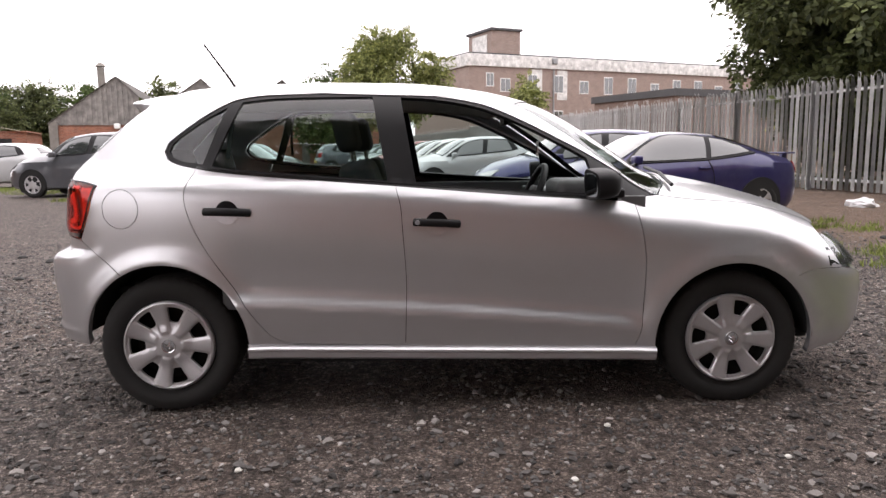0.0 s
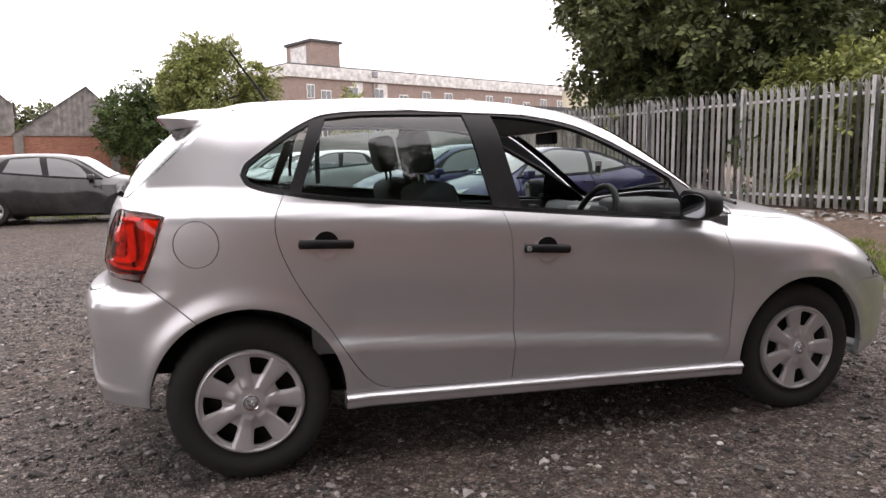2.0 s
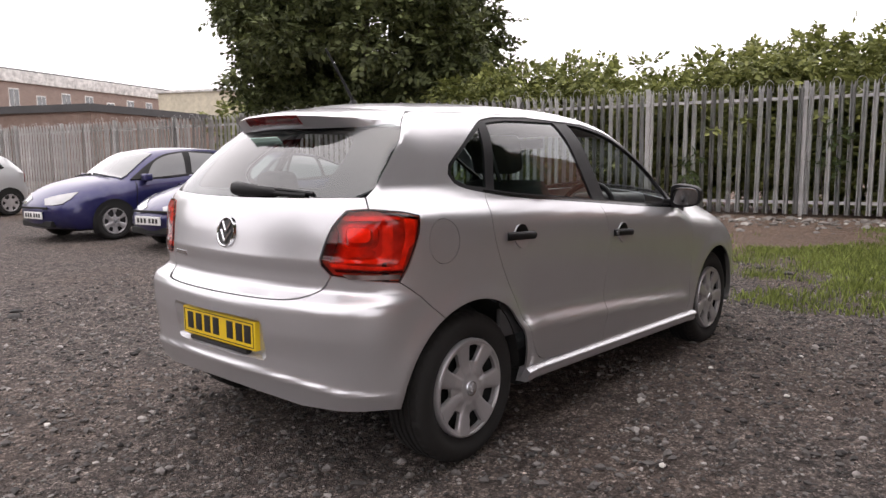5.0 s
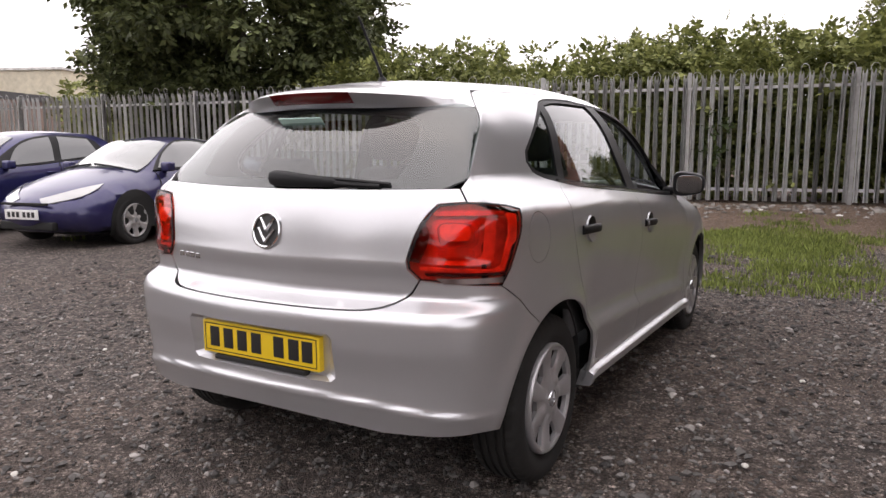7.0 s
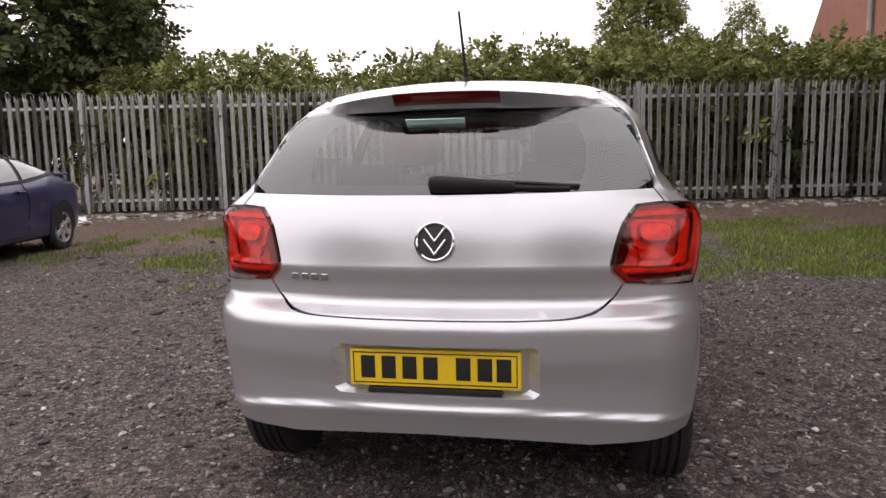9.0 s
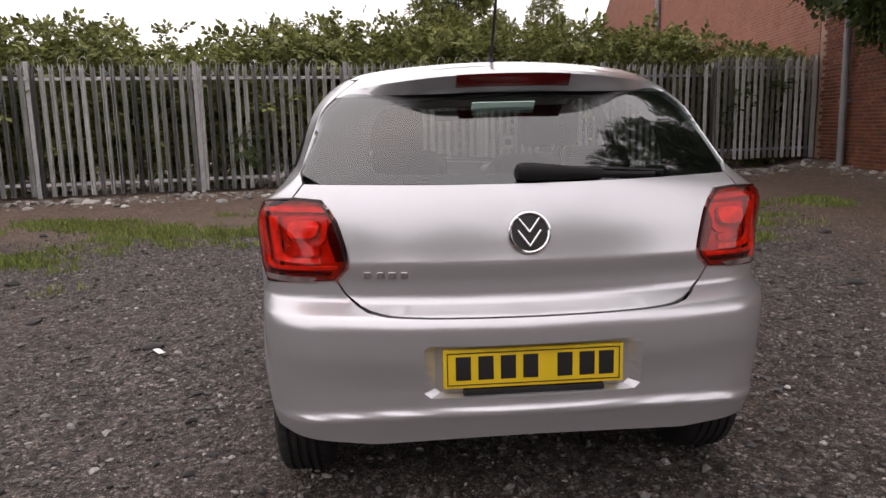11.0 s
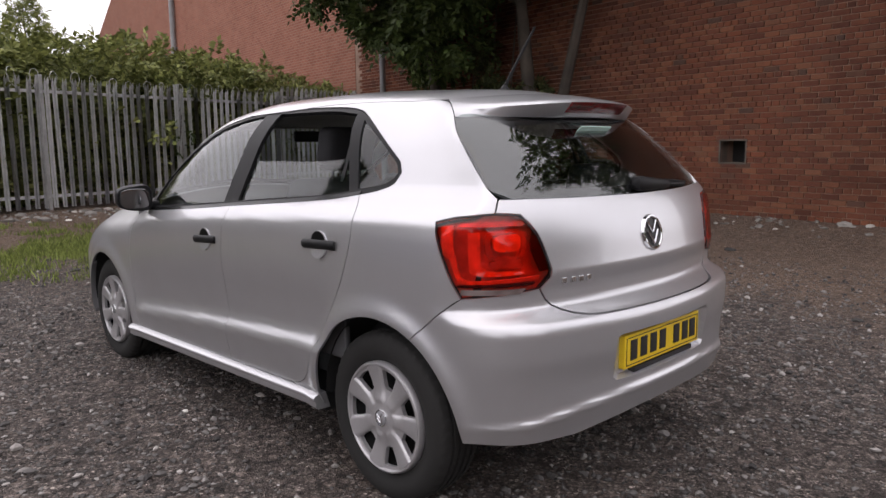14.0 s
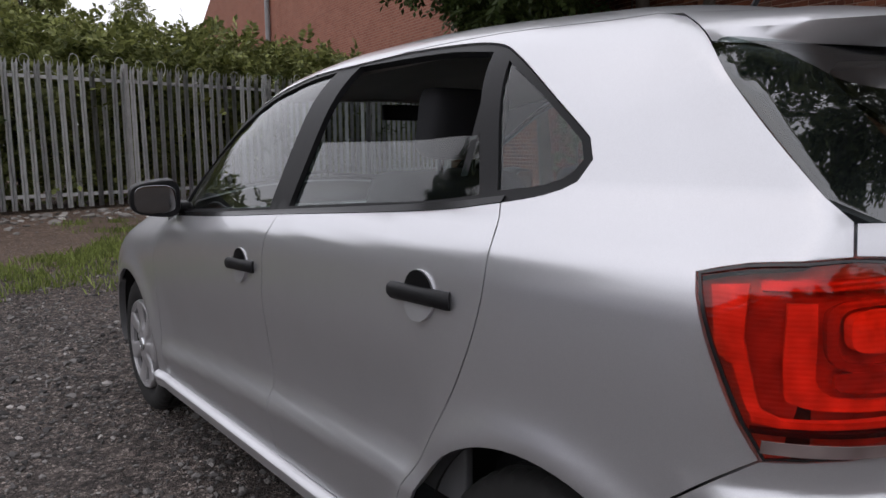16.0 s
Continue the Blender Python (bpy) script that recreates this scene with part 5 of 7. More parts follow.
def build_stones():
    rng = np.random.RandomState(5)
    mats = stone_material("gravel_stone", (0.036, 0.033, 0.032), (0.44, 0.41, 0.385))
    v, f = pebble_shape(1)
    spots = []
    while len(spots) < 46000:
        x, y = rng.uniform(-6.5, 6.0), rng.uniform(-6.5, 7.0)
        d = max(abs(x) - 1.9, abs(y) - 0.85, 0)
        if d > 4.5 or rng.uniform() > 1.15 - d / 4.5:
            continue
        if wobble(x, y, 0.8, 9.0) < -0.35 and rng.uniform() < 0.7:
            continue
        r = min(0.0058 * math.exp(abs(rng.normal(0, 0.55))), 0.024)
        a = rng.uniform(0, 6.28)
        s = np.array([r * rng.uniform(0.8, 1.5), r * rng.uniform(0.7, 1.2), r * rng.uniform(0.45, 0.8)])
        R = np.array([[math.cos(a), -math.sin(a), 0], [math.sin(a), math.cos(a), 0], [0, 0, 1]])
        spots.append(((x, y, ground_z(x, y) + s[2] * 0.35), R @ np.diag(s)))
    scatter("gravel_stones", spots, v, f, mats, "loose dark gravel stones scattered over the yard", "gravel")
    # larger lumps
    v, f = pebble_shape(3)
    lumps = stone_material("broken_tarmac", (0.030, 0.029, 0.028), (0.075, 0.07, 0.066))
    for i in range(64):
        x, y = rng.uniform(-5, 6), rng.uniform(-6, 6)
        if abs(x) < 2.1 and abs(y) < 1.1:
            continue
        r = rng.uniform(0.025, 0.055)
        bm = bmesh.new()
        bmesh.ops.create_icosphere(bm, subdivisions=2, radius=1.0)
        for q in bm.verts:
            q.co *= 1 + 0.3 * noise.noise(q.co * 1.6 + Vector((i * 7.1, 0, 0)))
        bmesh.ops.scale(bm, vec=(r * 1.4, r, r * 0.55), verts=bm.verts)
        o = part("stone_lump", bm, lumps)
        o.matrix_basis = Matrix.Translation((x, y, ground_z(x, y) + r * 0.18)) @ Matrix.Rotation(rng.uniform(0, 6.28), 4, "Z")
        tagged(o, "lump of broken dark tarmac lying on the gravel", "stone", "lumps of tarmac on the yard")
    # pale chips and litter on the gravel
    pale = plain("pale_stone", (0.62, 0.60, 0.56), 0.8, grain=80)
    for x, y in ((-0.79, -1.41), (0.63, -1.06), (1.22, -1.38), (0.07, 0.93), (1.3, 2.2), (-1.0, 2.1), (-2.2, 0.9), (0.4, -1.53)):
        bm = bmesh.new()
        bmesh.ops.create_icosphere(bm, subdivisions=2, radius=0.014)
        for q in bm.verts:
            q.co *= 1 + 0.35 * noise.noise(q.co * 90 + Vector((x * 9, y * 9, 0)))
            q.co.z *= 0.6
        o = part("pale_stone", bm, pale)
        o.matrix_basis = Matrix.Translation((x, y, ground_z(x, y) + 0.006))
        tagged(o, "small pale stone lying among dark gravel", "stone", "pale stones on the yard")
    o = part("paper_scrap", box_bm(-0.055, 0.055, -0.018, 0.018, 0, 0.003, bevel=0.001), plain("paper", (0.8, 0.8, 0.78), 0.7))
    o.matrix_basis = Matrix.Translation((0.22, 1.72, ground_z(0.22, 1.72) + 0.012)) @ Matrix.Rotation(0.6, 4, "Z")
    tagged(o, "white scrap of paper lying on the gravel", "litter")


build_stones()


def build_bag():
    bm = bmesh.new()
    bmesh.ops.create_icosphere(bm, subdivisions=4, radius=1.0)
    for v in bm.verts:
        q = v.co.copy()
        v.co *= 1 + 0.35 * noise.noise(q * 1.7) + 0.22 * noise.noise(q * 4.5 + Vector((3, 1, 0)))
        v.co = Vector((v.co.x * 0.14, v.co.y * 0.26, max(v.co.z, -0.35) * 0.12))
    o = part("plastic_bag", bm, plain("bag_plastic", (0.72, 0.72, 0.73), 0.4, grain=30, vary=0.1))
    o.matrix_basis = Matrix.Translation((7.5, 8.5, ground_z(7.5, 8.5) + 0.03)) @ Matrix.Rotation(0.4, 4, "Z")
    tagged(o, "crumpled white plastic bag lying by the fence", "litter")


build_bag()


def leaf_material(name, lo, hi, rough=0.6):
    m = Mat(name).set(Roughness=rough, Specular_IOR_Level=0.3)
    g = m.t.nodes.new("ShaderNodeNewGeometry").outputs["Random Per Island"]
    n = m.noise(0.6, 4.0)
    c = m.ramp(g, (0.0, lo), (0.8, hi), (1.0, tuple(min(1, h * 1.5) for h in hi)))
    c = m.mix(0.6, c, m.ramp(n, (0.3, (0.55, 0.58, 0.5)), (0.7, (1, 1, 1))), "MULTIPLY")
    m.color(c)
    tr = m.node("ShaderNodeBsdfTranslucent")
    m.link(c, tr.inputs["Color"])
    mx = m.node("ShaderNodeMixShader")
    mx.inputs[0].default_value = 0.25
    m.link(m.b.outputs[0], mx.inputs[1]), m.link(tr.outputs[0], mx.inputs[2]), m.link(mx.outputs[0], m.out.inputs["Surface"])
    return m.m


GRASS = leaf_material("grass_blades", (0.10, 0.125, 0.030), (0.26, 0.31, 0.085))
LEAF_DARK = leaf_material("dark_leaves", (0.036, 0.046, 0.018), (0.125, 0.145, 0.058))
LEAF_MID = leaf_material("mid_leaves", (0.030, 0.050, 0.014), (0.085, 0.120, 0.034))
LEAF_LIGHT = leaf_material("light_leaves", (0.085, 0.102, 0.028), (0.265, 0.285, 0.095))
BARK = plain("bark", (0.075, 0.062, 0.050), 0.9, grain=25, vary=0.4, bump=0.5)


def grass_cover(x, y):
    """How grassy the yard is at a place, 0 to 1."""
    d = fence_x(y) - x
    n = wobble(x, y, 0.7, 2.0) + 0.7 * wobble(x, y, 2.3, 8.0)
    a = 0.0
    if 1.2 < d < 8.2 and y > -6.5:
        lush = float(step01(np.array(-y), -0.4, 0.8))
        a = lush * (1.0 - abs(d - 5.4) / 3.2 + 1.3 * n) + (1 - lush) * (0.50 - abs(d - 4.6) / 2.4 + 1.6 * n)
        if y > 6:
            a -= (y - 6) * 0.5
        if y < -3.5:
            a -= (-3.5 - y) * 0.4
    if 13 < y < 19 and -9 < x < 0.5:
        a = max(a, 0.5 + 0.9 * n)
    if y > 16 and x < -9:
        a = max(a, 0.6 + 0.9 * n)
    return max(0.0, min(1.0, a))


def build_grass():
    rng = np.random.RandomState(11)
    V, F = [], []
    tries = 0
    while len(F) < 130000 and tries < 400000:
        tries += 1
        if rng.uniform() < 0.82:
            y = rng.uniform(-6.5, 8)
            x = fence_x(y) - rng.uniform(1.2, 8.2)
        else:
            x, y = rng.uniform(-14, 0.5), rng.uniform(13, 22)
        if rng.uniform() > grass_cover(x, y) ** 1.5:
            continue
        z = ground_z(x, y)
        for _ in range(3):
            px, py = x + rng.normal(0, 0.03), y + rng.normal(0, 0.03)
            h, w = rng.uniform(0.02, 0.08) * (1.5 if rng.uniform() < 0.12 else 1), rng.uniform(0.004, 0.008) * (1.6 if y > 12 else 1)
            a, lean = rng.uniform(0, 6.28), rng.uniform(0.1, 0.7) * h
            dx, dy = math.cos(a), math.sin(a)
            i = len(V)
            V += [(px - dy * w, py + dx * w, z - 0.01), (px + dy * w, py - dx * w, z - 0.01), (px + dx * lean * .4 + dy * w * .7, py + dy * lean * .4 - dx * w * .7, z + h * .6), (px + dx * lean, py + dy * lean, z + h)]
            F += [(i, i + 1, i + 2), (i, i + 2, i + 3)]
    tagged(mesh_part("grass", V, F, GRASS), "patchy rough grass and weeds along the fence", "grass", kind="stuff")


build_grass()

# ---------- palisade fence ----------
def galvanised():
    m = Mat("galvanised_steel").set(Metallic=0.2, Roughness=0.55)
    r = m.t.nodes.new("ShaderNodeObjectInfo").outputs["Random"]
    n = m.noise(3.0, 6.0, 0.65)
    f = m.noise(60.0, 3.0)
    c = m.ramp(n, (0.25, (0.36, 0.357, 0.35)), (0.55, (0.56, 0.56, 0.555)), (0.85, (0.68, 0.68, 0.675)))
    c = m.mix(0.45, c, m.ramp(r, (0.0, (0.72, 0.71, 0.69)), (1.0, (1, 1, 1))), "MULTIPLY")
    c = m.mix(m.ramp(f, (0.62, (0, 0, 0)), (0.8, (0.35, 0.35, 0.35))), c, (0.16, 0.10, 0.07))
    m.color(c).bump(f, 0.1, 0.002)
    return m.m


STEEL = galvanised()
BAY, PALES = 2.75, 17


def pale_mesh(h=2.32, simple=False):
    """A corrugated pale with a three-pointed, splayed head."""
    bm = bmesh.new()
    prof = [(-0.044, -0.006), (-0.026, 0.026), (-0.007, 0.000), (0.007, 0.000), (0.026, 0.026), (0.044, -0.006)]
    heads = [(h - 0.11, 0.02), (h - 0.02, 0.0), (h - 0.10, -0.01), (h - 0.10, -0.01), (h - 0.02, 0.0), (h - 0.11, 0.02)]
    lo = [bm.verts.new((-o, w, 0.0)) for w, o in prof]
    mi = [bm.verts.new((-o, w, h - 0.16)) for w, o in prof]
    hi = [bm.verts.new((-o - lean * 1.2, w * 1.05, z)) for (w, o), (z, lean) in zip(prof, heads)]
    for a, b in ((lo, mi), (mi, hi)):
        for i in range(5):
            bm.faces.new((a[i], a[i + 1], b[i + 1], b[i]))
    g = bmesh.ops.solidify(bm, geom=bm.faces[:], thickness=0.003)
    me = bpy.data.meshes.new("pale")
    bm.to_mesh(me)
    bm.free()
    me.materials.append(STEEL)
    return me


def build_fence():
    fence = empty("palisade_fence", None, "galvanised steel palisade fence topped with coiled wire", "fence")
    d = Vector((FENCE_B, 1, 0)).normalized()
    ang = math.atan2(d.y, d.x) - math.pi / 2
    start = -9.72
    me = pale_mesh()
    rng = np.random.RandomState(2)
    bays = 30
    rest_v, rest_f = [], []
    bv = np.array([tuple(v.co) for v in me.vertices])
    bf = [tuple(p.vertices) for p in me.polygons]
    for b in range(bays):
        y0 = start + b * BAY * d.y
        x0 = fence_x(y0)
        gz = ground_z(x0, y0)
        pb = bmesh.new()
        for q in ((-0.05, -0.0475, -0.034, 0.034), (-0.05, 0.05, -0.003, 0.003), (0.0475, 0.05, -0.034, 0.034)):
            add_box(pb, q[0] + 0.075, q[1] + 0.075, q[2], q[3], 0, 2.42)
        post = part("post", pb, STEEL, fence, smooth=False)
        post.matrix_basis = Matrix.Translation((x0, y0, gz - 0.05)) @ Matrix.Rotation(ang, 4, "Z")
        for z in (0.27, 2.10):
            rb = bmesh.new()
            add_box(rb, 0.004, 0.050, 0.0, BAY, 0.0, 0.005)
            add_box(rb, 0.004, 0.009, 0.0, BAY, -0.05, 0.0)
            r = part("rail", rb, STEEL, fence, smooth=False)
            r.matrix_basis = Matrix.Translation((x0, y0, gz + z)) @ Matrix.Rotation(ang, 4, "Z")
        for k in range(PALES):
            t = (k + 0.5) / PALES * BAY
            p = Vector((x0, y0, gz + 0.04)) + d * t
            M = Matrix.Translation(p) @ Matrix.Rotation(ang + rng.normal(0, 0.02), 4, "Z") @ Matrix.Rotation(rng.normal(0, 0.005), 4, "X")
            if b * PALES + k < 298:
                o = new("pale", me)
                o.parent = fence
                o.matrix_basis = M
            else:
                n = len(rest_v)
                rest_v += [tuple(M @ Vector(v)) for v in bv]
                rest_f += [tuple(i + n for i in f) for f in bf]
    o = mesh_part("far_pales", rest_v, rest_f, STEEL, fence)
    o["kind"] = "stuff"
    # coiled wire along the top
    pts = []
    n = 26 * 2750 // 22
    for i in range(n):
        s = i * 0.022
        a = s / 0.36 * 2 * math.pi
        base = Vector((fence_x(start), start, 0)) + d * s
        r = 0.165 + 0.025 * math.sin(s * 1.7) + 0.015 * math.sin(s * 4.3 + 1)
        along = 0.15 * math.cos(a)
        q = base + d * along
        pts.append((q.x + 0.02 + 0.07 * math.sin(a * 0.5), q.y, 2.41 + 0.03 * math.sin(s * 0.9) + r * math.sin(a)))
    part("wire_coil", tube(pts, 0.0045, 4), STEEL, fence)
    return fence


build_fence()

# ---------- brick wall ----------
def brick_material():
    m = Mat("brick").set(Roughness=0.88, Specular_IOR_Level=0.25)
    oi = m.t.nodes.new("ShaderNodeObjectInfo").outputs["Random"]
    gi = m.t.nodes.new("ShaderNodeNewGeometry").outputs["Random Per Island"]
    add = m.node("ShaderNodeMath")
    add.operation = "ADD"
    m.link(oi, add.inputs[0]), m.link(gi, add.inputs[1])
    fr = m.node("ShaderNodeMath")
    fr.operation = "FRACT"
    m.link(add.outputs[0], fr.inputs[0])
    co = m.t.nodes.new("ShaderNodeNewGeometry").outputs["Position"]
    n = m.noise(25.0, 5.0, 0.6, co)
    big = m.noise(0.7, 5.0, 0.6, co)
    c = m.ramp(fr.outputs[0], (0.0, (0.115, 0.043, 0.028)), (0.35, (0.165, 0.059, 0.035)), (0.7, (0.205, 0.073, 0.041)), (0.93, (0.245, 0.105, 0.060)), (1.0, (0.085, 0.050, 0.040)))
    c = m.mix(0.5, c, m.ramp(n, (0.3, (0.5, 0.5, 0.5)), (0.7, (1, 1, 1))), "MULTIPLY")
    c = m.mix(0.75, c, m.ramp(big, (0.30, (0.55, 0.52, 0.50)), (0.5, (0.9, 0.88, 0.86)), (0.72, (1.25, 1.12, 1.0))), "MULTIPLY")
    m.color(c).bump(n, 0.4, 0.004)
    return m.m


def brick_texture(name, scale=1.0, tone=1.0, mortar=(0.30, 0.25, 0.21), one=(0.25, 0.095, 0.058), two=(0.15, 0.060, 0.040)):
    """Brickwork for walls that stay far off."""
    m = Mat(name).set(Roughness=0.9, Specular_IOR_Level=0.2)
    b = m.node("ShaderNodeTexBrick", Scale=1.0 / scale, Mortar_Size=0.012, Mortar_Smooth=0.3, Bias=0.0, Brick_Width=0.23, Row_Height=0.078)
    b.inputs["Color1"].default_value = (*[c * tone for c in one], 1)
    b.inputs["Color2"].default_value = (*[c * tone for c in two], 1)
    b.inputs["Mortar"].default_value = (*mortar, 1)
    xyz = m.node("ShaderNodeSeparateXYZ")
    m.link(m.coords("Object"), xyz.inputs[0])
    add = m.node("ShaderNodeMath")
    m.link(xyz.outputs["X"], add.inputs[0]), m.link(xyz.outputs["Y"], add.inputs[1])
    flat = m.node("ShaderNodeCombineXYZ")
    m.link(add.outputs[0], flat.inputs["X"]), m.link(xyz.outputs["Z"], flat.inputs["Y"])
    m.link(flat.outputs[0], b.inputs["Vector"])
    n = m.noise(1.2, 6.0, 0.65)
    f = m.noise(30.0, 4.0)
    c = m.mix(0.5, b.outputs["Color"], m.ramp(n, (0.3, (0.55, 0.53, 0.5)), (0.7, (1, 1, 1))), "MULTIPLY")
    c = m.mix(0.3, c, m.ramp(f, (0.3, (0.5, 0.5, 0.5)), (0.7, (1, 1, 1))), "MULTIPLY")
    m.color(c).bump(b.outputs["Fac"], -0.3, 0.005)
    return m.m


MORTAR = plain("mortar", (0.30, 0.20, 0.150), 0.95, grain=50, vary=0.25, bump=0.3)
CONCRETE = plain("concrete", (0.19, 0.175, 0.155), 0.9, grain=30, vary=0.25, bump=0.3)
SURROUND = plain("dirty_render", (0.12, 0.105, 0.09), 0.9, grain=30, vary=0.3, bump=0.3)
PIPE_GREY = plain("drainpipe_grey", (0.23, 0.235, 0.24), 0.5, grain=40, vary=0.2)
WALL_ANG = math.atan(WALL_S)
WALL_M = Matrix.Translation((WALL_X, WALL_Y, 0)) @ Matrix.Rotation(WALL_ANG, 4, "Z")   # its x runs along the wall, +y faces the yard


def build_wall():
    # local coordinates along the wall; openings: (x0, x1, z0, z1)
    opens = [(0.40, 0.80, 0.9405, 1.2545), (2.45, 4.05, 0.6265, 0.9405)]
    wall = empty("wall_south", WALL_M, "red brick warehouse wall with pale mortar and small openings", "wall", kind="structure")
    H, X0, X1, XE = 7.2, -4.5, 11.75, 44.0
    # core behind the bricks, with the openings cut through its face layer
    cuts_x = sorted({X0, X1} | {v for o in opens for v in o[:2]})
    cuts_z = sorted({-0.2, H} | {v for o in opens for v in o[2:]})
    core = bmesh.new()
    for a, b in zip(cuts_x, cuts_x[1:]):
        for c, e in zip(cuts_z, cuts_z[1:]):
            if not any(o[0] - 1e-6 <= a and b <= o[1] + 1e-6 and o[2] - 1e-6 <= c and e <= o[3] + 1e-6 for o in opens):
                add_box(core, a, b, -0.34, -0.016, c, e)
    part("mortar_bed", core, MORTAR, wall, smooth=False)
    part("wall_core", box_bm(X0, X1, -0.60, -0.36, -0.2, H), brick_texture("inner_brick"), wall, smooth=False)
    # the far part is a gable end whose verge climbs from the eaves
    fb = bmesh.new()
    outline = ((X1, -0.2), (XE, -0.2), (XE, 7.9), (XE - 14.0, 13.2), (X1, 13.2))
    ring = [[fb.verts.new((x, y, z)) for x, z in outline] for y in (-0.60, -0.006)]
    fb.faces.new(ring[0]), fb.faces.new(ring[1][::-1])
    for i in range(5):
        fb.faces.new((ring[0][i], ring[0][(i + 1) % 5], ring[1][(i + 1) % 5], ring[1][i]))
    bmesh.ops.recalc_face_normals(fb, faces=fb.faces)
    bt = brick_texture("far_brick", 1.0, 1.0, (0.34, 0.20, 0.15), (0.34, 0.138, 0.092), (0.27, 0.105, 0.072))
    far = part("far_wall", fb, bt, wall, smooth=False)
    part("verge_board", tube([(XE + 0.15, -0.3, 7.9), (XE - 14.0, -0.3, 13.3)], 0.16, 6), CONCRETE, far)
    part("chimney_stub", box_bm(XE + 0.2, XE + 1.6, -1.4, -0.4, 0.0, 7.6), DARK_INNER, far, smooth=False)
    # bricks
    CH, BL, J = 0.0785, 0.229, 0.010
    rng = np.random.RandomState(7)
    BM = brick_material()

    def brick_mesh(w):
        bm = bmesh.new()
        add_box(bm, J / 2, w - J / 2, -0.03, 0.0, J / 2, CH - J / 2)
        for v in bm.verts:
            if v.co.y > -0.01:
                v.co.x += 0.004 if v.co.x < w / 2 else -0.004
                v.co.z += 0.003 if v.co.z < CH / 2 else -0.003
        inner = [v for v in bm.verts if v.co.y < -0.01]
        me = bpy.data.meshes.new("brick")
        bm.to_mesh(me)
        bm.free()
        me.materials.append(BM)
        return me

    stretcher, header = brick_mesh(BL), brick_mesh(BL / 2)
    sv = {id(m): (np.array([tuple(v.co) for v in m.vertices]), [tuple(p.vertices) for p in m.polygons]) for m in (stretcher, header)}
    V, F, made = [], [], 0
    rows = int(6.6 / CH)
    for r in range(rows):
        z = -0.08 + r * CH
        head = r % 5 == 3
        w = BL / 2 if head else BL
        me = header if head else stretcher
        off = (BL / 4 if head else (BL / 2 if r % 2 else 0.0)) + rng.uniform(-0.01, 0.01)
        x = -4.5 + off
        top = 11.6
        while x + w < top:
            cut = [o for o in opens if o[0] < x + w and x < o[1] and o[2] - 0.01 < z + CH / 2 < o[3] + 0.01]
            for o in cut:
                for a, b in ((x, o[0]), (o[1], x + w)):
                    if b - a > 0.03:
                        vv, ff = sv[id(me)]
                        n = len(V)
                        V += [(a + v[0] * (b - a) / w, v[1], z + v[2]) for v in vv]
                        F += [tuple(i + n for i in f) for f in ff]
            if not cut and z > ground_z(*(WALL_M @ Vector((x, 0, 0))).xy) - 0.12:
                y = rng.uniform(-0.003, 0.002)
                if -0.6 < x < 1.9 and 0.2 < z < 2.2 and made < 296:
                    o = new("brick", me)
                    o.parent = wall
                    o.matrix_basis = Matrix.Translation((x, y, z)) @ Matrix.Rotation(rng.normal(0, 0.006), 4, "Y")
                    made += 1
                else:
                    vv, ff = sv[id(me)]
                    n = len(V)
                    V += [tuple(v + np.array([x, y, z])) for v in vv]
                    F += [tuple(i + n for i in f) for f in ff]
            x += w
    o = mesh_part("brickwork", V, F, BM, wall)
    o["kind"] = "stuff"
    # surrounds of the openings
    for a, b, c, e in opens:
        fb = bmesh.new()
        t = 0.026
        for q in ((a - t, a, c - t, e + t), (b, b + t, c - t, e + t), (a, b, e, e + t), (a, b, c - t, c)):
            add_box(fb, q[0], q[1], -0.20, 0.006, q[2], q[3], bevel=0.006)
        part("opening_surround", fb, SURROUND, wall)
        part("opening_back", box_bm(a - 0.02, b + 0.02, -0.36, -0.345, c - 0.02, e + 0.02), DARK_INNER, wall, smooth=False)
    # drainpipes
    for lx, r, top in ((10.15, 0.075, 7.1), (27.6, 0.11, 10.8)):
        base = WALL_M @ Vector((lx, 0.14, 0))
        gz = ground_z(base.x, base.y) if lx < 12 else 0.0
        dp = empty("drainpipe", WALL_M @ Matrix.Translation((lx, 0.13, 0)), "grey metal drainpipe fixed to the brick wall", "pipe")
        part("pipe", tube([(0, 0, gz), (0, 0, top * 0.5), (0, 0, top)], r, 14), PIPE_GREY, dp)
        for z in (1.6, 3.6, 5.6):
            cb = lathe([(r + 0.001, z - 0.05), (r + 0.016, z - 0.045), (r + 0.016, z + 0.045), (r + 0.001, z + 0.05)], 16, axis="z")
            part("collar", cb, PIPE_GREY, dp)
            part("bracket", box_bm(-r - 0.03, r + 0.03, -0.14, -0.06, z - 0.02, z + 0.02), PIPE_GREY, dp)
    # rubble kerb at the foot of the wall
    kb = stone_material("rubble", (0.15, 0.135, 0.12), (0.75, 0.72, 0.67))
    rng = np.random.RandomState(21)
    v, f = pebble_shape(8)
    spots = []
    for i in range(1500):
        if i < 350:
            lx = rng.uniform(-5, 11)
            p = WALL_M @ Vector((lx, abs(rng.normal(0.25, 0.25)), 0))
        else:
            y = rng.uniform(-9.4, 9)
            p = Vector((fence_x(y) - 0.25 - abs(rng.normal(0.0, 0.45)), y, 0))
        r = rng.uniform(0.012, 0.08) * (0.5 if i % 5 else 1.1)
        a = rng.uniform(0, 6.28)
        R = np.array([[math.cos(a), -math.sin(a), 0], [math.sin(a), math.cos(a), 0], [0, 0, 1]])
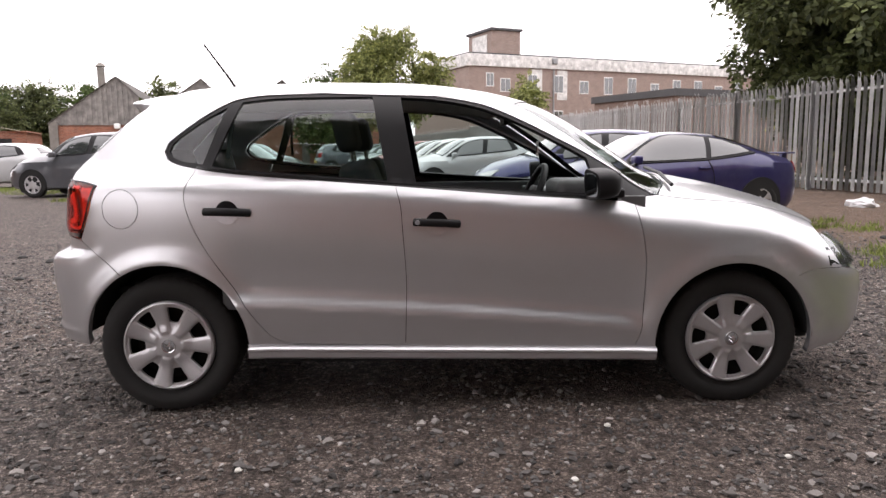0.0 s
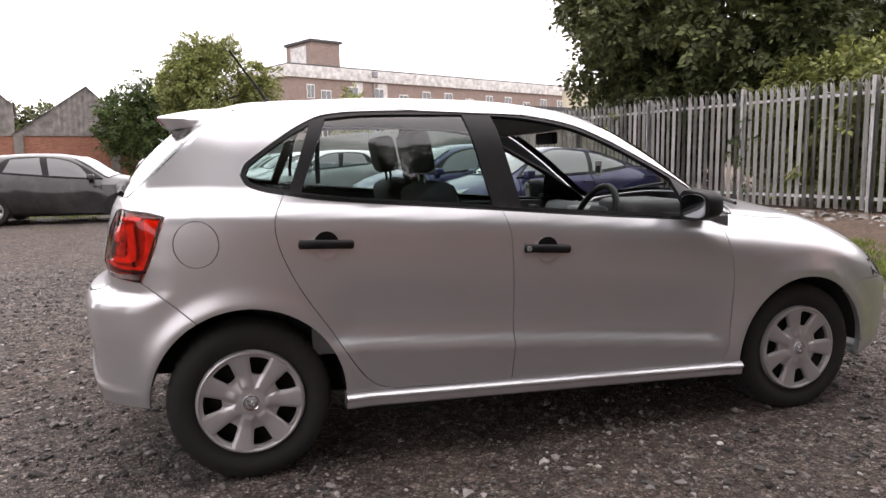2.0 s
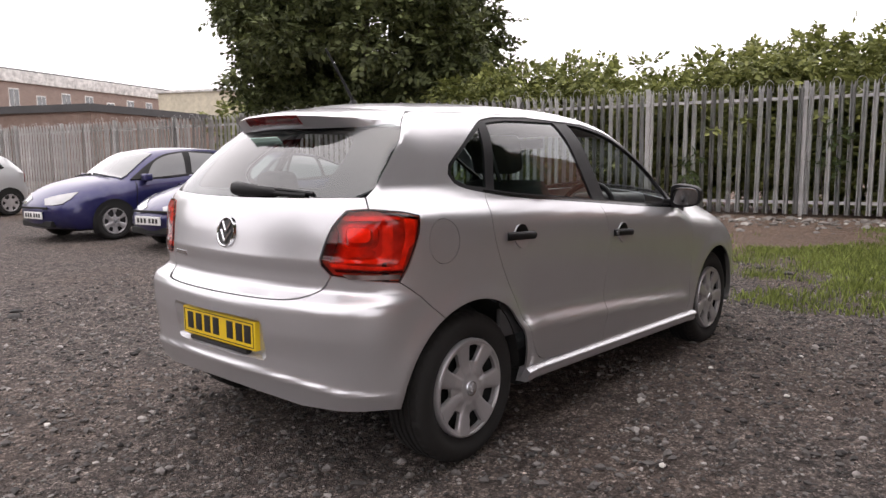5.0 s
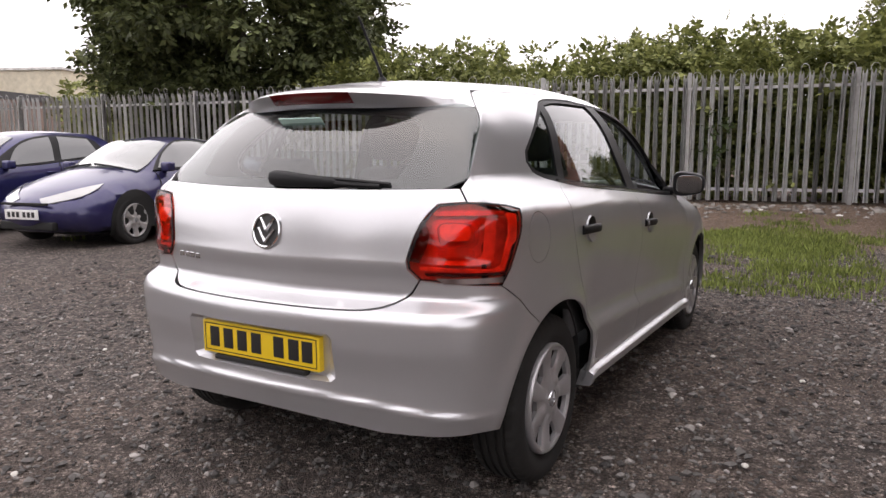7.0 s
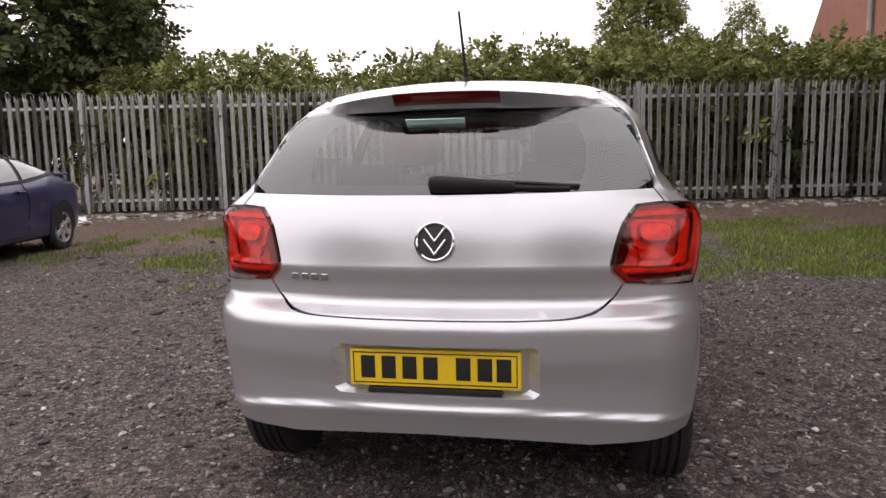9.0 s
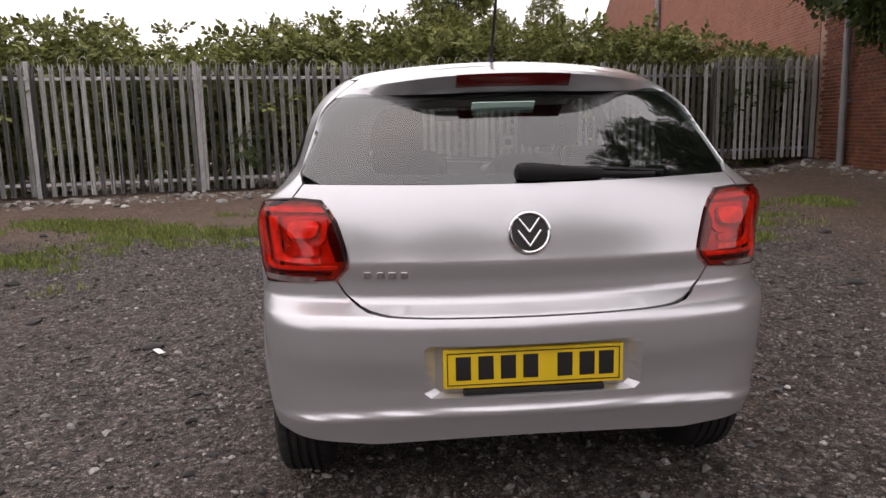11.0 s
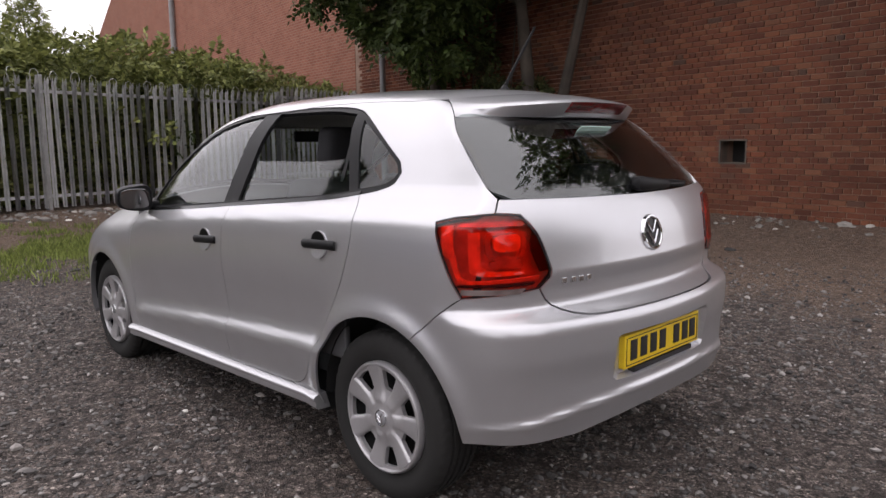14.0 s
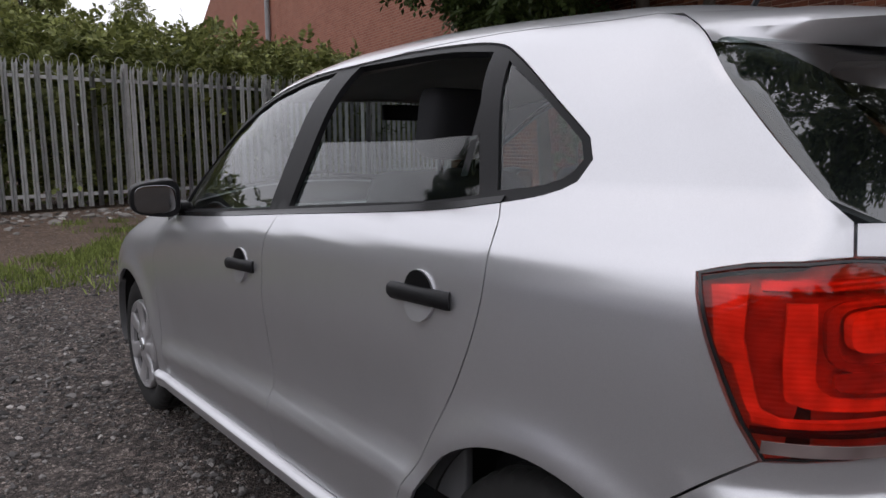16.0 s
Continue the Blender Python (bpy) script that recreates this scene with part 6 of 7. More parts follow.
        spots.append(((p.x, p.y, ground_z(p.x, p.y) + r * 0.2), R @ np.diag([r * 1.5, r, r * 0.6])))
    scatter("rubble", spots, v, f, kb, "pale rubble and broken stones along fence and wall", "rubble")
    for i, (lx, w) in enumerate(((3.1, 1.5), (1.75, 0.85))):
        kbm = box_bm(-w / 2, w / 2, -0.12, 0.12, -0.1, 0.045, bevel=0.015)
        o = part("kerb_stone", kbm, CONCRETE)
        p = WALL_M @ Vector((lx, 1.05 - 0.35 * i, 0))
        o.matrix_basis = Matrix.Translation((p.x, p.y, ground_z(p.x, p.y))) @ Matrix.Rotation(WALL_ANG - 0.25, 4, "Z")
        tagged(o, "worn concrete kerb stone lying near the brick wall", "kerb", "kerb stones by the wall")


build_wall()

# ---------- trees and hedges ----------
def leaf_cloud(clumps, count, size, rng, spread=1.0, droop=0.35):
    """Leaves in feathered sprays of nine round clump centres (x, y, z, r), hanging outwards."""
    c = np.array(clumps)
    w = c[:, 3] ** 2
    n, k = max(1, count // 9), 9
    unit = lambda v: v / (np.linalg.norm(v, axis=-1, keepdims=True) + 1e-9)
    idx = rng.choice(len(c), n, p=w / w.sum())
    d = unit(rng.normal(0, 1, (n, 3)))
    p = c[idx, :3] + d * (c[idx, 3] * rng.uniform(0.25, 1.05, n) ** 0.6 * spread)[:, None] * np.array([1, 1, 0.8])
    axis = unit(d * 0.9 + rng.normal(0, 0.55, (n, 3)) + np.array([0, 0, 0.25 - droop]))
    lat = unit(np.cross(axis, rng.normal(0, 0.5, (n, 3)) + np.array([0, 0, 1.0])))
    s = (size * rng.uniform(0.65, 1.35, n))[:, None]
    V = np.empty((n, k, 4, 3))
    for j in range(k):
        t = 0.15 + 0.85 * (j // 2) / (k // 2)
        sgn = 0.0 if j == k - 1 else (1.0 if j % 2 else -1.0)
        base = p + axis * s * 3.6 * t + np.array([0, 0, -1.0]) * s * droop * 2.2 * t * t
        a = unit(axis * (0.55 if sgn else 1.0) + lat * sgn + rng.normal(0, 0.25, (n, 3)) + np.array([0, 0, -droop * 0.6]))
        b = unit(np.cross(a, np.cross(axis, lat) + rng.normal(0, 0.35, (n, 3))))
        up = np.cross(a, b)
        ln = s * (1.85 - 0.5 * abs(t - 0.5))
        V[:, j, 0] = base
        V[:, j, 1] = base + a * ln * 0.45 + b * s * 0.48 + up * s * 0.10
        V[:, j, 2] = base + a * ln
        V[:, j, 3] = base + a * ln * 0.45 - b * s * 0.48 + up * s * 0.10
    i = np.arange(n * k)[:, None] * 4
    F = np.concatenate([i + np.array([[0, 1, 2]]), i + np.array([[0, 2, 3]])])
    return V.reshape(-1, 3), F


def tree(name, x, y, height, crown_r, crown_z, material, seed, leaves=14000, size=0.16, label="", trunk=0.22, lean=(0, 0), squash=1.0, group="", clump=0.30, clusters=60, fork=False):
    rng = np.random.RandomState(seed)
    z0 = ground_z(x, y) if math.hypot(x, y) < 40 else 0.0
    t = empty(name, Matrix.Translation((x, y, z0)), label, "tree", group)
    top = Vector((lean[0], lean[1], height * 0.8))
    pts = [Vector((0, 0, -0.1)), Vector((lean[0] * .15, lean[1] * .15, height * .2)), Vector((lean[0] * .5, lean[1] * .5, height * .5)), top]
    part("trunk", tube(pts, trunk, 10, taper=trunk * 0.25), BARK, t)
    clumps = []
    ch = (height - crown_z) / 2
    while len(clumps) < clusters:
        q = rng.normal(0, 1, 3)
        q /= np.linalg.norm(q)
        rr = rng.uniform(0.35, 1.0) ** 0.5
        px = lean[0] * 0.7 + q[0] * crown_r * rr * (1 - 0.25 * max(q[2], 0))
        py = lean[1] * 0.7 + q[1] * crown_r * rr * squash * (1 - 0.25 * max(q[2], 0))
        pz = crown_z + ch + q[2] * ch * rr * 0.92
        clumps.append((px, py, pz, crown_r * rng.uniform(clump * 0.6, clump * 1.25)))
    for i in range(7):
        c = clumps[i * (clusters // 7)]
        s = rng.uniform(0.25, 0.6)
        a = pts[1].lerp(top, s)
        e = Vector(c[:3])
        part("limb", tube([a, a.lerp(e, 0.5) + Vector((0, 0, 0.15)), e], trunk * 0.38, 7, taper=trunk * 0.08), BARK, t)
    if fork:
        # a second stem leaving the foot
        part("fork", tube([pts[0], Vector((-lean[0] * .5 - 0.45, 0.1, height * .22)), Vector((-lean[0] - 0.95, 0.25, height * .48)), Vector((-lean[0] - 1.1, 0.4, height * .7))], trunk * 0.75, 9, taper=trunk * 0.25), BARK, t)
    V, F = leaf_cloud(clumps, leaves, size, rng)
    mesh_part("crown", V, F, material, t)
    return t


tree("broadleaf_tree", 11.4, 13.4, 10.2, 3.8, 0.2, LEAF_DARK, 4, leaves=150000, size=0.105, label="large dark green broadleaf tree behind the fence", trunk=0.2, clump=0.27, clusters=130)
tree("broadleaf_tree", -2.1, 39, 8.3, 2.9, 2.0, LEAF_LIGHT, 8, leaves=40000, size=0.10, label="mid-green tree beyond the parked cars", trunk=0.2, clump=0.26, clusters=80)
tree("poplar_tree", 45, -4.9, 13.2, 3.2, 2.0, LEAF_LIGHT, 9, leaves=50000, size=0.12, label="tall feathery tree far behind the hedge", trunk=0.2, clump=0.26, clusters=110)
tree("birch_tree", 45, -10.6, 11.6, 1.7, 3.0, LEAF_LIGHT, 10, leaves=9000, size=0.08, label="thin sparse tree far behind the hedge", trunk=0.14, clump=0.24, clusters=70)
# the yard trees and shrub against the brick wall
tree("yard_tree", 7.9, wall_y(7.9) + 0.5, 8.6, 2.7, 2.75, LEAF_MID, 12, leaves=70000, size=0.08, label="leafy tree leaning out from the brick wall", trunk=0.15, lean=(0.3, 1.1), clump=0.27, clusters=70)
tree("yard_tree", 5.2, wall_y(5.2) + 0.45, 9.6, 4.3, 4.0, LEAF_DARK, 13, leaves=100000, size=0.095, label="dark forked tree growing against the brick wall", trunk=0.17, lean=(0.5, 0.7), clump=0.28, clusters=80, fork=True)
tree("shrub", 5.4, wall_y(5.4) + 0.5, 2.3, 0.75, 0.0, LEAF_DARK, 14, leaves=9000, size=0.06, label="dark evergreen shrub against the brick wall", trunk=0.05, clusters=40)


def build_wall_ivy():
    rng = np.random.RandomState(41)
    m = WALL_M @ Matrix.Translation((5.6, 0.25, 0))
    ivy = empty("wall_ivy", m, "dark ivy climbing the brick wall under the trees", "plant")
    clumps = []
    for _ in range(60):
        x, z = rng.uniform(-0.9, 1.5), rng.uniform(0.4, 3.4)
        if abs(x - 0.3) > 1.2 - 0.3 * z:
            continue
        clumps.append((x, rng.uniform(-0.05, 0.12), z, rng.uniform(0.2, 0.38)))
    V, F = leaf_cloud(clumps, 9000, 0.045, rng)
    V[:, 1] = V[:, 1] * 0.55 + 0.05
    mesh_part("leaves", V, F, LEAF_DARK, ivy)
    for x in (-0.4, 0.2, 0.8):
        part("stem", tube([(x, 0, -0.1), (x + 0.15, -0.05, 1.6), (x - 0.1, -0.08, 4.2)], 0.035, 6, taper=0.012), BARK, ivy)


build_wall_ivy()


def build_hedge():
    rng = np.random.RandomState(31)
    hedge = empty("hedge", None, "overgrown green hedge standing behind the fence", "hedge")
    clumps = []
    y = -13.5
    while y < 9.5:
        h = 2.60 + 0.38 * min(1, max(0, (3.0 - y) / 3.5)) + 0.22 * wobble(0, y, 0.35, 4.0) + 0.18 * wobble(0, y, 1.1, 6.0)
        if y < -4.5:
            h -= 0.12 * (-4.5 - y)
        for z in np.arange(0.5, h, 0.42):
            for dx in (1.0, 1.8, 2.6):
                clumps.append((fence_x(y) + dx + rng.normal(0, 0.25), y + rng.normal(0, 0.2), z + rng.normal(0, 0.10) + 0.22 * dx, rng.uniform(0.32, 0.5)))
        if rng.uniform() < 0.6:
            # young shoots over the top
            clumps.append((fence_x(y) + rng.uniform(1.0, 2.6), y, h + rng.uniform(0.35, 0.7), rng.uniform(0.10, 0.22)))
        y += 0.42
    V, F = leaf_cloud(clumps, 230000, 0.078, rng)
    mesh_part("foliage", V, F, LEAF_LIGHT, hedge)
    y = -13
    while y < 9.5:
        part("stem", tube([(fence_x(y) + 1.8, y, -0.1), (fence_x(y) + 1.7, y + 0.2, 1.2), (fence_x(y) + 2.0, y + 0.3, 2.4)], 0.04, 6, taper=0.015), BARK, hedge)
        y += 1.6
    # climbers on the pales
    rng = np.random.RandomState(33)
    for y, z0, r in ((-4.3, 1.3, 0.45), (0.7, 1.2, 0.30), (-7.6, 1.5, 0.5), (3.0, 0.9, 0.3), (9.2, 1.1, 0.5), (-8.6, 1.9, 0.4)):
        x = fence_x(y) - 0.02
        ivy = empty("climbing_plant", Matrix.Translation((x, y, ground_z(x, y))), "climbing weed tangled through the fence pales", "plant", "climbers on the fence")
        part("stem", tube([(0.03, 0, 0), (0.0, 0.08, z0 * 0.6), (0.02, -0.05, z0 + r)], 0.008, 5), BARK, ivy)
        V, F = leaf_cloud([(0, rng.normal(0, r * .4), z0 + rng.normal(0, r), r * .5) for _ in range(7)], 260, 0.05, rng)
        V[:, 0] *= 0.35
        mesh_part("leaves", V, F, LEAF_MID, ivy)


build_hedge()


# ---------- parked cars ----------
def loop_segs(*segs):
    out = []
    for s in segs:
        for p in spline(s, 0.08):
            if not out or np.hypot(*(p - out[-1])) > 0.004:
                out.append(p)
    if np.hypot(*(out[0] - out[-1])) < 0.004:
        out.pop()
    return np.array(out)


def parked_car(name, body, windows, m, colour, label, length_scale=1.0, wheel_r=0.30, cover=None, tail=True, spoiler=False, group="parked cars", fine=False):
    """A car at a distance: shell, windows, wheels with dark arches, lamps, plates, mirrors."""
    car = empty(name, m, label, "car", group)
    P = paint(name + "_paint", colour, 0.35, 0.3)
    # shell: rays from a line along the middle, stations from tail to nose
    ns, nr = (64, 44) if fine else (44, 28)
    ends = (body.rear(np.array([0.6]))[0] + 0.35, body.front(np.array([0.5]))[0] - 0.35)
    xs = np.linspace(ends[0], ends[1], ns)
    verts, rings = [], []
    zc = 0.62

    stations = [((ends[0], 0, zc), -t) for t in np.linspace(1.45, 0.12, 10)] + [((x, 0, zc), 0.0) for x in xs] + [((ends[1], 0, zc), t) for t in np.linspace(0.12, 1.45, 10)]
    a = np.linspace(0, 2 * math.pi, nr, endpoint=False)
    O = np.concatenate([np.tile(o, (nr, 1)) for o, t in stations])
    Dv = np.concatenate([np.stack([np.full(nr, math.sin(t)), np.cos(a) * math.cos(t), np.sin(a) * math.cos(t)], 1) for o, t in stations])
    V = body.cast(O, Dv, 1.6)
    allr = stations
    V[:, 2] = np.maximum(V[:, 2], 0.2)
    F = [(i * nr + k, i * nr + (k + 1) % nr, (i + 1) * nr + (k + 1) % nr, (i + 1) * nr + k) for i in range(len(allr) - 1) for k in range(nr)]
    F += [tuple(range(nr))[::-1], tuple(range((len(allr) - 1) * nr, len(allr) * nr))]
    bm = bmesh.new()
    bv = [bm.verts.new(v) for v in V]
    for f in F:
        bm.faces.new([bv[i] for i in f])
    bmesh.ops.recalc_face_normals(bm, faces=bm.faces)
    part("body", bm, P, car)
    for side in (-1, 1):
        for w in windows["side"]:
            body.panel("side_window", body.flank, body.to_flank(body.flank(loop_segs(*w), -1)), DARK_GLASS, car, side, gap=0, offset=0.030, thick=0.03, step=0.08)
        body.panel("window_trim", body.flank, loop_segs(*windows["trim"]), BLACK_TRIM, car, side, gap=0, offset=0.020, thick=0.03, step=0.08)
        for i, (wx, wz) in enumerate(body.wheels):
            arch = [(wx + (wheel_r + 0.055) * math.cos(a), wz + (wheel_r + 0.055) * math.sin(a)) for a in np.linspace(-0.5, math.pi + 0.5, 20)]
            body.panel("wheel_arch", body.flank, body.side_xz(arch, 0.1), DARK_INNER, car, side, gap=0, offset=0.010, thick=0.012, step=0.12)
            y = abs(body.flank(np.array([(wx, 0.5)]), -1)[0][1])
            wm = Matrix.Translation((wx, side * (y - 0.085), wheel_r)) @ (Matrix.Identity(4) if side < 0 else Matrix.Rotation(math.pi, 4, "Z"))
            wheel("wheel", car, wm, cover or WHEEL_SILVER, tyre_r=wheel_r, rim_r=wheel_r * 0.68, slots=6, detail=fine)
        body.panel("head_lamp", body.flank, loop_segs(*windows["head"]), HEADLAMP, car, side, gap=0, offset=0.010, thick=0.012, step=0.1)
        body.panel("tail_lamp", body.flank, loop_segs(*windows["tail"]), LENS_RED, car, side, gap=0, offset=0.010, thick=0.012, step=0.1)
        mx, mz = windows["mirror"]
        my = abs(body.flank(np.array([(mx, mz)]), -1)[0][1])
        part("door_mirror", box_bm(mx - 0.06, mx + 0.07, side * (my + 0.10) - 0.075, side * (my + 0.10) + 0.075, mz - 0.02, mz + 0.10, bevel=0.03), P, car)
    for nm, key, mat in (("windscreen", "screen", PALE_SCREEN), ("rear_window", "back", DARK_GLASS)):
        body.panel(nm, body.above, loop_segs(*windows[key]), mat, car, gap=0, offset=0.018, thick=0.03, step=0.10)
    fx = body.front(np.array([0.42]))[0]
    rx = body.rear(np.array([0.55]))[0]
    pl = part("front_plate", box_bm(fx - 0.004, fx + 0.012, -0.26, 0.26, 0.36, 0.47, bevel=0.004), PLATE_WHITE, car)
    for y in (-0.19, -0.12, -0.05, 0.05, 0.12, 0.19):
        part("bar", box_bm(fx + 0.010, fx + 0.015, y - 0.022, y + 0.022, 0.385, 0.445), INK, pl)
    part("rear_plate", box_bm(rx - 0.012, rx + 0.004, -0.26, 0.26, 0.52, 0.63, bevel=0.004), PLATE_YELLOW, car)
    for line in windows.get("gaps", ()) if fine else ():
        for side in (-1, 1):
            e = np.array(spline(line, 0.06))
            n = np.gradient(e, axis=0)
            n = np.stack([-n[:, 1], n[:, 0]], 1) / np.linalg.norm(n, axis=1)[:, None] * 0.0035
            body.panel("door_gap", body.flank, np.concatenate([e - n, (e + n)[::-1]]), DARK_INNER, car, side, gap=0, offset=0.008, thick=0.008, step=0.2)
    if fine:
        hx, hz = windows["handle"]
        for side in (-1, 1):
            hy = abs(body.flank(np.array([(hx, hz)]), -1)[0][1])
            part("door_handle", box_bm(hx - 0.09, hx + 0.09, side * (hy + 0.010) - 0.014, side * (hy + 0.010) + 0.014, hz - 0.016, hz + 0.016, bevel=0.01), P, car)
        gz = body.front(np.array([0.53]))[0]
        part("grille_slot", box_bm(gz - 0.03, gz + 0.006, -0.36, 0.36, 0.515, 0.545, bevel=0.006), DARK_INNER, car)
        for y0, y1 in ((-0.55, -0.05), (-0.02, 0.48)):
            w1 = body.above(np.array([(1.04, y0), (1.08, (y0 + y1) / 2), (1.06, y1)]))
            part("wiper", tube([q + np.array([0, 0, 0.028]) for q in w1], 0.009, 6), BLACK_TRIM, car)
    gx = body.front(np.array([0.30]))[0]
    part("air_intake", box_bm(gx - 0.10, gx - 0.012, -0.42, 0.42, 0.235, 0.33, bevel=0.02), DARK_INNER, car)
    part("underside", box_bm(ends[0], ends[1], -0.55, 0.55, 0.16, 0.30), DARK_INNER, car)
    if spoiler:
        sb = bmesh.new()
        zx = body.top(np.array([spoiler]))[0]
        add_box(sb, spoiler - 0.16, spoiler + 0.02, -0.62, 0.62, zx + 0.005, zx + 0.03, bevel=0.01)
        for y in (-0.5, 0.5):
            add_box(sb, spoiler - 0.08, spoiler, y - 0.03, y + 0.03, zx - 0.08, zx + 0.01)
        part("boot_spoiler", sb, P, car)
    return car


def dark_glass(name, col, rough=0.05):
    m = Mat(name).set(Roughness=rough, Specular_IOR_Level=0.9, Coat_Weight=1.0, Coat_Roughness=0.02)
    n = m.noise(1.5, 3.0)
    m.color(m.ramp(n, (0.3, col), (0.7, tuple(c * 1.8 for c in col))))
    return m.m


DARK_GLASS = dark_glass("parked_car_glass", (0.020, 0.023, 0.024))
PALE_SCREEN = dark_glass("parked_car_screen", (0.10, 0.11, 0.11), 0.04)
HEADLAMP = dark_glass("head_lamp_clear", (0.22, 0.225, 0.23), 0.08)

# a low coupe
coupe_body = Body(curve((-2.3, 0.90), (-2.05, 0.955), (-1.75, 0.985), (-1.2, 1.14), (-0.7, 1.265), (-0.2, 1.300), (0.2, 1.265), (0.6, 1.10), (0.95, 0.935), (1.1, 0.90), (1.5, 0.83), (1.9, 0.70), (2.2, 0.58)),
                  curve((0.15, -1.95), (0.3, -2.07), (0.55, -2.11), (0.75, -2.08), (0.93, -2.0), (1.1, -1.7)),
                  curve((0.12, 1.9), (0.25, 2.12), (0.4, 2.18), (0.52, 2.15), (0.66, 1.98), (0.9, 1.3)),
                  curve((-2.1, 0.90), (-1.2, 0.87), (0.8, 0.77), (1.5, 0.73), (2.2, 0.60)), 0.868, ((-1.30, 0.31), (1.30, 0.31)), tumble=0.62, haunch=0.0, bow=(0.20, 0.50), k=(0.22, 0.18, 0.10))
coupe_win = {
    "side": [([(0.72, 0.885), (0.0, 0.905), (-0.42, 0.925)], [(-0.42, 0.925), (-0.50, 1.20)], [(-0.50, 1.20), (-0.1, 1.235), (0.2, 1.195), (0.5, 1.05), (0.72, 0.885)]),
             ([(-0.50, 0.93), (-1.15, 1.00)], [(-1.15, 1.00), (-0.9, 1.13), (-0.58, 1.19)], [(-0.58, 1.19), (-0.50, 0.93)])],
    "trim": ([(0.80, 0.865), (0.0, 0.885), (-0.6, 0.91), (-1.25, 0.99)], [(-1.25, 0.99), (-0.9, 1.15), (-0.5, 1.225), (-0.1, 1.25), (0.2, 1.215), (0.52, 1.06), (0.80, 0.865)]),
    "screen": ([(0.98, -0.62), (0.7, -0.60), (0.28, -0.50)], [(0.28, -0.50), (0.36, 0.0), (0.28, 0.50)], [(0.28, 0.50), (0.7, 0.60), (0.98, 0.62)], [(0.98, 0.62), (1.12, 0.0), (0.98, -0.62)]),
    "back": ([(-0.75, -0.48), (-1.65, -0.52)], [(-1.65, -0.52), (-1.72, 0.0), (-1.65, 0.52)], [(-1.65, 0.52), (-0.75, 0.48)], [(-0.75, 0.48), (-0.72, 0.0), (-0.75, -0.48)]),
    "head": ([(1.50, 0.735), (1.75, 0.68), (2.05, 0.58)], [(2.05, 0.58), (2.0, 0.52)], [(2.0, 0.52), (1.72, 0.60), (1.50, 0.735)]),
    "tail": ([(-1.62, 0.86), (-1.85, 0.87)], [(-1.85, 0.87), (-1.85, 0.68)], [(-1.85, 0.68), (-1.68, 0.70)], [(-1.68, 0.70), (-1.62, 0.86)]),
    "mirror": (0.66, 0.88),
    "handle": (-0.38, 0.80),
    "gaps": ([(0.78, 0.86), (0.82, 0.60), (0.74, 0.27)], [(-0.46, 0.905), (-0.54, 0.62), (-0.46, 0.27)], [(-0.46, 0.27), (0.74, 0.27)]),
}
hatch_win = {
    "side": [([(0.62, 0.945), (0.25, 0.970), (-0.138, 1.002)], [(-0.138, 1.002), (-0.205, 1.355)], [(-0.205, 1.355), (0.14, 1.30), (0.40, 1.185), (0.62, 0.945)]),
             ([(-0.26, 1.012), (-1.00, 1.082)], [(-1.00, 1.082), (-0.88, 1.33)], [(-0.88, 1.33), (-0.345, 1.36)], [(-0.345, 1.36), (-0.26, 1.012)])],
    "trim": ([(0.86, 0.925), (0.25, 0.945), (-0.23, 0.986), (-1.0, 1.055), (-1.2, 1.10)], [(-1.2, 1.10), (-0.95, 1.345), (-0.3, 1.385), (0.16, 1.325), (0.5, 1.165), (0.86, 0.925)]),
    "screen": ([(0.96, -0.63), (0.6, -0.58), (0.30, -0.52)], [(0.30, -0.52), (0.40, 0.0), (0.30, 0.52)], [(0.30, 0.52), (0.6, 0.58), (0.96, 0.63)], [(0.96, 0.63), (1.10, 0.0), (0.96, -0.63)]),
    "back": ([(-1.46, -0.46), (-1.62, -0.52)], [(-1.62, -0.52), (-1.70, 0.0), (-1.62, 0.52)], [(-1.62, 0.52), (-1.46, 0.46)], [(-1.46, 0.46), (-1.50, 0.0), (-1.46, -0.46)]),
    "head": ([(1.60, 0.76), (1.82, 0.72), (2.02, 0.66)], [(2.02, 0.66), (1.96, 0.57)], [(1.96, 0.57), (1.75, 0.59), (1.60, 0.76)]),
    "tail": ([(-1.50, 1.0), (-1.80, 1.0)], [(-1.80, 1.0), (-1.78, 0.80)], [(-1.78, 0.80), (-1.58, 0.77)], [(-1.58, 0.77), (-1.50, 1.0)]),
    "mirror": (0.66, 0.93),
    "handle": (-0.05, 0.84),
    "gaps": ([(0.80, 0.90), (0.84, 0.60), (0.79, 0.28)], [(-0.23, 0.98), (-0.20, 0.60), (-0.20, 0.28)], [(-1.08, 1.06), (-1.10, 0.87), (-0.93, 0.55), (-0.78, 0.33)], [(-0.70, 0.29), (0.79, 0.27)]),
}


def at(x, y, deg, s=1.0, sz=1.0):
    return Matrix.Translation((x, y, ground_z(x, y) if math.hypot(x, y) < 40 else 0)) @ Matrix.Rotation(radians(deg), 4, "Z") @ Matrix.Diagonal((s, s, s * sz, 1))


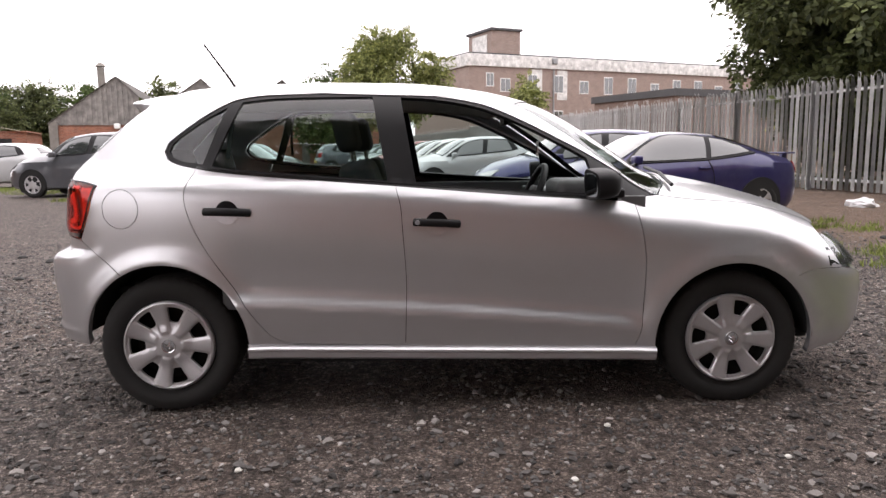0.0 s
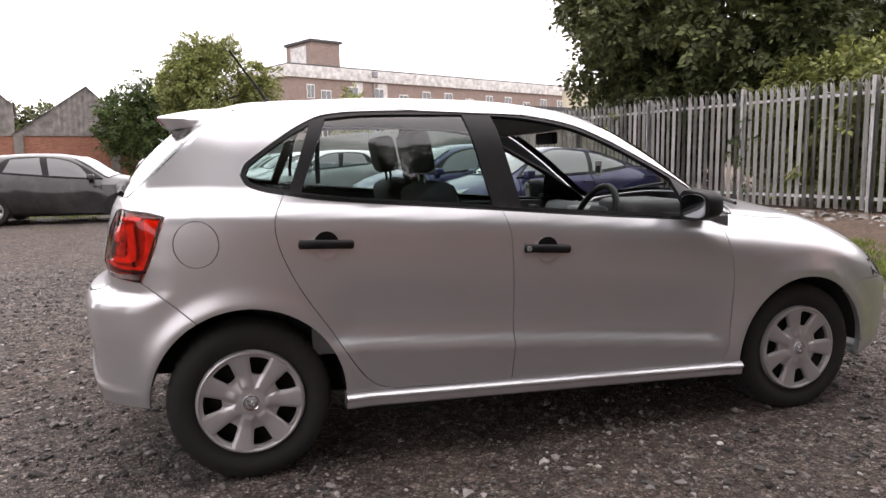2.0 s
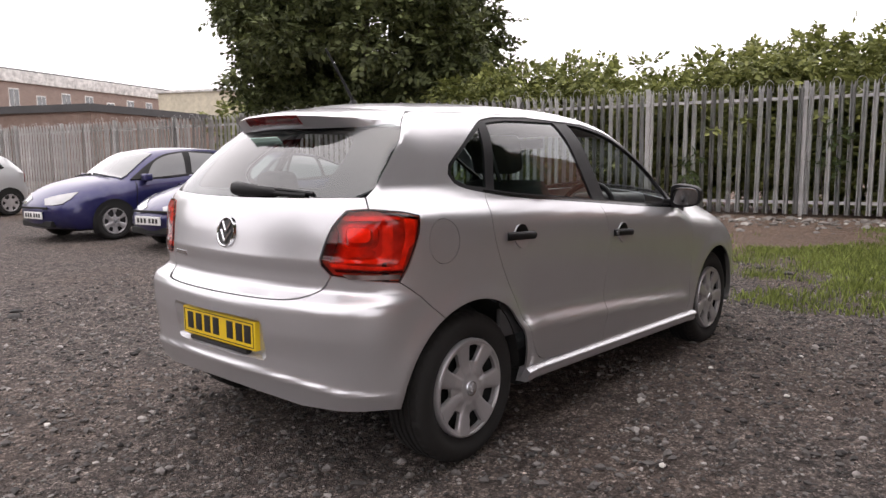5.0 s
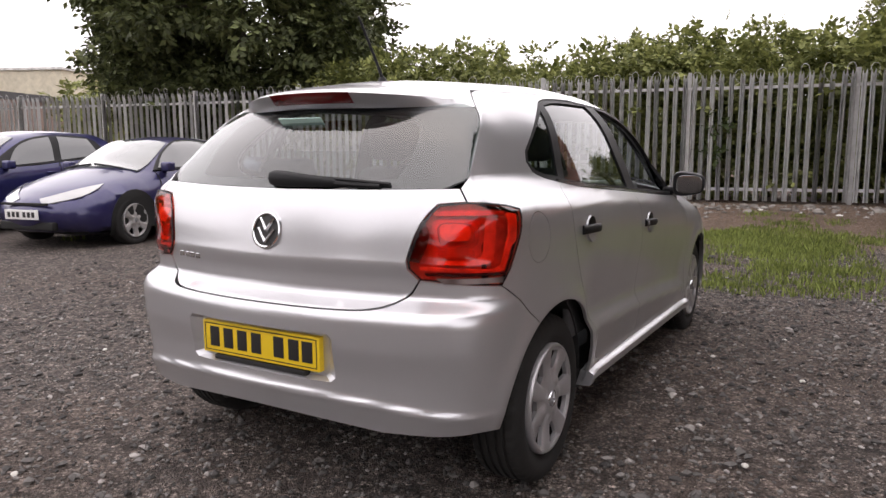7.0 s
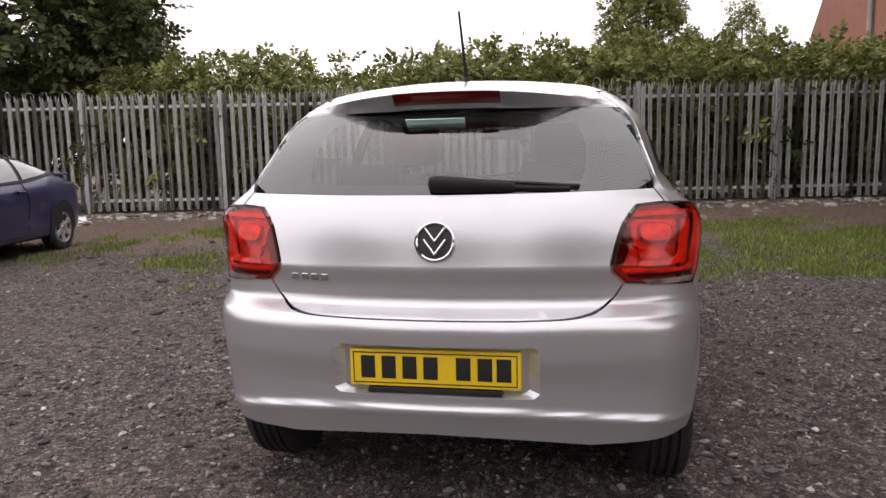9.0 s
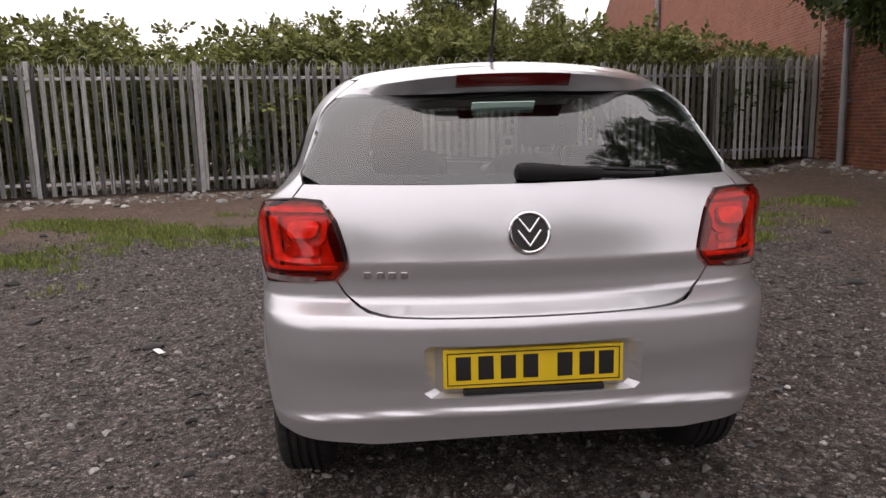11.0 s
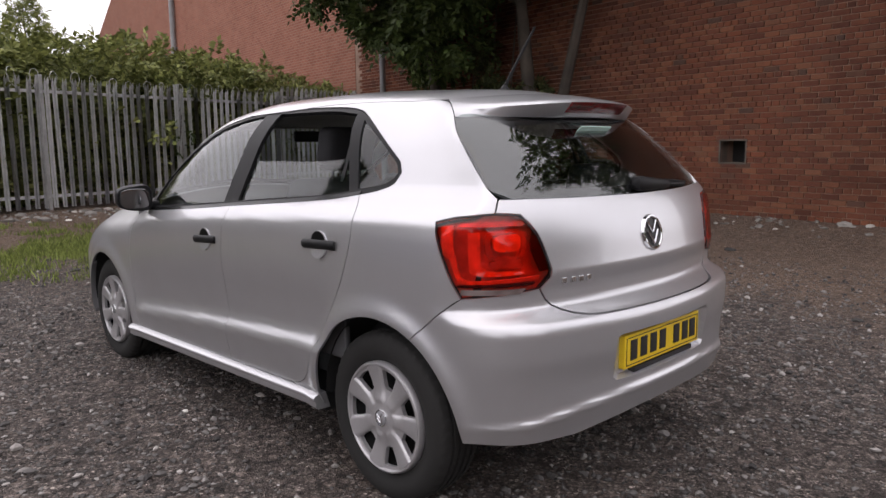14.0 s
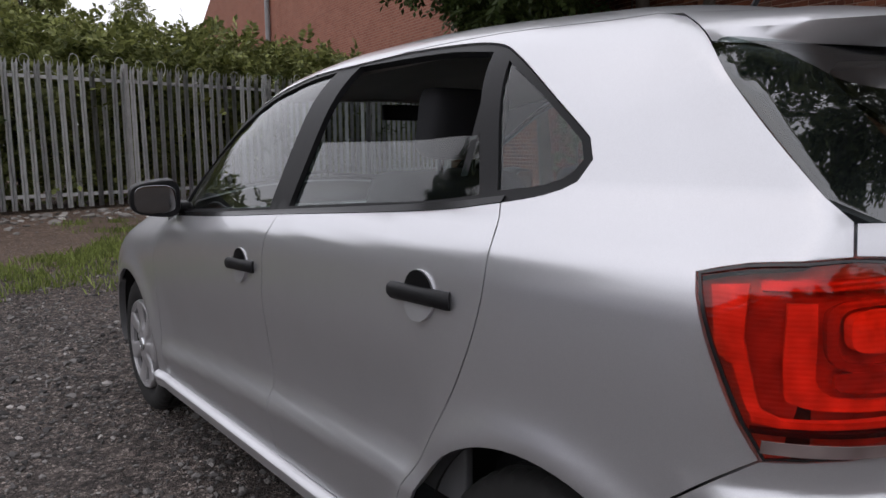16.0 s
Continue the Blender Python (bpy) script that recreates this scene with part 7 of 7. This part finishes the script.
parked_car("coupe_car", coupe_body, coupe_win, at(3.35, 7.15, 190, 1.0, 1.045), (0.018, 0.016, 0.088), "dark blue two-door coupe with a boot spoiler on gravel", spoiler=-1.86, fine=True)
parked_car("blue_hatchback", hatch, hatch_win, at(2.75, 9.75, 188), (0.016, 0.017, 0.098), "blue five-door hatchback parked beside the coupe", fine=True)
SILV, WHITE, GREYC, BLACKC, REDC, MAROON = (0.50, 0.51, 0.52), (0.66, 0.66, 0.65), (0.085, 0.088, 0.10), (0.012, 0.012, 0.014), (0.22, 0.012, 0.015), (0.06, 0.012, 0.014)
row = [(1.1, 16.6, SILV, "silver hatchback parked in a row near the fence"), (0.5, 19.3, WHITE, "white hatchback parked in a row near the fence"), (0.1, 22.0, SILV, "silver hatchback parked in a row near the fence"),
       (-0.5, 24.7, REDC, "red hatchback parked in a row near the fence"), (-1.0, 27.4, WHITE, "white hatchback parked in a row near the fence"), (-1.6, 30.1, SILV, "silver hatchback parked in a row near the fence"),
       (-2.2, 32.8, GREYC, "grey hatchback parked in a row near the fence"), (-2.8, 35.5, SILV, "silver hatchback parked in a row near the fence")]
base_car = parked_car("row_hatchback", hatch, hatch_win, at(row[0][0], row[0][1], 191), SILV, row[0][3])


def repaint(x, y, deg, colour, label, name="row_hatchback", s=1.0, sz=1.0):
    """Another hatchback of the same make in its own colour."""
    o = copy_thing(base_car, at(x, y, deg))
    o.name = name
    o.scale = (s, s, s * sz)
    o["label"] = label
    key = "paint_%d" % round(1e4 * sum(c * k for c, k in zip(colour, (1, 3, 7))))
    mat = bpy.data.materials.get(key) or paint(key, colour, 0.35, 0.3)
    for c in o.children:
        if c.name.startswith(("body", "door_mirror")):
            c.material_slots[0].link = "OBJECT"
            c.material_slots[0].material = mat
    return o


for x, y, c, lab in row[1:]:
    repaint(x, y, 191 + 2 * math.sin(y), c, lab)
repaint(-8.9, 15.5, 178, GREYC, "dark grey crossover parked on the far side of the yard", "crossover_car", 1.05, 1.08)
repaint(-4.6, 12.9, -3, BLACKC, "black hatchback parked across the yard", "black_hatchback", 0.95)
repaint(-7.0, 24.5, -8, BLACKC, "black hatchback parked farther back beyond the yard", "black_hatchback")
repaint(-14.5, 20.5, 185, SILV, "silver hatchback parked at the yard's far edge")
repaint(-4.0, 33.0, 20, GREYC, "grey hatchback parked far off across the yard")
repaint(-9.5, 31.0, 12, MAROON, "dark red hatchback parked far off across the yard")

# ---------- far buildings ----------
BROWN_BRICK = brick_texture("brown_brick", 1.0, 1.0, (0.33, 0.28, 0.25), (0.33, 0.245, 0.21), (0.26, 0.19, 0.165))
RED_BRICK = brick_texture("red_brick", 1.0, 1.5, (0.34, 0.22, 0.17))
DULL_BRICK = brick_texture("dull_brick", 1.0, 1.0, (0.28, 0.23, 0.20), (0.25, 0.17, 0.14), (0.19, 0.13, 0.11))
FASCIA = plain("stained_white_fascia", (0.56, 0.55, 0.53), 0.8, grain=6, vary=0.35, bump=0.1)
FRAME_WHITE = plain("white_window_frame", (0.72, 0.72, 0.70), 0.5)
CREAM = plain("cream_render", (0.52, 0.47, 0.36), 0.85, grain=10)
CORRUGATED = plain("weathered_corrugated_sheet", (0.22, 0.205, 0.19), 0.85, grain=8, vary=0.4, bump=0.2)
FAR_WHITE = plain("far_white_cladding", (0.62, 0.64, 0.66), 0.8)
ROOF_DARK = plain("dark_felt_roof", (0.06, 0.06, 0.062), 0.9, grain=10)


def window(parent, x, z, w, h, y=0.0, pane=None):
    win = part("window", box_bm(x - w / 2, x + w / 2, y - 0.06, y + 0.02, z, z + h), FRAME_WHITE, parent)
    for k in range(2):
        part("pane", box_bm(x - w / 2 + 0.08 + k * (w / 2 - 0.04), x - 0.04 + k * (w / 2 - 0.04) , y - 0.09, y - 0.05, z + 0.1, z + h - 0.1), pane or DARK_GLASS, win)
    return win


def office_block():
    """A flat-roofed brick block with a stair tower; local x along its front, -y towards the yard."""
    m = Matrix.Translation((5.2, 70, 0)) @ Matrix.Rotation(math.atan2(11.1, 24.7), 4, "Z")
    b = empty("office_block", m, "brown brick flat-roofed office block with white fascia and tower", "building")
    part("wall", box_bm(-1.2, 46, 0, 14, 0, 9.4), BROWN_BRICK, b, smooth=False)
    part("fascia", box_bm(-1.45, 46.25, -0.25, 14.25, 9.4, 10.6, bevel=0.03), FASCIA, b)
    part("roof", box_bm(-1.3, 46.1, -0.1, 14.1, 10.55, 10.75), ROOF_DARK, b)
    t = part("tower", box_bm(2.0, 5.4, 1.0, 6.2, 10.0, 13.2), BROWN_BRICK, b, smooth=False)
    part("tower_cap", box_bm(1.8, 5.6, 0.8, 6.4, 13.2, 13.45), ROOF_DARK, t)
    part("tower_panel", box_bm(1.94, 2.0, 2.0, 5.2, 10.8, 12.9), FASCIA, t)
    for i in range(13):
        x = 3.0 + i * 3.3
        for z in (6.9, 3.2):
            window(b, x, z, 1.2, 1.9 if i % 3 else 1.4)
    for x, w in ((6.2, 1.3), (9.4, 1.3)):
        part("white_panel", box_bm(x, x + w, -0.05, 0.03, 6.2, 9.3), FASCIA, b)
    part("drainpipe", tube([(8.9, -0.12, 0), (8.9, -0.12, 10.4)], 0.09, 8), PIPE_GREY, b)
    part("rain_hopper", box_bm(8.6, 9.2, -0.45, 0.0, 9.9, 10.5, bevel=0.05), PIPE_GREY, b)
    for i in range(3):
        window(b, 1.2, 3 + i * 2.2, 0.9, 1.4)
    return b


office_block()
low = empty("low_workshop", Matrix.Translation((17, 46, 0)) @ Matrix.Rotation(math.atan2(11.1, 24.7), 4, "Z"), "long low dark red brick workshop behind the fence", "building")
part("wall", box_bm(0, 40, 0, 9, 0, 4.6), DULL_BRICK, low, smooth=False)
part("roof_edge", box_bm(-0.2, 40.2, -0.2, 9.2, 4.6, 5.1), ROOF_DARK, low)
part("upper_wall", box_bm(18, 40, 2, 9, 5.1, 7.6), CREAM, low, smooth=False)
part("upper_roof", box_bm(17.8, 40.2, 1.8, 9.2, 7.6, 7.8), FASCIA, low)


def gable_sheds():
    """A row of brick sheds with weathered corrugated gables."""
    c = Vector((-0.1, -3.85, 0))
    D = 52.0
    for i, az in enumerate((112.9, 107.1, 101.2, 95.3)):
        p = c + Vector((math.cos(radians(az)), math.sin(radians(az)), 0)) * D
        m = Matrix.Translation(p) @ Matrix.Rotation(radians(104 - 90), 4, "Z")
        s = empty("gable_shed", m, "red brick shed with a weathered corrugated gable", "building", "row of gabled sheds")
        wl, wr, eave, eave_r, ridge = 4.05, 1.3, 3.1, 4.75, 6.0
        part("wall", box_bm(-wl, wr, 0, 14, 0, 3.1), RED_BRICK, s, smooth=False)
        roof_z = lambda x: ridge - (ridge - eave) * -x / wl if x < 0 else ridge - (ridge - eave_r) * x / wr
        gb = bmesh.new()
        cuts = list(np.linspace(-wl, 0, 27)) + list(np.linspace(0, wr, 9))[1:]
        for k, (x0, x1) in enumerate(zip(cuts, cuts[1:])):
            y = -0.10 if k % 2 else -0.04
            gb.faces.new([gb.verts.new(v) for v in ((x0, y, 2.9), (x1, y, 2.9), (x1, y, roof_z(x1)), (x0, y, roof_z(x0)))])
            gb.faces.new([gb.verts.new(v) for v in ((x1, -0.10, 2.9), (x1, -0.04, 2.9), (x1, -0.04, roof_z(x1)), (x1, -0.10, roof_z(x1)))])
        part("gable_cladding", gb, CORRUGATED, s, smooth=False)
        for xe, ze in ((-wl - 0.2, eave - 0.12), (wr + 0.1, eave_r - 0.08)):
            rb = bmesh.new()
            rb.faces.new([rb.verts.new(v) for v in ((0, -0.25, ridge + 0.02), (xe, -0.25, ze), (xe, 14, ze), (0, 14, ridge + 0.02))])
            bmesh.ops.solidify(rb, geom=rb.faces[:], thickness=0.09)
            part("roof", rb, CORRUGATED, s, smooth=False)
        if i == 0:
            fl = part("flue", tube([(-1.4, 3, 4.5), (-1.4, 3, 6.9)], 0.24, 12), CONCRETE, s)
            part("flue_cap", tube([(-1.4, 3, 6.95), (-1.4, 3, 7.2)], 0.38, 12, taper=0.12), CONCRETE, fl)
            part("wall_lamp", box_bm(-0.3, 0.1, -0.3, -0.08, 2.65, 3.0, bevel=0.08), FRAME_WHITE, s)
        part("corner_pier", box_bm(-wl - 0.12, -wl + 0.4, -0.15, 0.05, 0, 3.1), CONCRETE, s)
    q = c + Vector((math.cos(radians(121.6)), math.sin(radians(121.6)), 0)) * 44
    hut = empty("brick_hut", Matrix.Translation(q) @ Matrix.Rotation(radians(20), 4, "Z"), "low red brick hut with a pale sloping roof", "building")
    part("wall", box_bm(-2.2, 2.2, 0, 5, 0, 2.3), RED_BRICK, hut, smooth=False)
    hb = bmesh.new()
    hb.faces.new([hb.verts.new(v) for v in ((-2.4, -0.3, 3.1), (2.4, -0.3, 2.2), (2.4, 5.2, 2.2), (-2.4, 5.2, 3.1))])
    bmesh.ops.solidify(hb, geom=hb.faces[:], thickness=0.15)
    part("roof", hb, CREAM, hut, smooth=False)
    part("doorway", box_bm(0.4, 1.5, -0.03, 0.02, 0, 1.9), DARK_INNER, hut, smooth=False)


gable_sheds()
tower = empty("tower_block", Matrix.Translation((-128, 218, 0)) @ Matrix.Rotation(0.3, 4, "Z"), "distant white high-rise tower block", "building")
part("wall", box_bm(-5, 5, 0, 8, 0, 21), FAR_WHITE, tower, smooth=False)
for f in range(7):
    for k in range(4):
        part("window", box_bm(-4.2 + k * 2.3, -2.6 + k * 2.3, -0.06, 0.02, 2 + f * 2.7, 3.4 + f * 2.7), DARK_GLASS, tower)
# far trees over the sheds
rng = np.random.RandomState(77)
for i in range(15):
    az = radians(94 + i * 2.3 + rng.uniform(-0.6, 0.6))
    d = rng.uniform(68, 80)
    tree("far_tree", -0.1 + d * math.cos(az), -3.85 + d * math.sin(az), rng.uniform(6.0, 8.6), rng.uniform(1.7, 2.8), 1.0, LEAF_DARK if i % 3 else LEAF_MID, 100 + i, leaves=3600, size=0.20, label="dark distant tree rising behind the sheds", trunk=0.18, group="trees behind the sheds")
tree("broadleaf_tree", -6.5, 44, 6.4, 2.4, 0.8, LEAF_MID, 60, leaves=16000, size=0.12, label="rounded tree beyond the parked cars", trunk=0.16)
tree("conifer_tree", -28.5, 49.0, 6.9, 2.0, 0.3, LEAF_DARK, 64, leaves=14000, size=0.13, label="dense dark tree beside the sheds", trunk=0.18, clump=0.28, clusters=60)
tree("sapling", 7.5, 52, 6.6, 1.6, 2.2, LEAF_LIGHT, 61, leaves=5000, size=0.12, label="thin young tree before the office block", trunk=0.1)
tree("broadleaf_tree", 14.5, 19.5, 4.6, 2.0, 1.0, LEAF_LIGHT, 62, leaves=6000, size=0.15, label="light green bush beyond the fence", trunk=0.1)
tree("broadleaf_tree", 20, 30, 5.0, 3.0, 0.8, LEAF_LIGHT, 63, leaves=6000, size=0.2, label="light green thicket beyond the fence", trunk=0.12)
tree("broadleaf_tree", -2.6, -11.2, 14.5, 5.6, 4.0, LEAF_DARK, 210, leaves=52000, size=0.13, label="tall dark tree rising behind the brick wall", trunk=0.25)
# what stands behind the camera and shows in the glass: trees and a low brick house row
for i, (x, y) in enumerate(((-16, -6), (-19, 2), (-15, 9), (-22, -14))):
    tree("roadside_tree", x, y, 7.5 + i % 2, 2.6, 1.6, LEAF_DARK, 200 + i, leaves=5000, size=0.2, label="dark tree at the yard's open side", trunk=0.2, group="trees at the open side")
row_house = empty("brick_terrace", Matrix.Translation((-32, -20, 0)) @ Matrix.Rotation(radians(90), 4, "Z"), "low red brick terrace with slate roof across the road", "building")
part("wall", box_bm(0, 44, 0, 7, 0, 5.2), RED_BRICK, row_house, smooth=False)
rb = bmesh.new()
for a in (((-.4, -.4, 5.1), (44.4, -.4, 5.1), (44.4, 3.5, 7.6), (-.4, 3.5, 7.6)), ((-.4, 7.4, 5.1), (44.4, 7.4, 5.1), (44.4, 3.5, 7.6), (-.4, 3.5, 7.6))):
    rb.faces.new([rb.verts.new(v) for v in a])
bmesh.ops.solidify(rb, geom=rb.faces[:], thickness=0.1)
part("roof", rb, ROOF_DARK, row_house, smooth=False)
for i in range(9):
    window(row_house, 3 + i * 4.7, 1.0, 1.3, 1.4), window(row_house, 3 + i * 4.7, 3.3, 1.2, 1.3)
